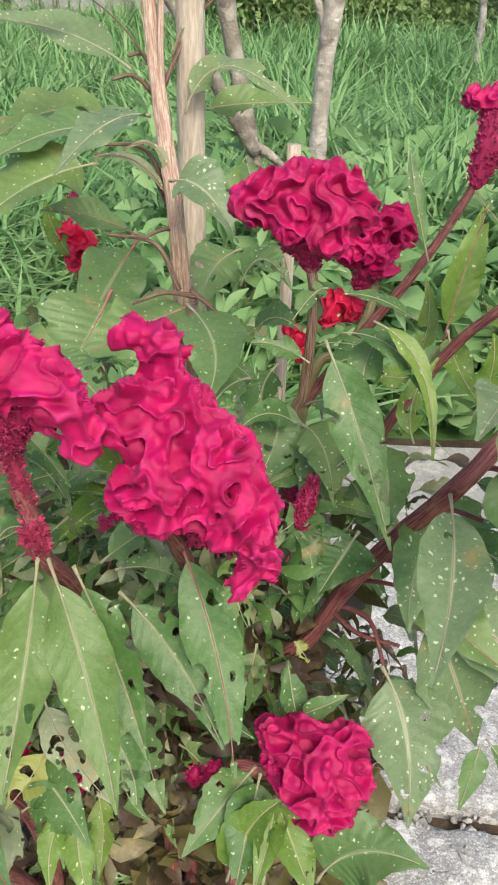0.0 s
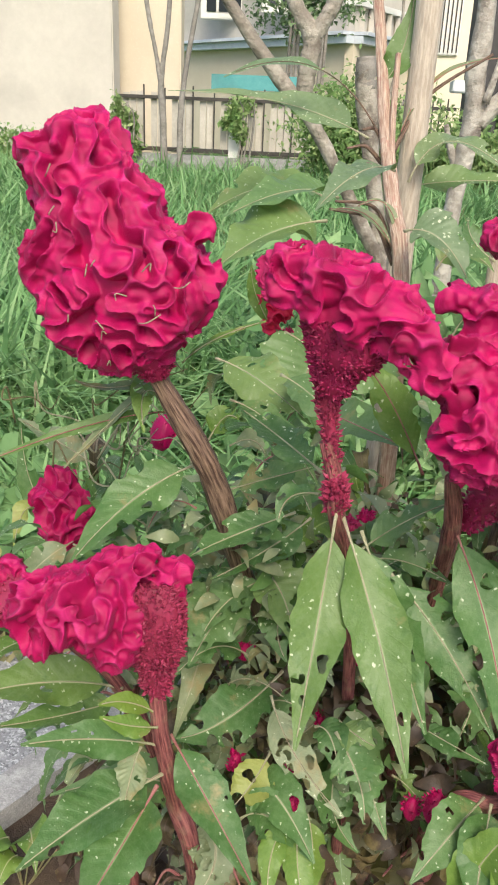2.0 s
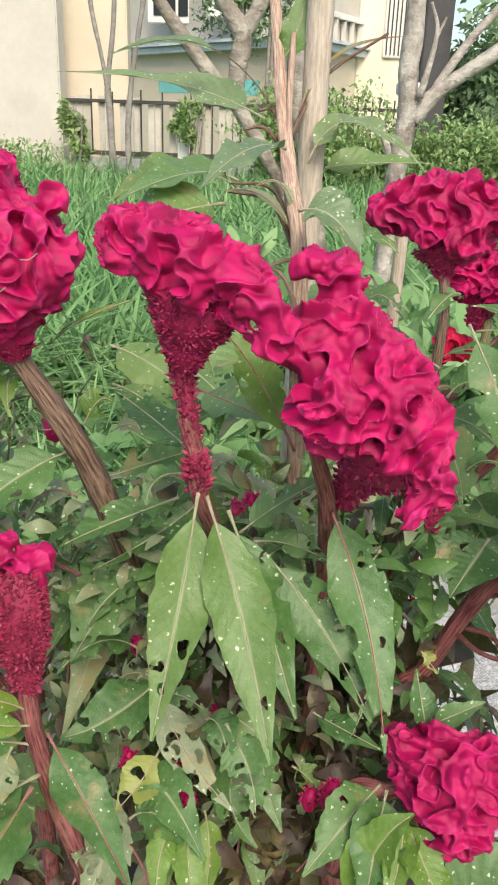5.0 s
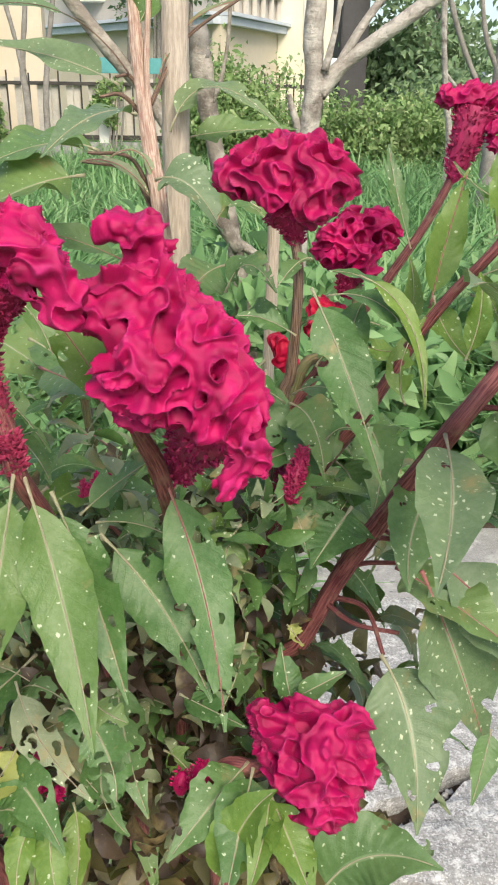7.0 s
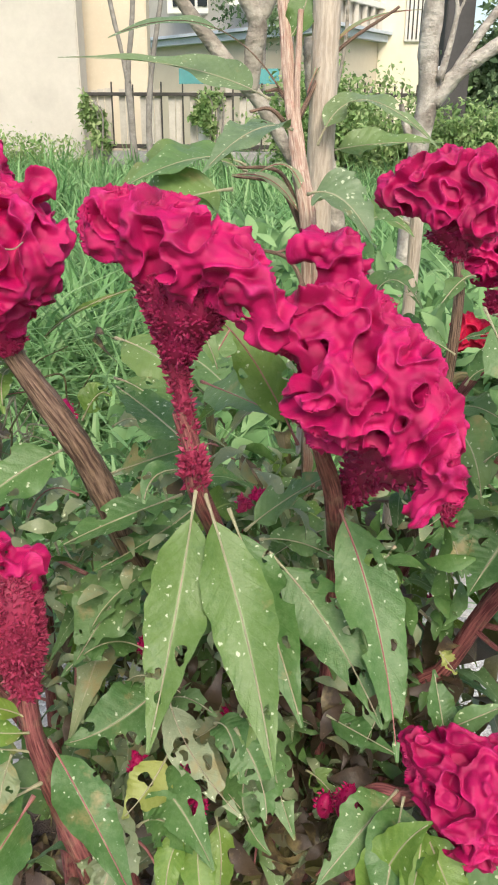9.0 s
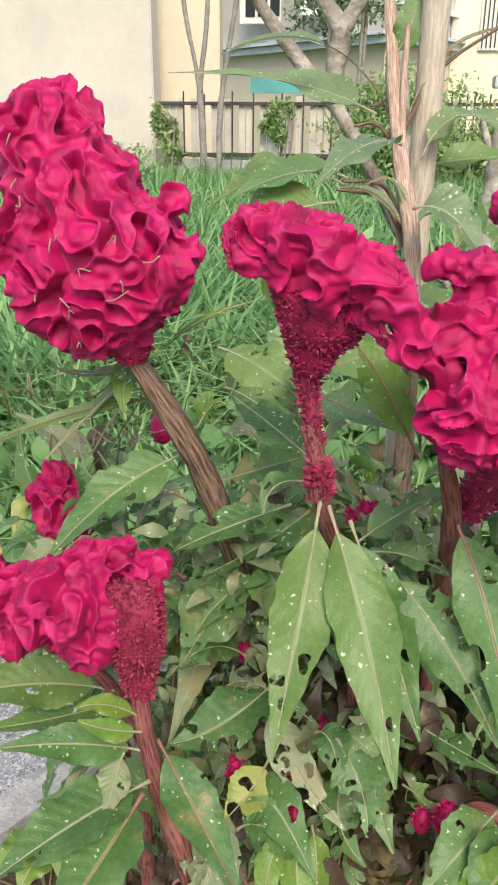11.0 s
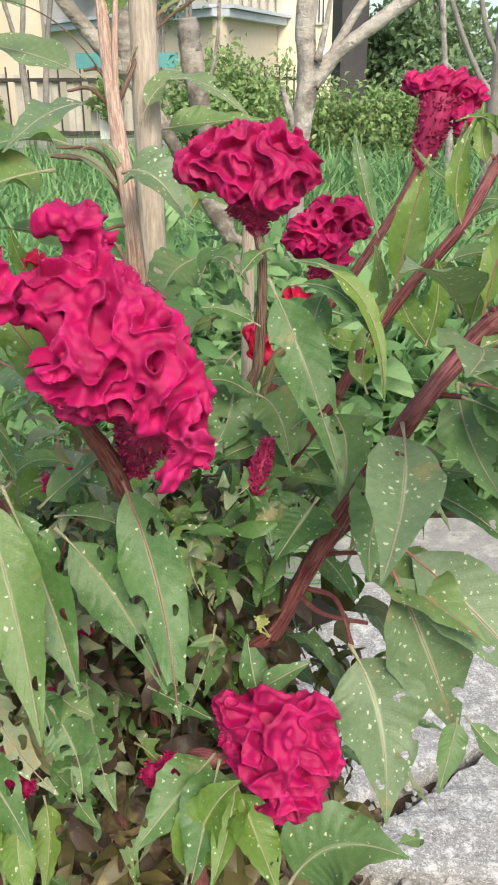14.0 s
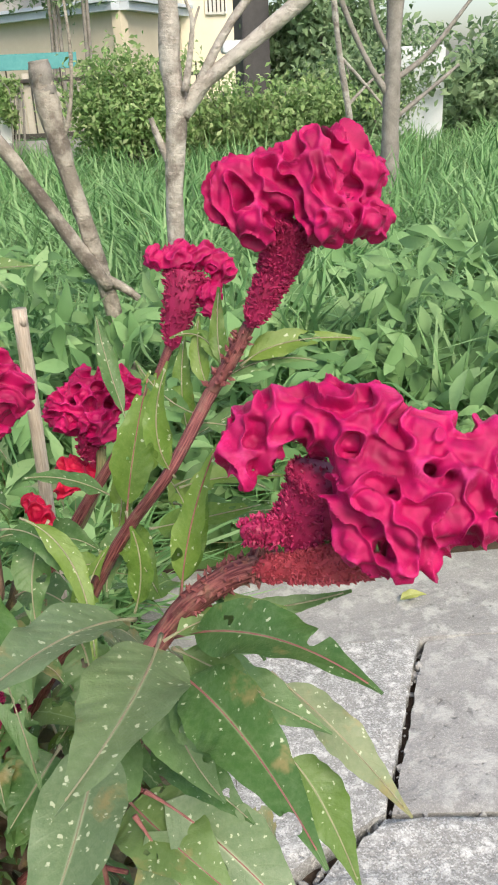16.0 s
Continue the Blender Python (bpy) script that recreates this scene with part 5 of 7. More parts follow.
twin = thing("cockscomb_plant", (-0.300, 0.620, -0.040), "smaller cockscomb tangled with dry bindweed stalks", "plant", "cockscombs in the bed")
comb = hang("flower_crest", crest([(-0.3423, 0.5434, 0.7023, 0.0247), (-0.3354, 0.5372, 0.6842, 0.0257), (-0.3264, 0.5414, 0.6916, 0.0222), (-0.3408, 0.5501, 0.7185, 0.0138)], 0.0094, PETAL_SHADED, 71, 6), twin, "small crimson comb")
hang("floret_neck", bristles([(-0.3033, 0.5620, 0.6531, 0.0062), (-0.3183, 0.5582, 0.6761, 0.0132), (-0.3258, 0.5480, 0.6941, 0.0179)], 300, 0.004, FLORET, 72, 1.0), comb, "")
comb = hang("flower_crest", crest([(-0.4152, 0.4965, 0.6392, 0.0136), (-0.4196, 0.4912, 0.6276, 0.0088)], 0.0075, PETAL, 73, 5), twin, "small crimson comb")
hang("floret_neck", bristles([(-0.3904, 0.4992, 0.6100, 0.0044), (-0.4017, 0.4967, 0.6213, 0.0064), (-0.4105, 0.4945, 0.6326, 0.0097)], 150, 0.003, CALYX, 74, 1.0), comb, "")
hang("stem", tube([(-0.303, 0.562, 0.653, 0.0046), (-0.279, 0.555, 0.601, 0.0063), (-0.300, 0.600, 0.300, 0.0080), (-0.300, 0.620, -0.040, 0.0110)], STEM_RED, ribs=5, rib=0.06), twin, "")
hang("branch", tube([(-0.390, 0.499, 0.610, 0.0040), (-0.338, 0.503, 0.572, 0.0050), (-0.310, 0.600, 0.350, 0.0070), (-0.300, 0.620, -0.040, 0.0100)], STEM_RED), twin, "")
leaf(twin, (-0.318, 0.556, 0.671), (-0.365, 0.558, 0.693), (-0.383, 0.574, 0.766), 0.025, LEAF, 75, holes=2)
leaf(twin, (-0.316, 0.568, 0.727), (-0.348, 0.570, 0.745), (-0.382, 0.564, 0.767), 0.025, LEAF_DRY, 76, holes=4)
leaf(twin, (-0.339, 0.477, 0.618), (-0.361, 0.458, 0.633), (-0.399, 0.438, 0.650), 0.028, LEAF, 77, holes=4)
leaf(twin, (-0.309, 0.458, 0.614), (-0.344, 0.437, 0.628), (-0.368, 0.405, 0.610), 0.022, LEAF_LIME, 78, holes=4)
leaf(twin, (-0.398, 0.540, 0.634), (-0.409, 0.540, 0.638), (-0.421, 0.529, 0.614), 0.021, LEAF_YELLOW, 79, holes=2)
leaf(twin, (-0.361, 0.546, 0.688), (-0.374, 0.544, 0.687), (-0.380, 0.531, 0.659), 0.018, LEAF_YELLOW, 80, holes=2)

scarlet = thing("cockscomb_plant", (-0.170, 0.980, -0.040), "small scarlet cockscomb half hidden among leaves", "plant", "cockscombs in the bed")
comb = hang("flower_crest", crest([(-0.1985, 0.9020, 0.8112, 0.0177), (-0.1803, 0.8999, 0.7994, 0.0177), (-0.1919, 0.8916, 0.7829, 0.0150)], 0.0098, RED, 81, 5), scarlet, "scarlet tufted head")
hang("stem", tube([(-0.188, 0.891, 0.780, 0.0055), (-0.180, 0.970, 0.500, 0.0060), (-0.170, 0.980, -0.040, 0.0080)], STEM_GREEN), scarlet, "")
leaf(scarlet, (-0.187, 0.888, 0.774), (-0.212, 0.892, 0.819), (-0.218, 0.894, 0.852), 0.019, LEAF_LIME, 82, holes=0)
leaf(scarlet, (-0.124, 0.719, 0.816), (-0.141, 0.672, 0.787), (-0.163, 0.626, 0.761), 0.096, LEAF_DEEP, 83, holes=5, rib=RIB_RED)
leaf(scarlet, (-0.131, 0.741, 0.926), (-0.182, 0.707, 0.916), (-0.226, 0.668, 0.888), 0.079, LEAF_DEEP, 84, holes=4)
leaf(scarlet, (-0.122, 0.771, 0.945), (-0.166, 0.746, 0.952), (-0.226, 0.706, 0.929), 0.060, LEAF_DEEP, 85, holes=2)
leaf(scarlet, (-0.041, 0.677, 0.823), (-0.088, 0.646, 0.812), (-0.142, 0.613, 0.795), 0.073, LEAF_DEEP, 86, holes=4, rib=RIB_RED)
leaf(scarlet, (-0.108, 0.835, 0.830), (-0.164, 0.828, 0.855), (-0.202, 0.799, 0.866), 0.034, LEAF_DEEP, 87, holes=4, rib=RIB_RED)
leaf(scarlet, (-0.105, 0.784, 0.844), (-0.129, 0.731, 0.814), (-0.152, 0.663, 0.781), 0.059, LEAF_DEEP, 88, holes=4, rib=RIB_RED)
leaf(scarlet, (-0.049, 0.657, 0.829), (-0.023, 0.600, 0.814), (-0.030, 0.549, 0.789), 0.055, LEAF_DEEP, 89, holes=3)

middle = thing("cockscomb_plant", (0.030, 0.600, -0.040), "upright cockscomb with a single tight rounded comb", "plant", "cockscombs in the bed")
comb = hang("flower_crest", crest([(0.0055, 0.5686, 0.9409, 0.0180), (0.0216, 0.5654, 0.9467, 0.0246), (0.0415, 0.5666, 0.9502, 0.0254), (0.0613, 0.5646, 0.9465, 0.0262), (0.0770, 0.5611, 0.9391, 0.0182), (0.0568, 0.5516, 0.9289, 0.0216), (-0.0065, 0.5688, 0.9410, 0.0080), (0.0333, 0.5544, 0.9344, 0.0196)], 0.009, PETAL_SHADED, 90, 7), middle, "tight rounded crimson comb")
hang("floret_neck", bristles([(0.0502, 0.5638, 0.8941, 0.0049), (0.0473, 0.5636, 0.9062, 0.0090), (0.0413, 0.5651, 0.9217, 0.0210)], 350, 0.003, FLORET, 91, 1.0), comb, "")
hang("stem", tube([(0.046, 0.565, 0.908, 0.0041), (0.051, 0.556, 0.875, 0.0037), (0.048, 0.556, 0.802, 0.0043), (0.040, 0.564, 0.743, 0.0050), (0.030, 0.600, 0.400, 0.0080), (0.030, 0.600, -0.040, 0.0110)], STEM_BROWN, ribs=5, rib=0.06), middle, "")
leaf(middle, (0.052, 0.469, 0.884), (0.073, 0.432, 0.838), (0.093, 0.390, 0.779), 0.031, LEAF, 92, holes=11)
leaf(middle, (0.085, 0.491, 0.888), (0.115, 0.469, 0.864), (0.123, 0.437, 0.815), 0.012, LEAF_LIME, 93, holes=0)
leaf(middle, (0.049, 0.535, 0.835), (0.025, 0.541, 0.846), (0.005, 0.542, 0.847), 0.016, LEAF, 94, holes=1)
leaf(middle, (0.042, 0.535, 0.783), (0.019, 0.521, 0.800), (-0.001, 0.500, 0.799), 0.020, LEAF, 95, holes=1)
leaf(middle, (0.053, 0.557, 0.836), (0.074, 0.540, 0.849), (0.113, 0.525, 0.844), 0.012, LEAF, 96, holes=1)
leaf(middle, (0.059, 0.547, 0.888), (0.048, 0.536, 0.887), (0.032, 0.519, 0.872), 0.019, LEAF_DEEP, 97, holes=6)
leaf(middle, (0.046, 0.534, 0.783), (0.062, 0.509, 0.775), (0.069, 0.484, 0.742), 0.032, LEAF_DEEP, 98, holes=5)
leaf(middle, (0.097, 0.516, 0.871), (0.084, 0.504, 0.843), (0.086, 0.480, 0.811), 0.023, LEAF, 99, holes=3)

ground = thing("cockscomb_plant", (0.000, 0.460, -0.040), "low cockscomb with a ball-shaped comb near the ground", "plant", "cockscombs in the bed")
comb = hang("flower_crest", crest([(0.0271, 0.3746, 0.6236, 0.0175), (0.0454, 0.3727, 0.6207, 0.0227), (0.0702, 0.3650, 0.6183, 0.0246), (0.0552, 0.3557, 0.6087, 0.0305), (0.0768, 0.3537, 0.6058, 0.0214), (0.0590, 0.3479, 0.5907, 0.0251), (0.0663, 0.3449, 0.5843, 0.0165), (0.0345, 0.3672, 0.6070, 0.0183)], 0.0092, PETAL_SHADED, 100, 7), ground, "ball-shaped crimson comb")
hang("stem", tube([(0.049, 0.360, 0.604, 0.0058), (0.021, 0.374, 0.585, 0.0060), (-0.009, 0.392, 0.546, 0.0059), (0.000, 0.470, 0.250, 0.0090), (0.000, 0.460, -0.040, 0.0120)], STEM_RED), ground, "")
leaf(ground, (0.014, 0.376, 0.588), (-0.009, 0.351, 0.579), (-0.037, 0.323, 0.560), 0.036, LEAF, 101, holes=2)
leaf(ground, (0.017, 0.367, 0.592), (0.009, 0.338, 0.575), (-0.001, 0.298, 0.556), 0.035, LEAF, 102, holes=2)
leaf(ground, (0.027, 0.353, 0.587), (0.023, 0.328, 0.577), (0.012, 0.299, 0.559), 0.021, LEAF_LIME, 103, holes=1)
leaf(ground, (0.043, 0.390, 0.623), (0.039, 0.398, 0.640), (0.036, 0.415, 0.655), 0.019, LEAF, 104, holes=1)
leaf(ground, (0.042, 0.384, 0.633), (0.059, 0.379, 0.649), (0.076, 0.382, 0.657), 0.013, LEAF_DEEP, 105, holes=0)
leaf(ground, (0.027, 0.353, 0.587), (0.040, 0.324, 0.571), (0.052, 0.296, 0.557), 0.028, LEAF_LIME, 106, holes=3)
leaf(ground, (-0.064, 0.444, 0.587), (-0.046, 0.425, 0.595), (-0.029, 0.414, 0.597), 0.024, LEAF_DEEP, 107, holes=2)
leaf(ground, (-0.033, 0.411, 0.615), (-0.013, 0.399, 0.613), (0.013, 0.377, 0.616), 0.019, LEAF, 108, holes=2)
leaf(ground, (-0.080, 0.436, 0.619), (-0.068, 0.391, 0.589), (-0.051, 0.356, 0.560), 0.031, LEAF_DEEP, 109, holes=14)
leaf(ground, (0.041, 0.431, 0.658), (0.046, 0.428, 0.653), (0.052, 0.419, 0.649), 0.011, LEAF_YELLOW, 110, holes=3, wave=3.0)
leaf(ground, (0.060, 0.337, 0.508), (0.090, 0.337, 0.546), (0.134, 0.319, 0.556), 0.056, LEAF_DEEP, 111, holes=2)
leaf(ground, (-0.006, 0.326, 0.527), (0.009, 0.333, 0.577), (0.031, 0.338, 0.603), 0.031, LEAF_LIME, 112, holes=1)
leaf(ground, (-0.030, 0.462, 0.733), (-0.052, 0.450, 0.730), (-0.074, 0.436, 0.721), 0.023, LEAF, 113, holes=5)
leaf(ground, (0.009, 0.456, 0.723), (-0.002, 0.437, 0.703), (0.009, 0.416, 0.681), 0.031, LEAF, 114, holes=8)
leaf(ground, (-0.065, 0.485, 0.683), (-0.043, 0.469, 0.673), (-0.030, 0.449, 0.653), 0.037, LEAF_DEEP, 115, holes=10)
leaf(ground, (0.014, 0.443, 0.643), (0.006, 0.423, 0.620), (-0.009, 0.401, 0.594), 0.028, LEAF_DEEP, 116, holes=10)
leaf(ground, (-0.093, 0.453, 0.606), (-0.106, 0.426, 0.592), (-0.136, 0.411, 0.580), 0.032, LEAF_DRY, 117, holes=12)
leaf(ground, (-0.143, 0.454, 0.605), (-0.126, 0.420, 0.577), (-0.083, 0.383, 0.546), 0.028, LEAF_DRY, 118, holes=18)
leaf(ground, (-0.045, 0.412, 0.564), (-0.029, 0.399, 0.561), (-0.013, 0.382, 0.547), 0.020, LEAF, 119, holes=4)
leaf(ground, (-0.082, 0.417, 0.574), (-0.088, 0.394, 0.545), (-0.067, 0.374, 0.524), 0.028, LEAF, 120, holes=8)
leaf(ground, (-0.118, 0.384, 0.545), (-0.127, 0.367, 0.528), (-0.128, 0.346, 0.505), 0.019, LEAF_LIME, 121, holes=2)
leaf(ground, (-0.106, 0.384, 0.545), (-0.100, 0.364, 0.525), (-0.102, 0.342, 0.499), 0.019, LEAF_LIME, 122, holes=2)
leaf(ground, (0.030, 0.481, 0.732), (0.045, 0.468, 0.730), (0.054, 0.447, 0.706), 0.036, LEAF, 123, holes=6)
leaf(ground, (0.054, 0.493, 0.762), (0.045, 0.475, 0.744), (0.025, 0.460, 0.734), 0.020, LEAF, 124, holes=4)
leaf(ground, (0.070, 0.496, 0.770), (0.084, 0.489, 0.782), (0.098, 0.475, 0.775), 0.016, LEAF, 125, holes=2)

spreading = thing("cockscomb_plant", (0.000, 0.560, -0.040), "spreading cockscomb with thick red branches leaning over the slabs", "plant", "cockscombs in the bed")
hang("stem", tube([(0.000, 0.560, -0.040, 0.0160), (0.000, 0.550, 0.250, 0.0140), (0.030, 0.499, 0.545, 0.0060), (0.059, 0.489, 0.602, 0.0066), (0.083, 0.482, 0.663, 0.0067), (0.110, 0.457, 0.733, 0.0065), (0.137, 0.414, 0.814, 0.0060), (0.166, 0.424, 0.848, 0.0061), (0.182, 0.419, 0.869, 0.0065), (0.203, 0.409, 0.889, 0.0066), (0.226, 0.401, 0.900, 0.0061)], STEM_RED, ribs=7, rib=0.08, rough=0.03, sides=20, n=60), spreading, "")
hang("branch", tube([(0.103, 0.513, 0.789, 0.0041), (0.127, 0.510, 0.835, 0.0039), (0.149, 0.503, 0.872, 0.0035), (0.174, 0.487, 0.911, 0.0033), (0.202, 0.518, 0.945, 0.0039), (0.216, 0.515, 0.967, 0.0039), (0.227, 0.513, 0.988, 0.0035)], STEM_RED, ribs=6, rib=0.08, n=50), spreading, "")
hang("branch", tube([(0.000, 0.580, 0.300, 0.0080), (0.017, 0.563, 0.593, 0.0054), (0.059, 0.552, 0.697, 0.0050), (0.103, 0.513, 0.789, 0.0052)], STEM_RED, ribs=6, rib=0.08), spreading, "")
hang("branch", tube([(0.056, 0.651, 0.734, 0.0052), (0.102, 0.647, 0.807, 0.0045), (0.135, 0.644, 0.856, 0.0039), (0.165, 0.651, 0.902, 0.0034), (0.186, 0.657, 0.943, 0.0034)], STEM_RED, ribs=5, rib=0.06), spreading, "")
hang("branch", tube([(0.020, 0.620, 0.350, 0.0100), (0.056, 0.651, 0.734, 0.0057), (0.093, 0.668, 0.780, 0.0047), (0.113, 0.682, 0.814, 0.0043), (0.117, 0.693, 0.840, 0.0043)], STEM_GREEN, ribs=5, rib=0.06), spreading, "")
comb = hang("flower_crest", crest([(0.2232, 0.5097, 1.0645, 0.0185), (0.2163, 0.5055, 1.0538, 0.0120), (0.2410, 0.5076, 1.0637, 0.0215), (0.2623, 0.5075, 1.0683, 0.0239), (0.2752, 0.5110, 1.0786, 0.0167), (0.2860, 0.5047, 1.0673, 0.0185), (0.2899, 0.4943, 1.0453, 0.0150), (0.2670, 0.4867, 1.0479, 0.0161), (0.2297, 0.4950, 1.0459, 0.0133)], 0.0084, PETAL, 126, 7), spreading, "fan-shaped crimson comb on a long bristled neck")
hang("floret_neck", bristles([(0.2257, 0.5073, 0.9877, 0.0048), (0.2344, 0.5081, 1.0032, 0.0076), (0.2429, 0.5086, 1.0183, 0.0100), (0.2474, 0.5045, 1.0343, 0.0129), (0.2522, 0.5039, 1.0461, 0.0188)], 1800, 0.0026, FLORET, 127, 0.75), comb, "")
comb = hang("flower_crest", crest([(0.2091, 0.3978, 0.9621, 0.0149), (0.2230, 0.4016, 0.9733, 0.0175), (0.2436, 0.4002, 0.9748, 0.0193), (0.2613, 0.3867, 0.9733, 0.0213), (0.2754, 0.3809, 0.9636, 0.0213), (0.2952, 0.3785, 0.9627, 0.0188), (0.3126, 0.3764, 0.9620, 0.0175), (0.2567, 0.3668, 0.9530, 0.0190), (0.2776, 0.3603, 0.9433, 0.0224), (0.3020, 0.3584, 0.9445, 0.0207), (0.2737, 0.3536, 0.9279, 0.0161), (0.2553, 0.3596, 0.9321, 0.0122), (0.2101, 0.3878, 0.9526, 0.0076)], 0.0094, PETAL, 128, 7), spreading, "broad crimson comb, half open")
hang("floret_neck", bristles([(0.2270, 0.4044, 0.9081, 0.0111), (0.2375, 0.3991, 0.9228, 0.0163), (0.2483, 0.3979, 0.9346, 0.0241), (0.2534, 0.3962, 0.9440, 0.0240)], 1500, 0.0026, FLORET, 129, 0.7), comb, "")
hang("floret_neck", bristles([(0.2120, 0.4004, 0.8961, 0.0061), (0.2308, 0.3945, 0.8993, 0.0088), (0.2482, 0.3844, 0.9053, 0.0107), (0.2650, 0.3761, 0.9149, 0.0136)], 1500, 0.0022, ROSY, 130, 0.6), comb, "")
hang("floret_neck", bristles([(0.2250, 0.3890, 0.9223, 0.0058), (0.2141, 0.3865, 0.9265, 0.0063), (0.2046, 0.3827, 0.9283, 0.0026)], 200, 0.003, FLORET, 131, 1.0), comb, "")
comb = hang("flower_crest", crest([(0.1781, 0.6718, 0.9963, 0.0118), (0.1956, 0.6705, 0.9961, 0.0145), (0.2130, 0.6689, 0.9951, 0.0131), (0.2255, 0.6651, 0.9883, 0.0114), (0.2143, 0.6531, 0.9717, 0.0104), (0.2112, 0.6491, 0.9618, 0.0070)], 0.0064, PETAL, 132, 6), spreading, "small flaring crimson comb")
hang("floret_neck", bristles([(0.1815, 0.6537, 0.9300, 0.0045), (0.1874, 0.6570, 0.9512, 0.0097), (0.1932, 0.6602, 0.9720, 0.0131), (0.1991, 0.6667, 0.9878, 0.0184)], 500, 0.0036, FLORET, 133, 0.7), comb, "")
comb = hang("flower_crest", crest([(0.0935, 0.6953, 0.8721, 0.0210), (0.1137, 0.7009, 0.8858, 0.0230), (0.1338, 0.7005, 0.8857, 0.0210), (0.1178, 0.6858, 0.8637, 0.0199), (0.1437, 0.6983, 0.8810, 0.0120)], 0.0078, PETAL, 134, 6), spreading, "small crimson comb")
hang("floret_neck", bristles([(0.1050, 0.6969, 0.8262, 0.0072), (0.1093, 0.6950, 0.8471, 0.0122), (0.1141, 0.6980, 0.8665, 0.0212)], 300, 0.0038, FLORET, 135, 1.0), comb, "")
comb = hang("flower_crest", crest([(0.0883, 0.7118, 0.8097, 0.0159), (0.1015, 0.7095, 0.8048, 0.0137), (0.0802, 0.7067, 0.7977, 0.0127)], 0.009, RED, 136, 5), spreading, "scarlet tuft")
comb = hang("flower_crest", crest([(0.0514, 0.7160, 0.7678, 0.0141), (0.0488, 0.7204, 0.7778, 0.0108), (0.0594, 0.7115, 0.7578, 0.0098)], 0.009, RED, 137, 5), spreading, "scarlet tuft")
hang("floret_neck", bristles([(0.0437, 0.5401, 0.6940, 0.0062), (0.0459, 0.5417, 0.7106, 0.0088), (0.0483, 0.5423, 0.7250, 0.0079)], 160, 0.004, FLORET, 138, 1.0), spreading, "young purple flower spike")
hang("floret_neck", bristles([(0.0495, 0.5432, 0.7220, 0.0062), (0.0542, 0.5443, 0.7301, 0.0061), (0.0577, 0.5458, 0.7389, 0.0039)], 30, 0.003, PETAL, 139, 1.0), spreading, "crimson tip")
leaf(spreading, (0.128, 0.404, 0.812), (0.117, 0.338, 0.800), (0.096, 0.277, 0.785), 0.040, LEAF_GREY, 140, holes=2, wave=0.7)
leaf(spreading, (0.133, 0.440, 0.696), (0.160, 0.428, 0.636), (0.190, 0.420, 0.556), 0.062, LEAF_GREY, 141, holes=3, rib=RIB_RED, full=0.76, wave=0.7)
leaf(spreading, (0.140, 0.452, 0.703), (0.192, 0.432, 0.660), (0.244, 0.389, 0.612), 0.056, LEAF_GREY, 142, holes=3, rib=RIB_RED, full=0.74, wave=0.7)
leaf(spreading, (0.109, 0.434, 0.630), (0.127, 0.401, 0.592), (0.128, 0.361, 0.537), 0.064, LEAF_GREY, 143, holes=8)
leaf(spreading, (0.143, 0.451, 0.748), (0.174, 0.417, 0.748), (0.205, 0.396, 0.727), 0.029, LEAF, 144, holes=2)
leaf(spreading, (0.173, 0.376, 0.615), (0.167, 0.365, 0.600), (0.158, 0.351, 0.575), 0.018, LEAF_DEEP, 145, holes=0)
leaf(spreading, (0.182, 0.388, 0.605), (0.199, 0.375, 0.588), (0.219, 0.361, 0.571), 0.016, LEAF_DEEP, 146, holes=0)
leaf(spreading, (0.088, 0.476, 0.726), (0.072, 0.455, 0.714), (0.056, 0.434, 0.701), 0.050, LEAF, 147, holes=3, full=0.5)
leaf(spreading, (0.143, 0.530, 0.857), (0.153, 0.540, 0.906), (0.167, 0.553, 0.951), 0.024, LEAF_LIME, 148, holes=2, rib=RIB_RED)
leaf(spreading, (0.177, 0.485, 0.908), (0.169, 0.488, 0.939), (0.179, 0.493, 0.976), 0.014, LEAF_LIME, 149, holes=1)
leaf(spreading, (0.175, 0.425, 0.868), (0.184, 0.431, 0.909), (0.200, 0.437, 0.949), 0.015, LEAF_LIME, 150, holes=1, rib=RIB_RED)
leaf(spreading, (0.148, 0.448, 0.844), (0.154, 0.449, 0.872), (0.151, 0.450, 0.899), 0.014, LEAF_LIME, 151, holes=1)
leaf(spreading, (0.160, 0.398, 0.830), (0.187, 0.377, 0.822), (0.219, 0.351, 0.801), 0.031, LEAF_DEEP, 154, holes=2)
leaf(spreading, (0.156, 0.424, 0.789), (0.185, 0.412, 0.790), (0.218, 0.393, 0.772), 0.024, LEAF_DEEP, 155, holes=3)
leaf(spreading, (0.179, 0.474, 0.907), (0.207, 0.474, 0.911), (0.241, 0.472, 0.909), 0.013, LEAF_LIME, 156, holes=1)
leaf(spreading, (0.160, 0.483, 0.877), (0.187, 0.475, 0.885), (0.230, 0.467, 0.896), 0.021, LEAF_LIME, 157, holes=3)
leaf(spreading, (0.164, 0.408, 0.853), (0.196, 0.411, 0.864), (0.228, 0.402, 0.870), 0.019, LEAF_DEEP, 158, holes=2)
leaf(spreading, (0.163, 0.408, 0.857), (0.150, 0.338, 0.876), (0.125, 0.277, 0.884), 0.044, LEAF_GREY, 159, holes=0)
leaf(spreading, (0.152, 0.392, 0.880), (0.126, 0.340, 0.912), (0.096, 0.282, 0.926), 0.032, LEAF_GREY, 160, holes=0)
leaf(spreading, (0.167, 0.409, 0.834), (0.198, 0.352, 0.838), (0.226, 0.292, 0.818), 0.036, LEAF, 161, holes=1, rib=RIB_RED)
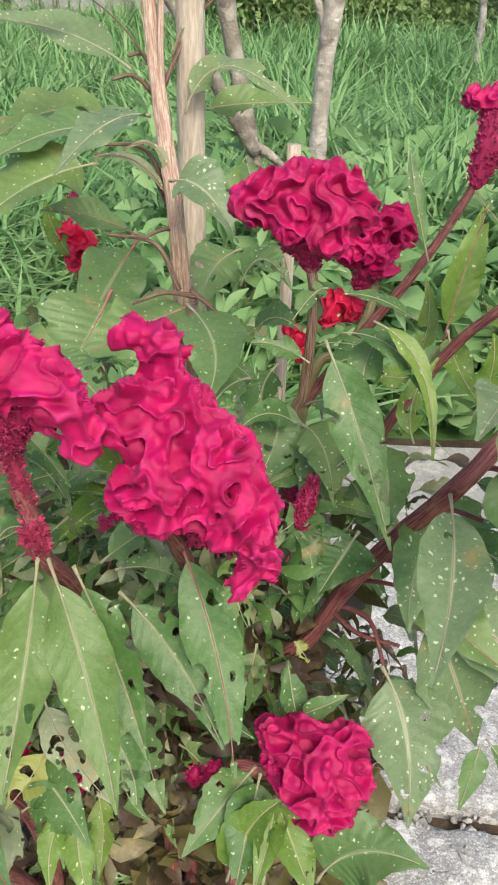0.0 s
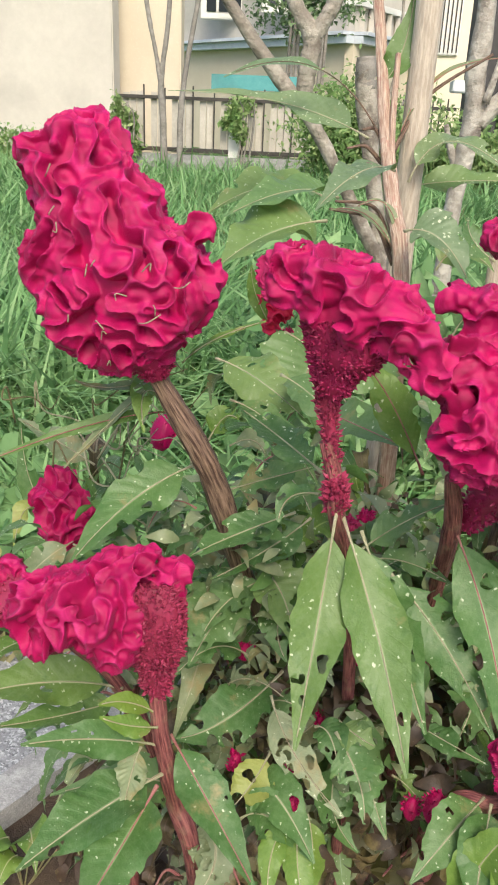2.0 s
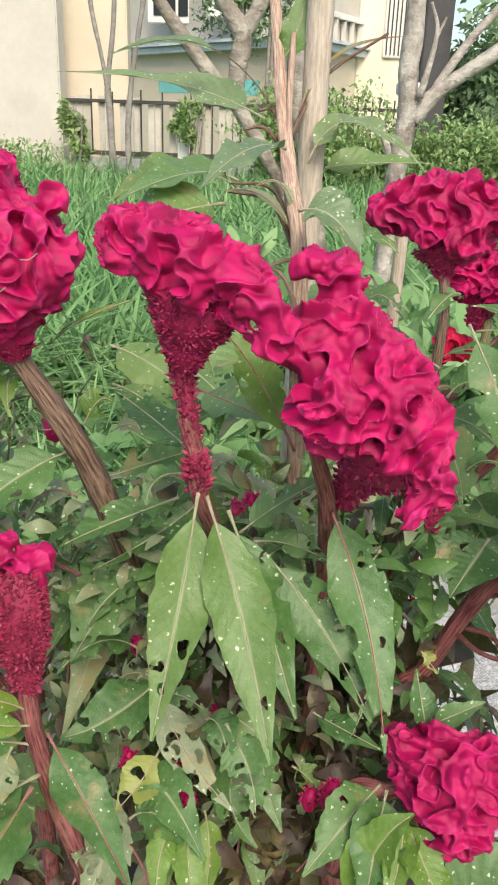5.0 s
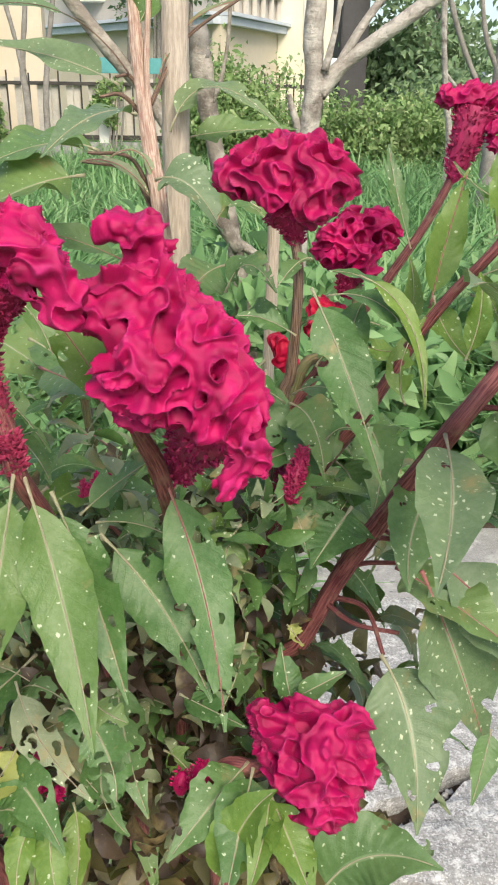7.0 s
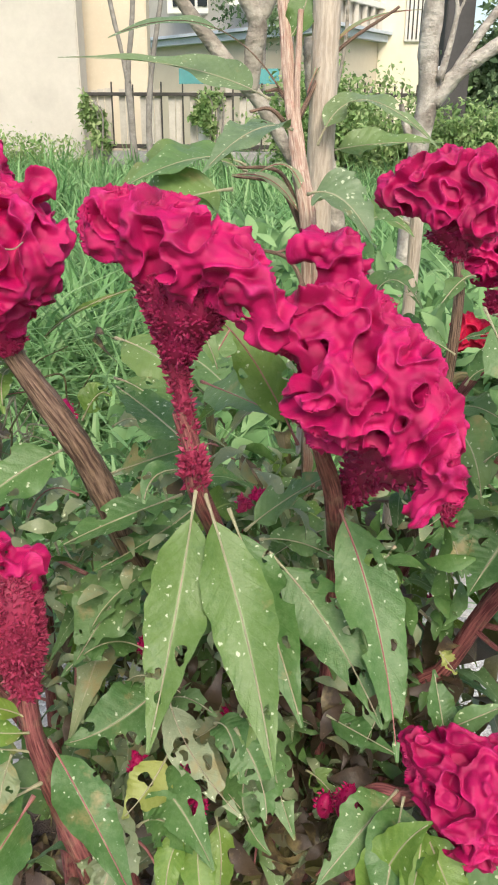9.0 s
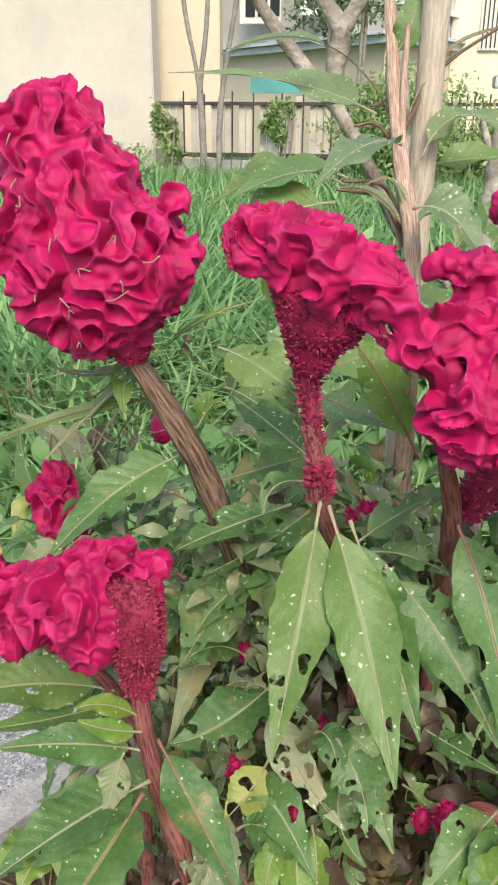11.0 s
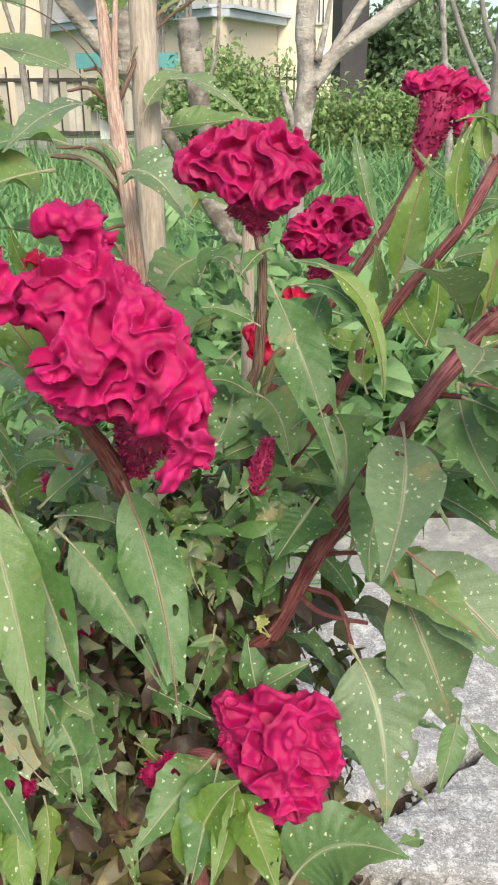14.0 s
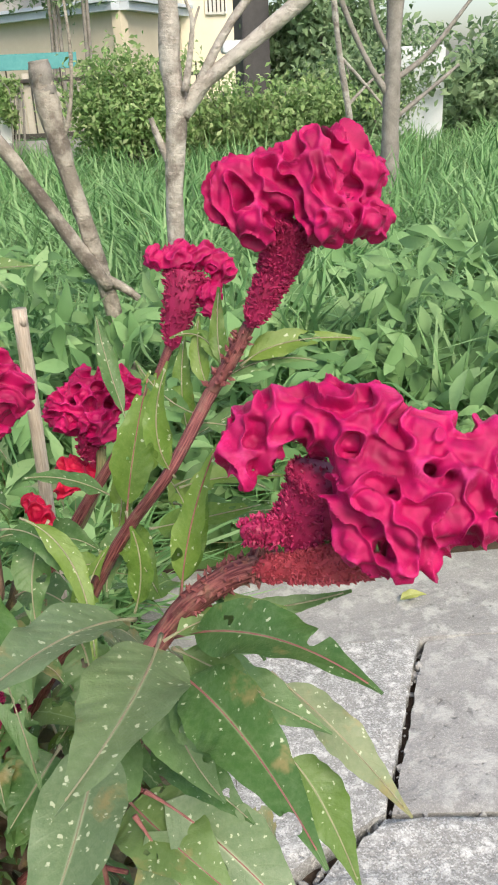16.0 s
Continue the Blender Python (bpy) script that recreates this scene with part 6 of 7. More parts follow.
leaf(spreading, (0.170, 0.416, 0.849), (0.214, 0.368, 0.880), (0.254, 0.316, 0.886), 0.030, LEAF, 162, holes=3, rib=RIB_RED)
leaf(spreading, (0.166, 0.429, 0.828), (0.205, 0.424, 0.802), (0.253, 0.408, 0.776), 0.038, LEAF_DEEP, 163, holes=2)
leaf(spreading, (0.223, 0.442, 0.796), (0.260, 0.422, 0.761), (0.299, 0.397, 0.714), 0.027, LEAF_DRY, 164, holes=1)
leaf(spreading, (0.228, 0.437, 0.738), (0.249, 0.421, 0.709), (0.269, 0.396, 0.657), 0.031, LEAF, 165, holes=1)
leaf(spreading, (0.194, 0.402, 0.872), (0.227, 0.408, 0.867), (0.263, 0.407, 0.873), 0.009, LEAF_DEEP, 166, holes=0)
leaf(spreading, (0.221, 0.518, 0.961), (0.250, 0.520, 0.973), (0.293, 0.516, 0.973), 0.015, LEAF_LIME, 167, holes=2)
leaf(spreading, (0.217, 0.529, 0.961), (0.225, 0.535, 0.976), (0.243, 0.537, 0.985), 0.010, LEAF_LIME, 168, holes=0)
leaf(spreading, (0.188, 0.541, 0.910), (0.186, 0.549, 0.938), (0.191, 0.559, 0.972), 0.014, LEAF_LIME, 169, holes=2)
leaf(spreading, (0.202, 0.533, 0.943), (0.198, 0.542, 0.962), (0.200, 0.552, 0.984), 0.010, LEAF_LIME, 170, holes=0)
leaf(spreading, (0.211, 0.528, 0.958), (0.210, 0.537, 0.977), (0.213, 0.548, 1.002), 0.009, LEAF_LIME, 171, holes=0)
leaf(spreading, (0.153, 0.557, 0.864), (0.161, 0.568, 0.901), (0.170, 0.579, 0.940), 0.021, LEAF_LIME, 172, holes=3)
leaf(spreading, (0.174, 0.449, 0.850), (0.184, 0.452, 0.895), (0.196, 0.462, 0.930), 0.017, LEAF_LIME, 173, holes=1)
leaf(spreading, (0.144, 0.526, 0.867), (0.150, 0.506, 0.847), (0.162, 0.476, 0.833), 0.020, LEAF_LIME, 174, holes=1)
leaf(spreading, (0.176, 0.529, 0.880), (0.205, 0.520, 0.890), (0.235, 0.503, 0.884), 0.018, LEAF_DEEP, 175, holes=2)
leaf(spreading, (0.172, 0.534, 0.866), (0.207, 0.519, 0.864), (0.242, 0.507, 0.869), 0.022, LEAF, 176, holes=2)
leaf(spreading, (0.186, 0.540, 0.906), (0.212, 0.543, 0.918), (0.242, 0.546, 0.930), 0.011, LEAF_DEEP, 177, holes=0)
leaf(spreading, (0.067, 0.513, 0.869), (0.101, 0.487, 0.869), (0.125, 0.459, 0.837), 0.017, LEAF, 178, holes=3)
leaf(spreading, (0.132, 0.576, 0.852), (0.103, 0.575, 0.869), (0.074, 0.570, 0.875), 0.016, LEAF, 179, holes=1)
leaf(spreading, (0.146, 0.622, 0.883), (0.134, 0.644, 0.929), (0.129, 0.659, 0.960), 0.013, LEAF, 180, holes=0)
leaf(spreading, (0.065, 0.579, 0.772), (0.061, 0.527, 0.753), (0.046, 0.493, 0.726), 0.047, LEAF_DEEP, 181, holes=5)
leaf(spreading, (0.124, 0.474, 0.677), (0.153, 0.437, 0.674), (0.196, 0.401, 0.654), 0.055, LEAF_DEEP, 182, holes=3, rib=RIB_RED)
leaf(spreading, (0.211, 0.527, 0.955), (0.201, 0.541, 0.973), (0.181, 0.549, 0.972), 0.008, LEAF_LIME, 183, holes=2)
leaf(spreading, (0.194, 0.527, 0.929), (0.174, 0.544, 0.937), (0.158, 0.565, 0.954), 0.011, LEAF, 184, holes=2)
leaf(spreading, (0.207, 0.524, 0.949), (0.236, 0.522, 0.962), (0.266, 0.514, 0.962), 0.010, LEAF_DEEP, 185, holes=2)
leaf(spreading, (0.192, 0.526, 0.924), (0.220, 0.512, 0.923), (0.241, 0.494, 0.914), 0.014, LEAF_DEEP, 186, holes=2)
leaf(spreading, (0.170, 0.542, 0.883), (0.182, 0.523, 0.867), (0.186, 0.491, 0.848), 0.014, LEAF_LIME, 187, holes=2)
leaf(spreading, (0.148, 0.541, 0.852), (0.132, 0.525, 0.837), (0.127, 0.505, 0.817), 0.016, LEAF_DEEP, 188, holes=2)
leaf(spreading, (0.130, 0.541, 0.823), (0.105, 0.534, 0.826), (0.081, 0.531, 0.840), 0.015, LEAF_LIME, 189, holes=2)
leaf(spreading, (0.132, 0.554, 0.828), (0.139, 0.566, 0.857), (0.136, 0.580, 0.885), 0.014, LEAF_LIME, 190, holes=2)
leaf(spreading, (0.167, 0.428, 0.851), (0.190, 0.431, 0.861), (0.210, 0.424, 0.852), 0.012, LEAF_DEEP, 191, holes=2)
leaf(spreading, (0.168, 0.422, 0.837), (0.192, 0.414, 0.825), (0.216, 0.413, 0.805), 0.022, LEAF, 192, holes=2)
leaf(spreading, (0.163, 0.420, 0.831), (0.168, 0.395, 0.802), (0.189, 0.377, 0.768), 0.033, LEAF_DEEP, 193, holes=2)
leaf(spreading, (0.147, 0.458, 0.767), (0.119, 0.417, 0.745), (0.111, 0.383, 0.716), 0.040, LEAF_DEEP, 194, holes=2)
leaf(spreading, (0.177, 0.420, 0.859), (0.203, 0.414, 0.853), (0.216, 0.405, 0.836), 0.018, LEAF, 195, holes=2)
leaf(spreading, (0.146, 0.431, 0.805), (0.173, 0.425, 0.792), (0.191, 0.404, 0.771), 0.021, LEAF, 196, holes=4)
leaf(spreading, (0.130, 0.463, 0.750), (0.159, 0.454, 0.758), (0.194, 0.442, 0.758), 0.023, LEAF_DEEP, 197, holes=4)
leaf(spreading, (0.100, 0.529, 0.774), (0.110, 0.499, 0.755), (0.103, 0.473, 0.720), 0.037, LEAF_DEEP, 198, holes=4)
leaf(spreading, (0.079, 0.541, 0.751), (0.041, 0.520, 0.748), (0.015, 0.516, 0.737), 0.025, LEAF, 199, holes=4)
leaf(spreading, (0.083, 0.534, 0.735), (0.094, 0.518, 0.723), (0.080, 0.500, 0.705), 0.034, LEAF, 200, holes=4)
leaf(spreading, (0.029, 0.564, 0.799), (0.025, 0.529, 0.768), (0.007, 0.517, 0.738), 0.038, LEAF_DEEP, 201, holes=4)
leaf(spreading, (0.119, 0.475, 0.804), (0.117, 0.487, 0.831), (0.133, 0.498, 0.859), 0.017, LEAF_LIME, 202, holes=4)
hang("floret_neck", bristles([(0.1771, 0.4215, 0.8623, 0.0048), (0.1927, 0.4149, 0.8803, 0.0055), (0.2099, 0.4077, 0.8922, 0.0060), (0.2235, 0.4011, 0.9002, 0.0050)], 170, 0.0045, STEM_RED, 203, 1.0), spreading, "dry bracts along the upper stem")
hang("floret_neck", bristles([(0.2020, 0.5176, 0.9447, 0.0034), (0.2158, 0.5155, 0.9673, 0.0033), (0.2270, 0.5127, 0.9877, 0.0036)], 60, 0.0045, STEM_RED, 204, 1.0), spreading, "dry bracts along the upper stem")

spent = thing("cockscomb_plant", (-0.060, 0.700, -0.040), "tall spent cockscomb stem, pale and almost bare", "plant", "cockscombs in the bed")
hang("stem", tube([(-0.110, 0.885, 1.193, 0.0045), (-0.095, 0.842, 1.109, 0.0055), (-0.083, 0.789, 1.018, 0.0065), (-0.070, 0.738, 0.945, 0.0079), (-0.058, 0.694, 0.874, 0.0082), (-0.050, 0.700, 0.600, 0.0090), (-0.060, 0.700, 0.300, 0.0120), (-0.060, 0.700, -0.040, 0.0150)], STEM_PALE, ribs=6, rib=0.1, rough=0.04, sides=18, n=50), spent, "")
leaf(spent, (-0.075, 0.671, 0.979), (-0.104, 0.637, 0.979), (-0.138, 0.597, 0.951), 0.042, LEAF_GREY, 205, holes=5)
leaf(spent, (-0.061, 0.673, 0.929), (-0.032, 0.652, 0.927), (-0.005, 0.629, 0.893), 0.046, LEAF_GREY, 206, holes=4)
leaf(spent, (-0.055, 0.774, 0.963), (-0.015, 0.781, 1.002), (0.052, 0.747, 0.963), 0.039, LEAF_GREY, 207, holes=4)
leaf(spent, (-0.092, 0.780, 1.012), (-0.155, 0.765, 1.062), (-0.229, 0.700, 1.048), 0.016, LEAF_GREY, 208, holes=2, rib=STEM_BROWN, stalk=0.45)
leaf(spent, (-0.098, 0.750, 1.002), (-0.185, 0.800, 1.030), (-0.290, 0.757, 1.036), 0.034, LEAF_GREY, 209, holes=3, full=0.5)
leaf(spent, (-0.088, 0.807, 1.050), (-0.071, 0.816, 1.083), (-0.064, 0.833, 1.137), 0.028, LEAF, 210, holes=0)
leaf(spent, (-0.132, 0.907, 0.929), (-0.200, 0.888, 0.943), (-0.269, 0.850, 0.911), 0.069, LEAF_DEEP, 211, holes=3)
leaf(spent, (-0.045, 0.846, 0.954), (0.006, 0.841, 0.962), (0.069, 0.834, 0.964), 0.035, LEAF_DEEP, 212, holes=3)
leaf(spent, (-0.065, 0.706, 0.903), (-0.092, 0.707, 0.936), (-0.127, 0.696, 0.941), 0.008, LEAF_DRY, 213, holes=0, rib=RIB_RED)
leaf(spent, (-0.066, 0.791, 1.008), (-0.031, 0.814, 1.060), (0.035, 0.814, 1.078), 0.008, LEAF_DRY, 214, holes=0, rib=RIB_RED)
leaf(spent, (0.029, 0.720, 0.900), (0.007, 0.726, 0.918), (0.001, 0.734, 0.937), 0.031, LEAF_DEEP, 215, holes=2)
leaf(spent, (-0.060, 0.706, 0.903), (-0.077, 0.717, 0.946), (-0.107, 0.708, 0.941), 0.007, LEAF_DRY, 216, holes=0, rib=RIB_RED)
hang("floret_neck", bristles([(-0.0929, 0.4383, 0.7526, 0.0017), (-0.0931, 0.4397, 0.7561, 0.0034), (-0.0923, 0.4412, 0.7596, 0.0031), (-0.0914, 0.4422, 0.7622, 0.0010)], 45, 0.0036, FLORET, 217, 1.0), centre, "young flower spike")
hang("floret_neck", bristles([(-0.0829, 0.4413, 0.7588, 0.0015), (-0.0831, 0.4425, 0.7619, 0.0031), (-0.0824, 0.4438, 0.7650, 0.0028), (-0.0816, 0.4448, 0.7673, 0.0009)], 45, 0.0036, PETAL, 218, 1.0), centre, "young flower spike")
hang("floret_neck", bristles([(-0.1269, 0.3727, 0.5777, 0.0028), (-0.1275, 0.3749, 0.5834, 0.0055), (-0.1265, 0.3773, 0.5891, 0.0050), (-0.1254, 0.3792, 0.5933, 0.0017)], 45, 0.0036, FLORET, 219, 1.0), low, "young flower spike")
hang("floret_neck", bristles([(-0.1247, 0.3683, 0.5660, 0.0018), (-0.1252, 0.3697, 0.5696, 0.0036), (-0.1245, 0.3713, 0.5733, 0.0032), (-0.1238, 0.3725, 0.5760, 0.0011)], 45, 0.0036, PETAL_SHADED, 220, 1.0), low, "young flower spike")
hang("floret_neck", bristles([(-0.1630, 0.4428, 0.6300, 0.0024), (-0.1635, 0.4446, 0.6348, 0.0047), (-0.1627, 0.4467, 0.6397, 0.0043), (-0.1617, 0.4483, 0.6433, 0.0014)], 45, 0.0036, PETAL_SHADED, 221, 1.0), stout, "young flower spike")
hang("floret_neck", bristles([(-0.1643, 0.4250, 0.5862, 0.0015), (-0.1647, 0.4262, 0.5893, 0.0030), (-0.1641, 0.4275, 0.5924, 0.0027), (-0.1635, 0.4285, 0.5947, 0.0009)], 45, 0.0036, PETAL_SHADED, 222, 1.0), stout, "young flower spike")
hang("floret_neck", bristles([(-0.1627, 0.3927, 0.5682, 0.0024), (-0.1630, 0.3947, 0.5731, 0.0048), (-0.1619, 0.3967, 0.5781, 0.0044), (-0.1606, 0.3983, 0.5818, 0.0015)], 45, 0.0036, PETAL_SHADED, 223, 1.0), centre, "young flower spike")
hang("floret_neck", bristles([(-0.1189, 0.3843, 0.5421, 0.0022), (-0.1192, 0.3861, 0.5466, 0.0044), (-0.1181, 0.3880, 0.5512, 0.0040), (-0.1170, 0.3894, 0.5545, 0.0013)], 45, 0.0036, PETAL, 224, 1.0), centre, "young flower spike")
hang("floret_neck", bristles([(-0.0178, 0.3748, 0.5596, 0.0039), (-0.0183, 0.3780, 0.5676, 0.0078), (-0.0164, 0.3813, 0.5756, 0.0070), (-0.0144, 0.3838, 0.5814, 0.0023)], 45, 0.0036, PETAL_SHADED, 225, 1.0), ground, "young flower spike")
hang("floret_neck", bristles([(-0.2582, 0.5817, 0.7396, 0.0055), (-0.2595, 0.5860, 0.7509, 0.0110), (-0.2576, 0.5909, 0.7623, 0.0099), (-0.2553, 0.5945, 0.7706, 0.0033)], 45, 0.0036, PETAL, 226, 1.0), stout, "young flower spike")
hang("floret_neck", bristles([(-0.0788, 0.4356, 0.6356, 0.0021), (-0.0793, 0.4373, 0.6398, 0.0042), (-0.0786, 0.4391, 0.6442, 0.0038), (-0.0777, 0.4405, 0.6473, 0.0013)], 45, 0.0036, PETAL_SHADED, 227, 1.0), low, "young flower spike")
hang("floret_neck", bristles([(-0.0314, 0.3859, 0.5486, 0.0028), (-0.0321, 0.3881, 0.5543, 0.0056), (-0.0311, 0.3906, 0.5602, 0.0051), (-0.0299, 0.3925, 0.5644, 0.0017)], 45, 0.0036, PETAL_SHADED, 228, 1.0), low, "young flower spike")
hang("floret_neck", bristles([(-0.1016, 0.4263, 0.5906, 0.0017), (-0.1018, 0.4277, 0.5940, 0.0033), (-0.1010, 0.4291, 0.5974, 0.0030), (-0.1002, 0.4302, 0.5999, 0.0010)], 45, 0.0036, PETAL_SHADED, 229, 1.0), centre, "young flower spike")
hang("floret_neck", bristles([(-0.1901, 0.9002, 0.8389, 0.0031), (-0.1902, 0.9039, 0.8448, 0.0063), (-0.1885, 0.9075, 0.8506, 0.0056), (-0.1866, 0.9102, 0.8549, 0.0019)], 45, 0.0036, PETAL_SHADED, 230, 1.0), scarlet, "young flower spike")
hang("floret_neck", bristles([(-0.1666, 0.8094, 0.7884, 0.0021), (-0.1667, 0.8118, 0.7922, 0.0041), (-0.1655, 0.8143, 0.7961, 0.0037), (-0.1643, 0.8160, 0.7989, 0.0012)], 45, 0.0036, PETAL_SHADED, 231, 1.0), scarlet, "young flower spike")
hang("floret_neck", bristles([(0.0569, 0.5681, 0.6022, 0.0018), (0.0573, 0.5698, 0.6059, 0.0037), (0.0587, 0.5713, 0.6095, 0.0033), (0.0601, 0.5724, 0.6121, 0.0011)], 45, 0.0036, PETAL_SHADED, 232, 1.0), middle, "young flower spike")
hang("leaf_stalk", tube([(-0.067, 0.721, 0.904, 0.0026), (-0.087, 0.727, 0.942, 0.0019), (-0.124, 0.720, 0.947, 0.0013)], STEM_BROWN, "leaf_stalk", 7, 18), spent, "bare curved leaf stalk")
hang("leaf_stalk", tube([(-0.065, 0.716, 0.892, 0.0026), (-0.088, 0.723, 0.931, 0.0019), (-0.129, 0.717, 0.940, 0.0013)], STEM_BROWN, "leaf_stalk", 7, 18), spent, "bare curved leaf stalk")
hang("leaf_stalk", tube([(-0.056, 0.670, 0.837, 0.0026), (-0.076, 0.677, 0.875, 0.0019), (-0.116, 0.671, 0.885, 0.0013)], STEM_BROWN, "leaf_stalk", 7, 18), spent, "bare curved leaf stalk")
hang("leaf_stalk", tube([(-0.053, 0.696, 0.871, 0.0026), (-0.066, 0.691, 0.884, 0.0019), (-0.086, 0.679, 0.880, 0.0013)], STEM_BROWN, "leaf_stalk", 7, 18), spent, "bare curved leaf stalk")
hang("leaf_stalk", tube([(-0.041, 0.668, 0.832, 0.0026), (-0.068, 0.660, 0.838, 0.0019), (-0.095, 0.648, 0.832, 0.0013)], STEM_BROWN, "leaf_stalk", 7, 18), spent, "bare curved leaf stalk")
hang("leaf_stalk", tube([(-0.082, 0.776, 0.979, 0.0026), (-0.099, 0.772, 0.994, 0.0019), (-0.117, 0.761, 0.992, 0.0013)], STEM_BROWN, "leaf_stalk", 7, 18), spent, "bare curved leaf stalk")
hang("leaf_stalk", tube([(-0.083, 0.784, 0.998, 0.0026), (-0.092, 0.784, 1.010, 0.0019), (-0.104, 0.778, 1.009, 0.0013)], STEM_BROWN, "leaf_stalk", 7, 18), spent, "bare curved leaf stalk")
hang("leaf_stalk", tube([(-0.075, 0.788, 0.983, 0.0026), (-0.044, 0.811, 1.040, 0.0019), (0.015, 0.816, 1.081, 0.0013)], STEM_BROWN, "leaf_stalk", 7, 18), spent, "bare curved leaf stalk")
hang("leaf_stalk", tube([(-0.046, 0.670, 0.837, 0.0026), (-0.021, 0.651, 0.821, 0.0019), (-0.015, 0.640, 0.794, 0.0013)], STEM_BROWN, "leaf_stalk", 7, 18), spent, "bare curved leaf stalk")
hang("side_stalk", tube([(-0.075, 0.814, 1.078, 0.0027), (-0.075, 0.770, 0.998, 0.0032), (-0.065, 0.728, 0.930, 0.0037), (-0.053, 0.686, 0.866, 0.0036), (-0.045, 0.700, 0.600, 0.0040)], STEM_PALE, ribs=4, rib=0.1), spent, "")
hang("leaf_stalk", tube([(0.079, 0.484, 0.667, 0.0024), (0.099, 0.469, 0.684, 0.0019), (0.125, 0.446, 0.698, 0.0016)], STEM_RED, "leaf_stalk", 7, 18), spreading, "curved red leaf stalk")
hang("leaf_stalk", tube([(0.095, 0.473, 0.706, 0.0024), (0.110, 0.460, 0.716, 0.0019), (0.129, 0.444, 0.705, 0.0016)], STEM_RED, "leaf_stalk", 7, 18), spreading, "curved red leaf stalk")
hang("leaf_stalk", tube([(0.079, 0.485, 0.645, 0.0024), (0.102, 0.464, 0.648, 0.0019), (0.111, 0.434, 0.630, 0.0016)], STEM_RED, "leaf_stalk", 7, 18), spreading, "curved red leaf stalk")
hang("leaf_stalk", tube([(0.074, 0.484, 0.641, 0.0024), (0.093, 0.460, 0.638, 0.0019), (0.123, 0.444, 0.641, 0.0016)], STEM_RED, "leaf_stalk", 7, 18), spreading, "curved red leaf stalk")
hang("leaf_stalk", tube([(0.089, 0.476, 0.700, 0.0024), (0.115, 0.466, 0.706, 0.0019), (0.143, 0.452, 0.700, 0.0016)], STEM_RED, "leaf_stalk", 7, 18), spreading, "curved red leaf stalk")
hang("leaf_stalk", tube([(0.121, 0.440, 0.771, 0.0024), (0.141, 0.440, 0.774, 0.0019), (0.162, 0.432, 0.771, 0.0016)], STEM_RED, "leaf_stalk", 7, 18), spreading, "curved red leaf stalk")
hang("leaf_stalk", tube([(0.143, 0.417, 0.823, 0.0024), (0.154, 0.413, 0.826, 0.0019), (0.163, 0.398, 0.830, 0.0016)], STEM_RED, "leaf_stalk", 7, 18), spreading, "curved red leaf stalk")
leaf(middle, (-0.003, 0.708, 0.827), (0.017, 0.707, 0.853), (0.043, 0.686, 0.832), 0.038, LEAF_DEEP, 233, holes=6)
leaf(middle, (0.007, 0.662, 0.797), (0.026, 0.650, 0.821), (0.050, 0.635, 0.815), 0.029, LEAF, 234, holes=4)
leaf(middle, (-0.038, 0.671, 0.814), (-0.008, 0.645, 0.807), (0.016, 0.638, 0.819), 0.029, LEAF_DEEP, 235, holes=4)
leaf(middle, (0.007, 0.612, 0.782), (-0.017, 0.590, 0.779), (-0.032, 0.560, 0.759), 0.039, LEAF_DEEP, 236, holes=6)
leaf(middle, (0.031, 0.634, 0.785), (0.016, 0.604, 0.765), (0.030, 0.571, 0.738), 0.035, LEAF, 237, holes=6)
leaf(middle, (-0.015, 0.804, 0.874), (0.008, 0.802, 0.896), (0.041, 0.783, 0.880), 0.047, LEAF_DEEP, 238, holes=4)
leaf(middle, (-0.003, 0.768, 0.841), (-0.030, 0.742, 0.829), (-0.040, 0.708, 0.799), 0.049, LEAF_DEEP, 239, holes=5)
leaf(middle, (0.052, 0.584, 0.772), (0.077, 0.567, 0.784), (0.107, 0.548, 0.767), 0.031, LEAF_DEEP, 240, holes=5)
leaf(middle, (0.073, 0.612, 0.787), (0.090, 0.607, 0.804), (0.116, 0.593, 0.799), 0.028, LEAF, 241, holes=4)
hang("branch", tube([(0.035, 0.468, 0.703, 0.0016), (0.040, 0.471, 0.724, 0.0016), (0.044, 0.471, 0.737, 0.0016)], STEM_RED), spreading, "")
hang("floret_neck", bristles([(0.0439, 0.4691, 0.7316, 0.0035), (0.0461, 0.4752, 0.7458, 0.0058), (0.0505, 0.4806, 0.7590, 0.0039), (0.0541, 0.4850, 0.7697, 0.0016)], 420, 0.0032, FLORET, 242, 1.0), spreading, "young pink flower spike")

# ---- stakes, litter and small growth ----
def stake(at, label, rows, sides=14):
    s = thing("stake", at, label, "stake")
    hang("pole", tube(rows, BAMBOO, "pole", sides, 30, 0, 0, 0.02, 3), s)
    x, y, z, r = rows[-2] if len(rows) > 3 else rows[-1]
    hang("knot", tube([(x + 0.3 * r, y - 0.5 * r, z - 2.2 * r, 0.5 * r), (x + 0.4 * r, y - 0.7 * r, z - 1.6 * r, 0.62 * r), (x + 0.3 * r, y - 0.5 * r, z - 0.9 * r, 0.4 * r)], BAMBOO, "knot", 10, 12), s, "darker knot")
    return s


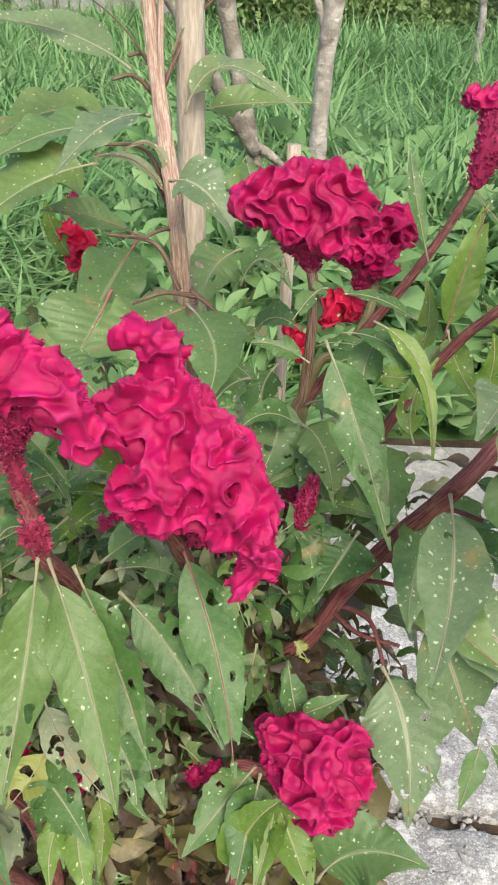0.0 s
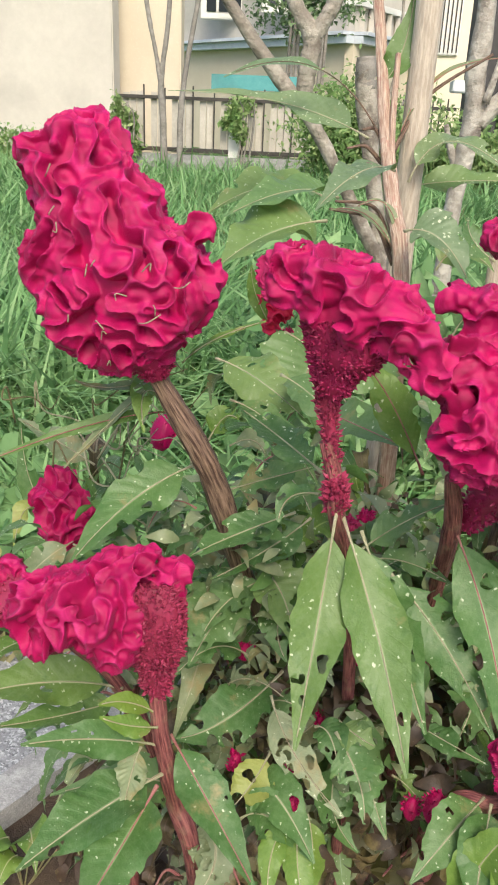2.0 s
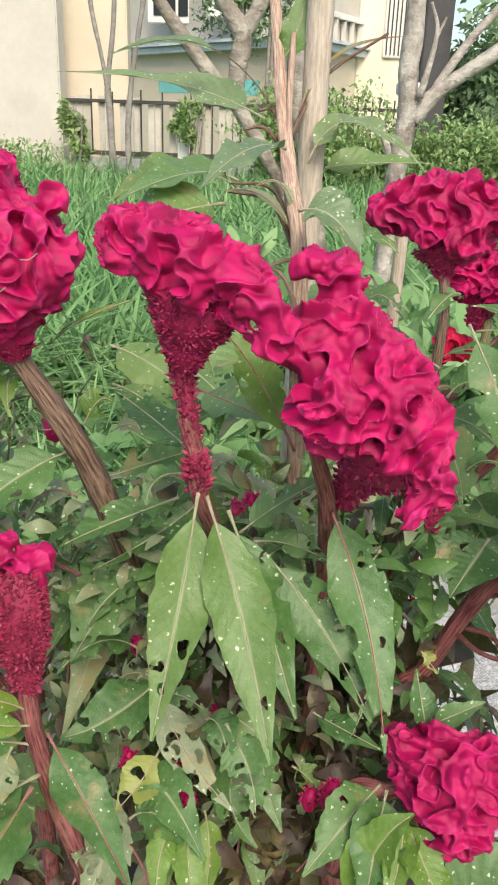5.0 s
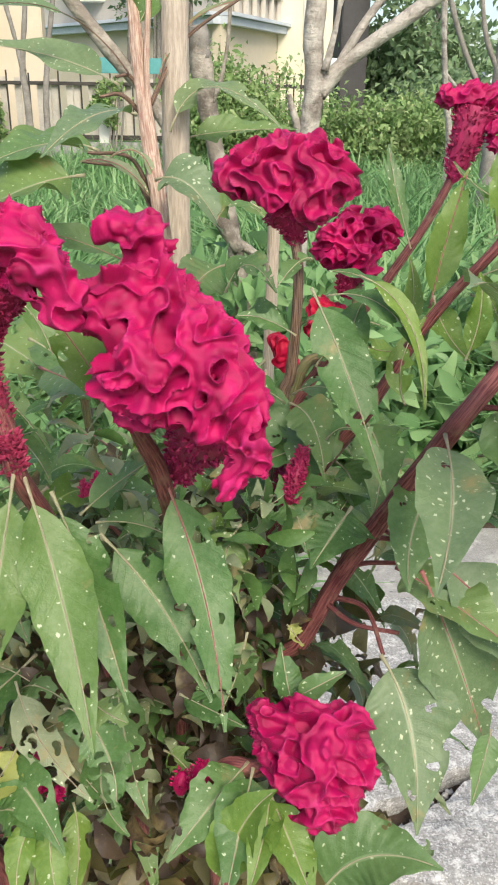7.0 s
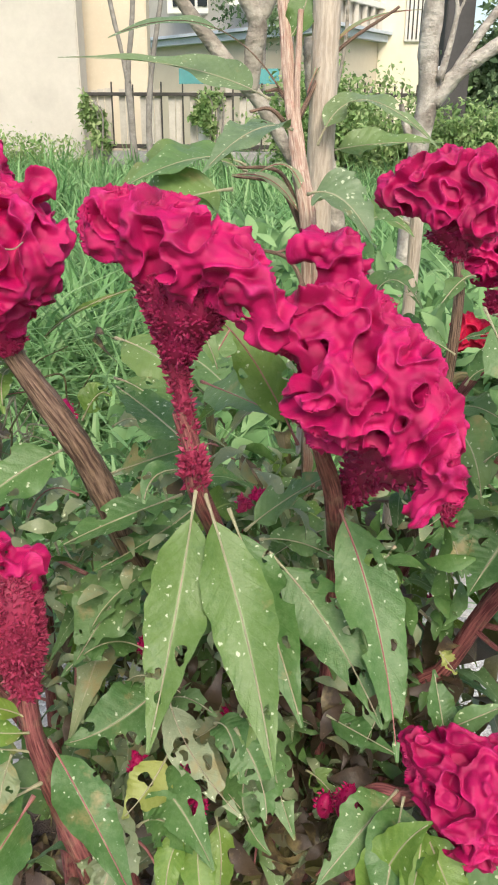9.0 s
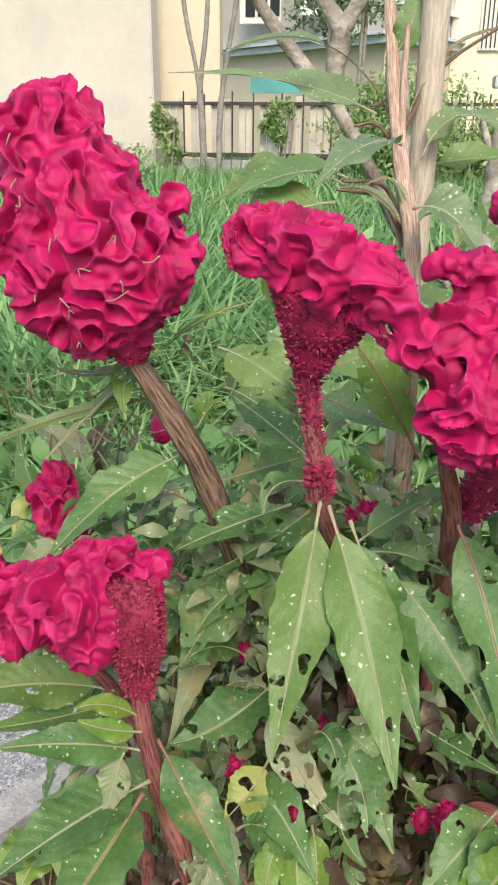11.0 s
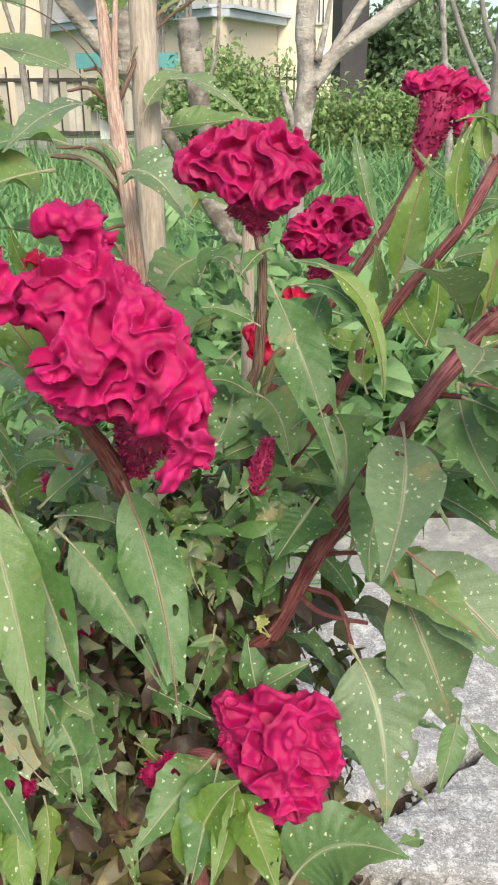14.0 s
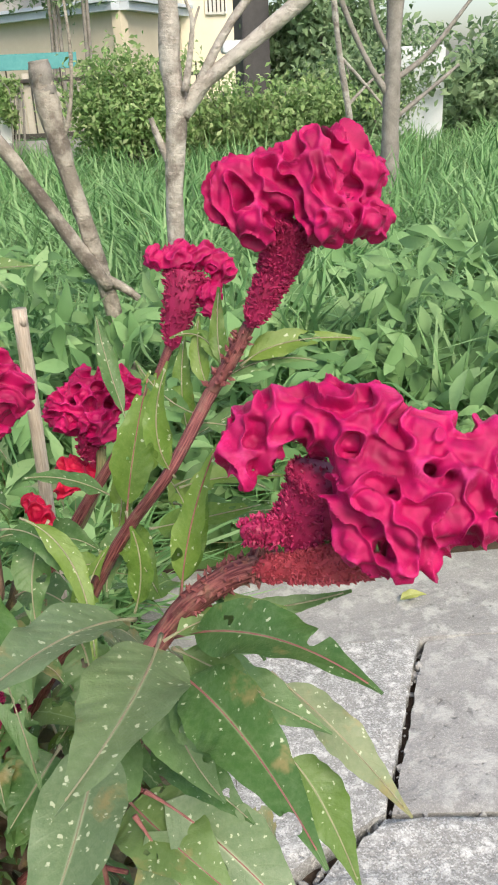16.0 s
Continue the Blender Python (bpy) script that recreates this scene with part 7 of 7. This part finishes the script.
stake((-0.054, 0.81, -0.06), "pale weathered wooden stake behind the spent stem", [(-0.056, 0.81, -0.08, 0.0145), (-0.055, 0.81, 0.5, 0.0142), (-0.052, 0.812, 0.95, 0.0136), (-0.049, 0.812, 1.3, 0.0132), (-0.048, 0.812, 1.6, 0.013)])
stake((0.045, 0.81, -0.06), "short grey split stake among the leaves", [(0.03, 0.815, -0.08, 0.0072), (0.04, 0.815, 0.5, 0.007), (0.047, 0.815, 0.93, 0.0066)])

# undergrowth: small leaves of all plants crowding the bed
beds = [(centre, (-0.08, 0.52)), (stout, (-0.14, 0.62)), (low, (-0.22, 0.50)), (twin, (-0.31, 0.66)), (middle, (0.03, 0.62)), (ground, (0.0, 0.52)), (spreading, (0.05, 0.60)), (spent, (-0.06, 0.72)), (scarlet, (-0.15, 0.95))]
kinds = []
for k in range(14):
    mat = (LEAF, LEAF_DEEP, LEAF_BROWN, LEAF, LEAF_DRY, LEAF, LEAF_DEEP, LEAF_LIME, LEAF_DRY, LEAF_BROWN, LEAF_DEEP, LEAF_DRY, LEAF, LEAF_BROWN)[k]
    curl = 0.03 if mat == LEAF_BROWN else 0.0
    me, line, _ = leaf_mesh((0, 0, 0), (0.006 * (k % 3 - 1), -0.045, 0.008 + 0.006 * (k % 3) + curl), (0.01 * (k % 4 - 1.5), -0.095 + curl, -0.03 - curl), 0.022 + 0.003 * (k % 5), mat, 300 + k,
                            holes=(20, 10, 28, 14)[k % 4], fine=0.36, wave=1.0 + 1.5 * (curl > 0))
    kinds.append(me)
rr = random.Random(12)
# low down: darker, mostly dead kinds, some of the shade is leaf colour
shade_kinds = [kinds[k] for k in (2, 9, 6, 9, 10, 13, 9, 13, 4)]
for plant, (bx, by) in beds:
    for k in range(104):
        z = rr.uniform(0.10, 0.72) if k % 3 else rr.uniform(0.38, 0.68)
        me = rr.choice(kinds if z > 0.5 else shade_kinds)
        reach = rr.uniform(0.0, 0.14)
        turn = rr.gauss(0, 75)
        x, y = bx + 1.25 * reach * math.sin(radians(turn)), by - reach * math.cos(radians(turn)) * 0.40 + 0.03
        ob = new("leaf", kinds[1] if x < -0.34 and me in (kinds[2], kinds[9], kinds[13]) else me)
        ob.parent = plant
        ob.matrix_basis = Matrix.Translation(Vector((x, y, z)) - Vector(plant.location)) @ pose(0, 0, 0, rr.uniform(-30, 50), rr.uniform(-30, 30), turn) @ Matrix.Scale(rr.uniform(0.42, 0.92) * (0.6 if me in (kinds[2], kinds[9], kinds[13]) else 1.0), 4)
    for k in range(9):
        # thin leaf stalks, most of them bare
        z, turn = rr.uniform(0.25, 0.68), rr.gauss(0, 80)
        dx, dy = math.sin(radians(turn)), -math.cos(radians(turn)) * 0.5
        r = rr.uniform(0.04, 0.11)
        hang("stalk", tube([(bx, by, z, 0.0018), (bx + 0.5 * r * dx, by + 0.5 * r * dy, z + rr.uniform(0.0, 0.03), 0.0014), (bx + r * dx, by + r * dy, z + rr.uniform(-0.05, 0.02), 0.0009)], rr.choice((RIB_RED, RIB, RIB_RED, STEM_BROWN)), "stalk", 6, 12), plant)

# dead leaves and stalks on the soil
rng = np.random.default_rng(9)
n = 900
pts = np.stack([rng.uniform(-0.45, 0.2, n), rng.uniform(0.2, 1.0, n), rng.uniform(-0.035, 0.01, n)], 1)
tagged(new("leaf_litter", foliage(pts, rng.uniform(0.015, 0.04, n), LEAF_BROWN, 4, "leaf_litter", 1.8)), "curled dead brown leaves lying on the soil", "leaf litter", kind="stuff")
n = 650
pts = np.stack([np.clip(rng.normal(-0.04, 0.08, n), -0.25, 0.12), rng.uniform(0.50, 0.72, n), rng.uniform(0.15, 0.66, n)], 1)
tagged(new("withered_leaves", foliage(pts, rng.uniform(0.012, 0.03, n), LEAF_BROWN, 14, "withered_leaves", 2.2)), "withered brown leaves caught among the stems", "dead leaves", kind="stuff")

n = 520
pts = np.stack([np.clip(rng.normal(-0.02, 0.09, n), -0.28, 0.14), rng.uniform(0.47, 0.66, n), rng.uniform(0.05, 0.50, n)], 1)
tagged(new("withered_leaves", foliage(pts, rng.uniform(0.010, 0.026, n), LEAF_BROWN, 15, "withered_leaves", 2.4)), "crumbling brown leaves among the lower stems", "dead leaves", kind="stuff")

n = 420
pts = np.stack([np.clip(rng.normal(-0.05, 0.07, n), -0.22, 0.06), rng.uniform(0.41, 0.52, n), rng.uniform(0.46, 0.63, n)], 1)
tagged(new("withered_leaves", foliage(pts, rng.uniform(0.006, 0.017, n), LEAF_BROWN, 16, "withered_leaves", 2.6, (0.2, 0.9, 1.0, 0.5, 0.1), 0.8)), "curled brown leaf scraps hanging in the stems", "dead leaves", kind="stuff")
n = 700
pts = np.stack([rng.uniform(-1.05, -0.34, n), rng.uniform(1.12, 1.45, n), rng.uniform(-0.05, 0.0, n)], 1)
tagged(new("straw", foliage(pts, rng.uniform(0.006, 0.012, n), STRAW, 20, "straw", 9.0, (0.4, 1.0, 0.8, 0.2), 0.3)), "dry straw strewn beside the walk", "straw", kind="stuff")

n = 520
pts = np.stack([rng.uniform(-0.27, 0.03, n), rng.uniform(0.40, 0.53, n), rng.uniform(0.50, 0.77, n)], 1)
tagged(new("leaf_scraps", foliage(pts, rng.uniform(0.005, 0.012, n), LEAF_DRY, 23, "leaf_scraps", 2.3, (0.2, 0.8, 1.0, 0.6, 0.1), 0.6)), "small eaten scraps of green and straw-coloured leaves among the stems", "leaf scraps", kind="stuff")
n = 420
pts = np.stack([rng.uniform(-0.30, 0.06, n), rng.uniform(0.42, 0.56, n), rng.uniform(0.48, 0.76, n)], 1)
tagged(new("small_leaves", foliage(pts, rng.uniform(0.006, 0.014, n), LEAF, 24, "small_leaves", 2.6, (0.15, 0.8, 1.0, 0.7, 0.08), 0.5)), "small young green leaves among the stems", "leaves", kind="stuff")

# heart-leaved creeper at the walk's border
creeper = thing("creeper", (-0.50, 0.74, -0.05), "bright green heart-leaved creeper rooted beside the walk", "weed")
for k, (x, y, z, tx, ty, w) in enumerate(((-0.53, 0.77, 0.02, -0.56, 0.71, 0.055), (-0.50, 0.78, 0.03, -0.47, 0.72, 0.055), (-0.51, 0.75, 0.01, -0.52, 0.69, 0.05), (-0.60, 0.72, 0.01, -0.66, 0.69, 0.045), (-0.46, 0.80, 0.03, -0.42, 0.76, 0.05), (-0.43, 0.86, 0.02, -0.38, 0.83, 0.045))):
    leaf(creeper, (x, y, z), ((x + tx) / 2, (y + ty) / 2, z + 0.012), (tx, ty, z - 0.015), w, LEAF_LIME, 400 + k, full=0.42, stalk=0.03, holes=0, fine=0.5)
    hang("runner", tube([(-0.50, 0.74, -0.05, 0.0015), ((x - 0.5) / 2, (y + 0.74) / 2, -0.02, 0.0014), (x, y, z, 0.0012)], STEM_GREEN, "runner", 6, 10), creeper)
fallen = thing("fallen_petal", (0.68, 1.56, 0.0), "pale yellow fallen leaf on the slab", "leaf")
me, _l, _n = leaf_mesh((0.655, 1.55, 0.012), (0.685, 1.555, 0.02), (0.72, 1.56, 0.012), 0.022, LEAF_YELLOW, 77, holes=0, fine=0.5, stalk=0.05)
hang("blade", me, fallen)
wrapper = thing("wrapper", (0.185, 0.70, -0.03), "crumpled orange snack wrapper with worn white print", "litter")
xs, ys = np.linspace(0, 0.075, 22), np.linspace(0, 0.04, 14)
v = np.array([(0.15 + x, 0.672 + y - 0.25 * x, -0.018 + 0.006 * math.sin(70 * x + 3) + 0.005 * math.sin(160 * y + 40 * x) + 0.12 * y) for x in xs for y in ys])
f = [(i * 14 + k, (i + 1) * 14 + k, (i + 1) * 14 + k + 1, i * 14 + k + 1) for i in range(21) for k in range(13)]
hang("foil", mesh_of("foil", v, f, WRAP), wrapper)
for k in range(3):
    boxed("print_bar", (0.155 + 0.011 * k, 0.672 - 0.003 * k, 0.0), (0.163 + 0.011 * k, 0.688 - 0.003 * k, 0.0015), PRINT, wrapper, bevel=0.0004)

# dry bindweed tendrils over the small comb and the thick stem
bindweed = thing("bindweed", (-0.33, 0.55, 0.35), "dry straw-coloured bindweed tendrils wound over the small comb", "weed")
rb = random.Random(31)
for k in range(14):
    x, y, z = -0.335 + rb.gauss(0.02, 0.035), 0.535 + rb.uniform(-0.02, 0.02), 0.70 + rb.gauss(0.05, 0.04)
    rows = [(x, y, z, 0.0009)]
    for j in range(5):
        x, y, z = x + rb.uniform(-0.005, 0.03), y + rb.uniform(-0.012, 0.012), z + rb.uniform(-0.03, 0.035)
        rows.append((x, y, z, 0.0009 - 0.00012 * j))
    hang("tendril", tube(rows, (RIB, STEM_GREEN, RIB)[k % 3], "tendril", 5, 26), bindweed)
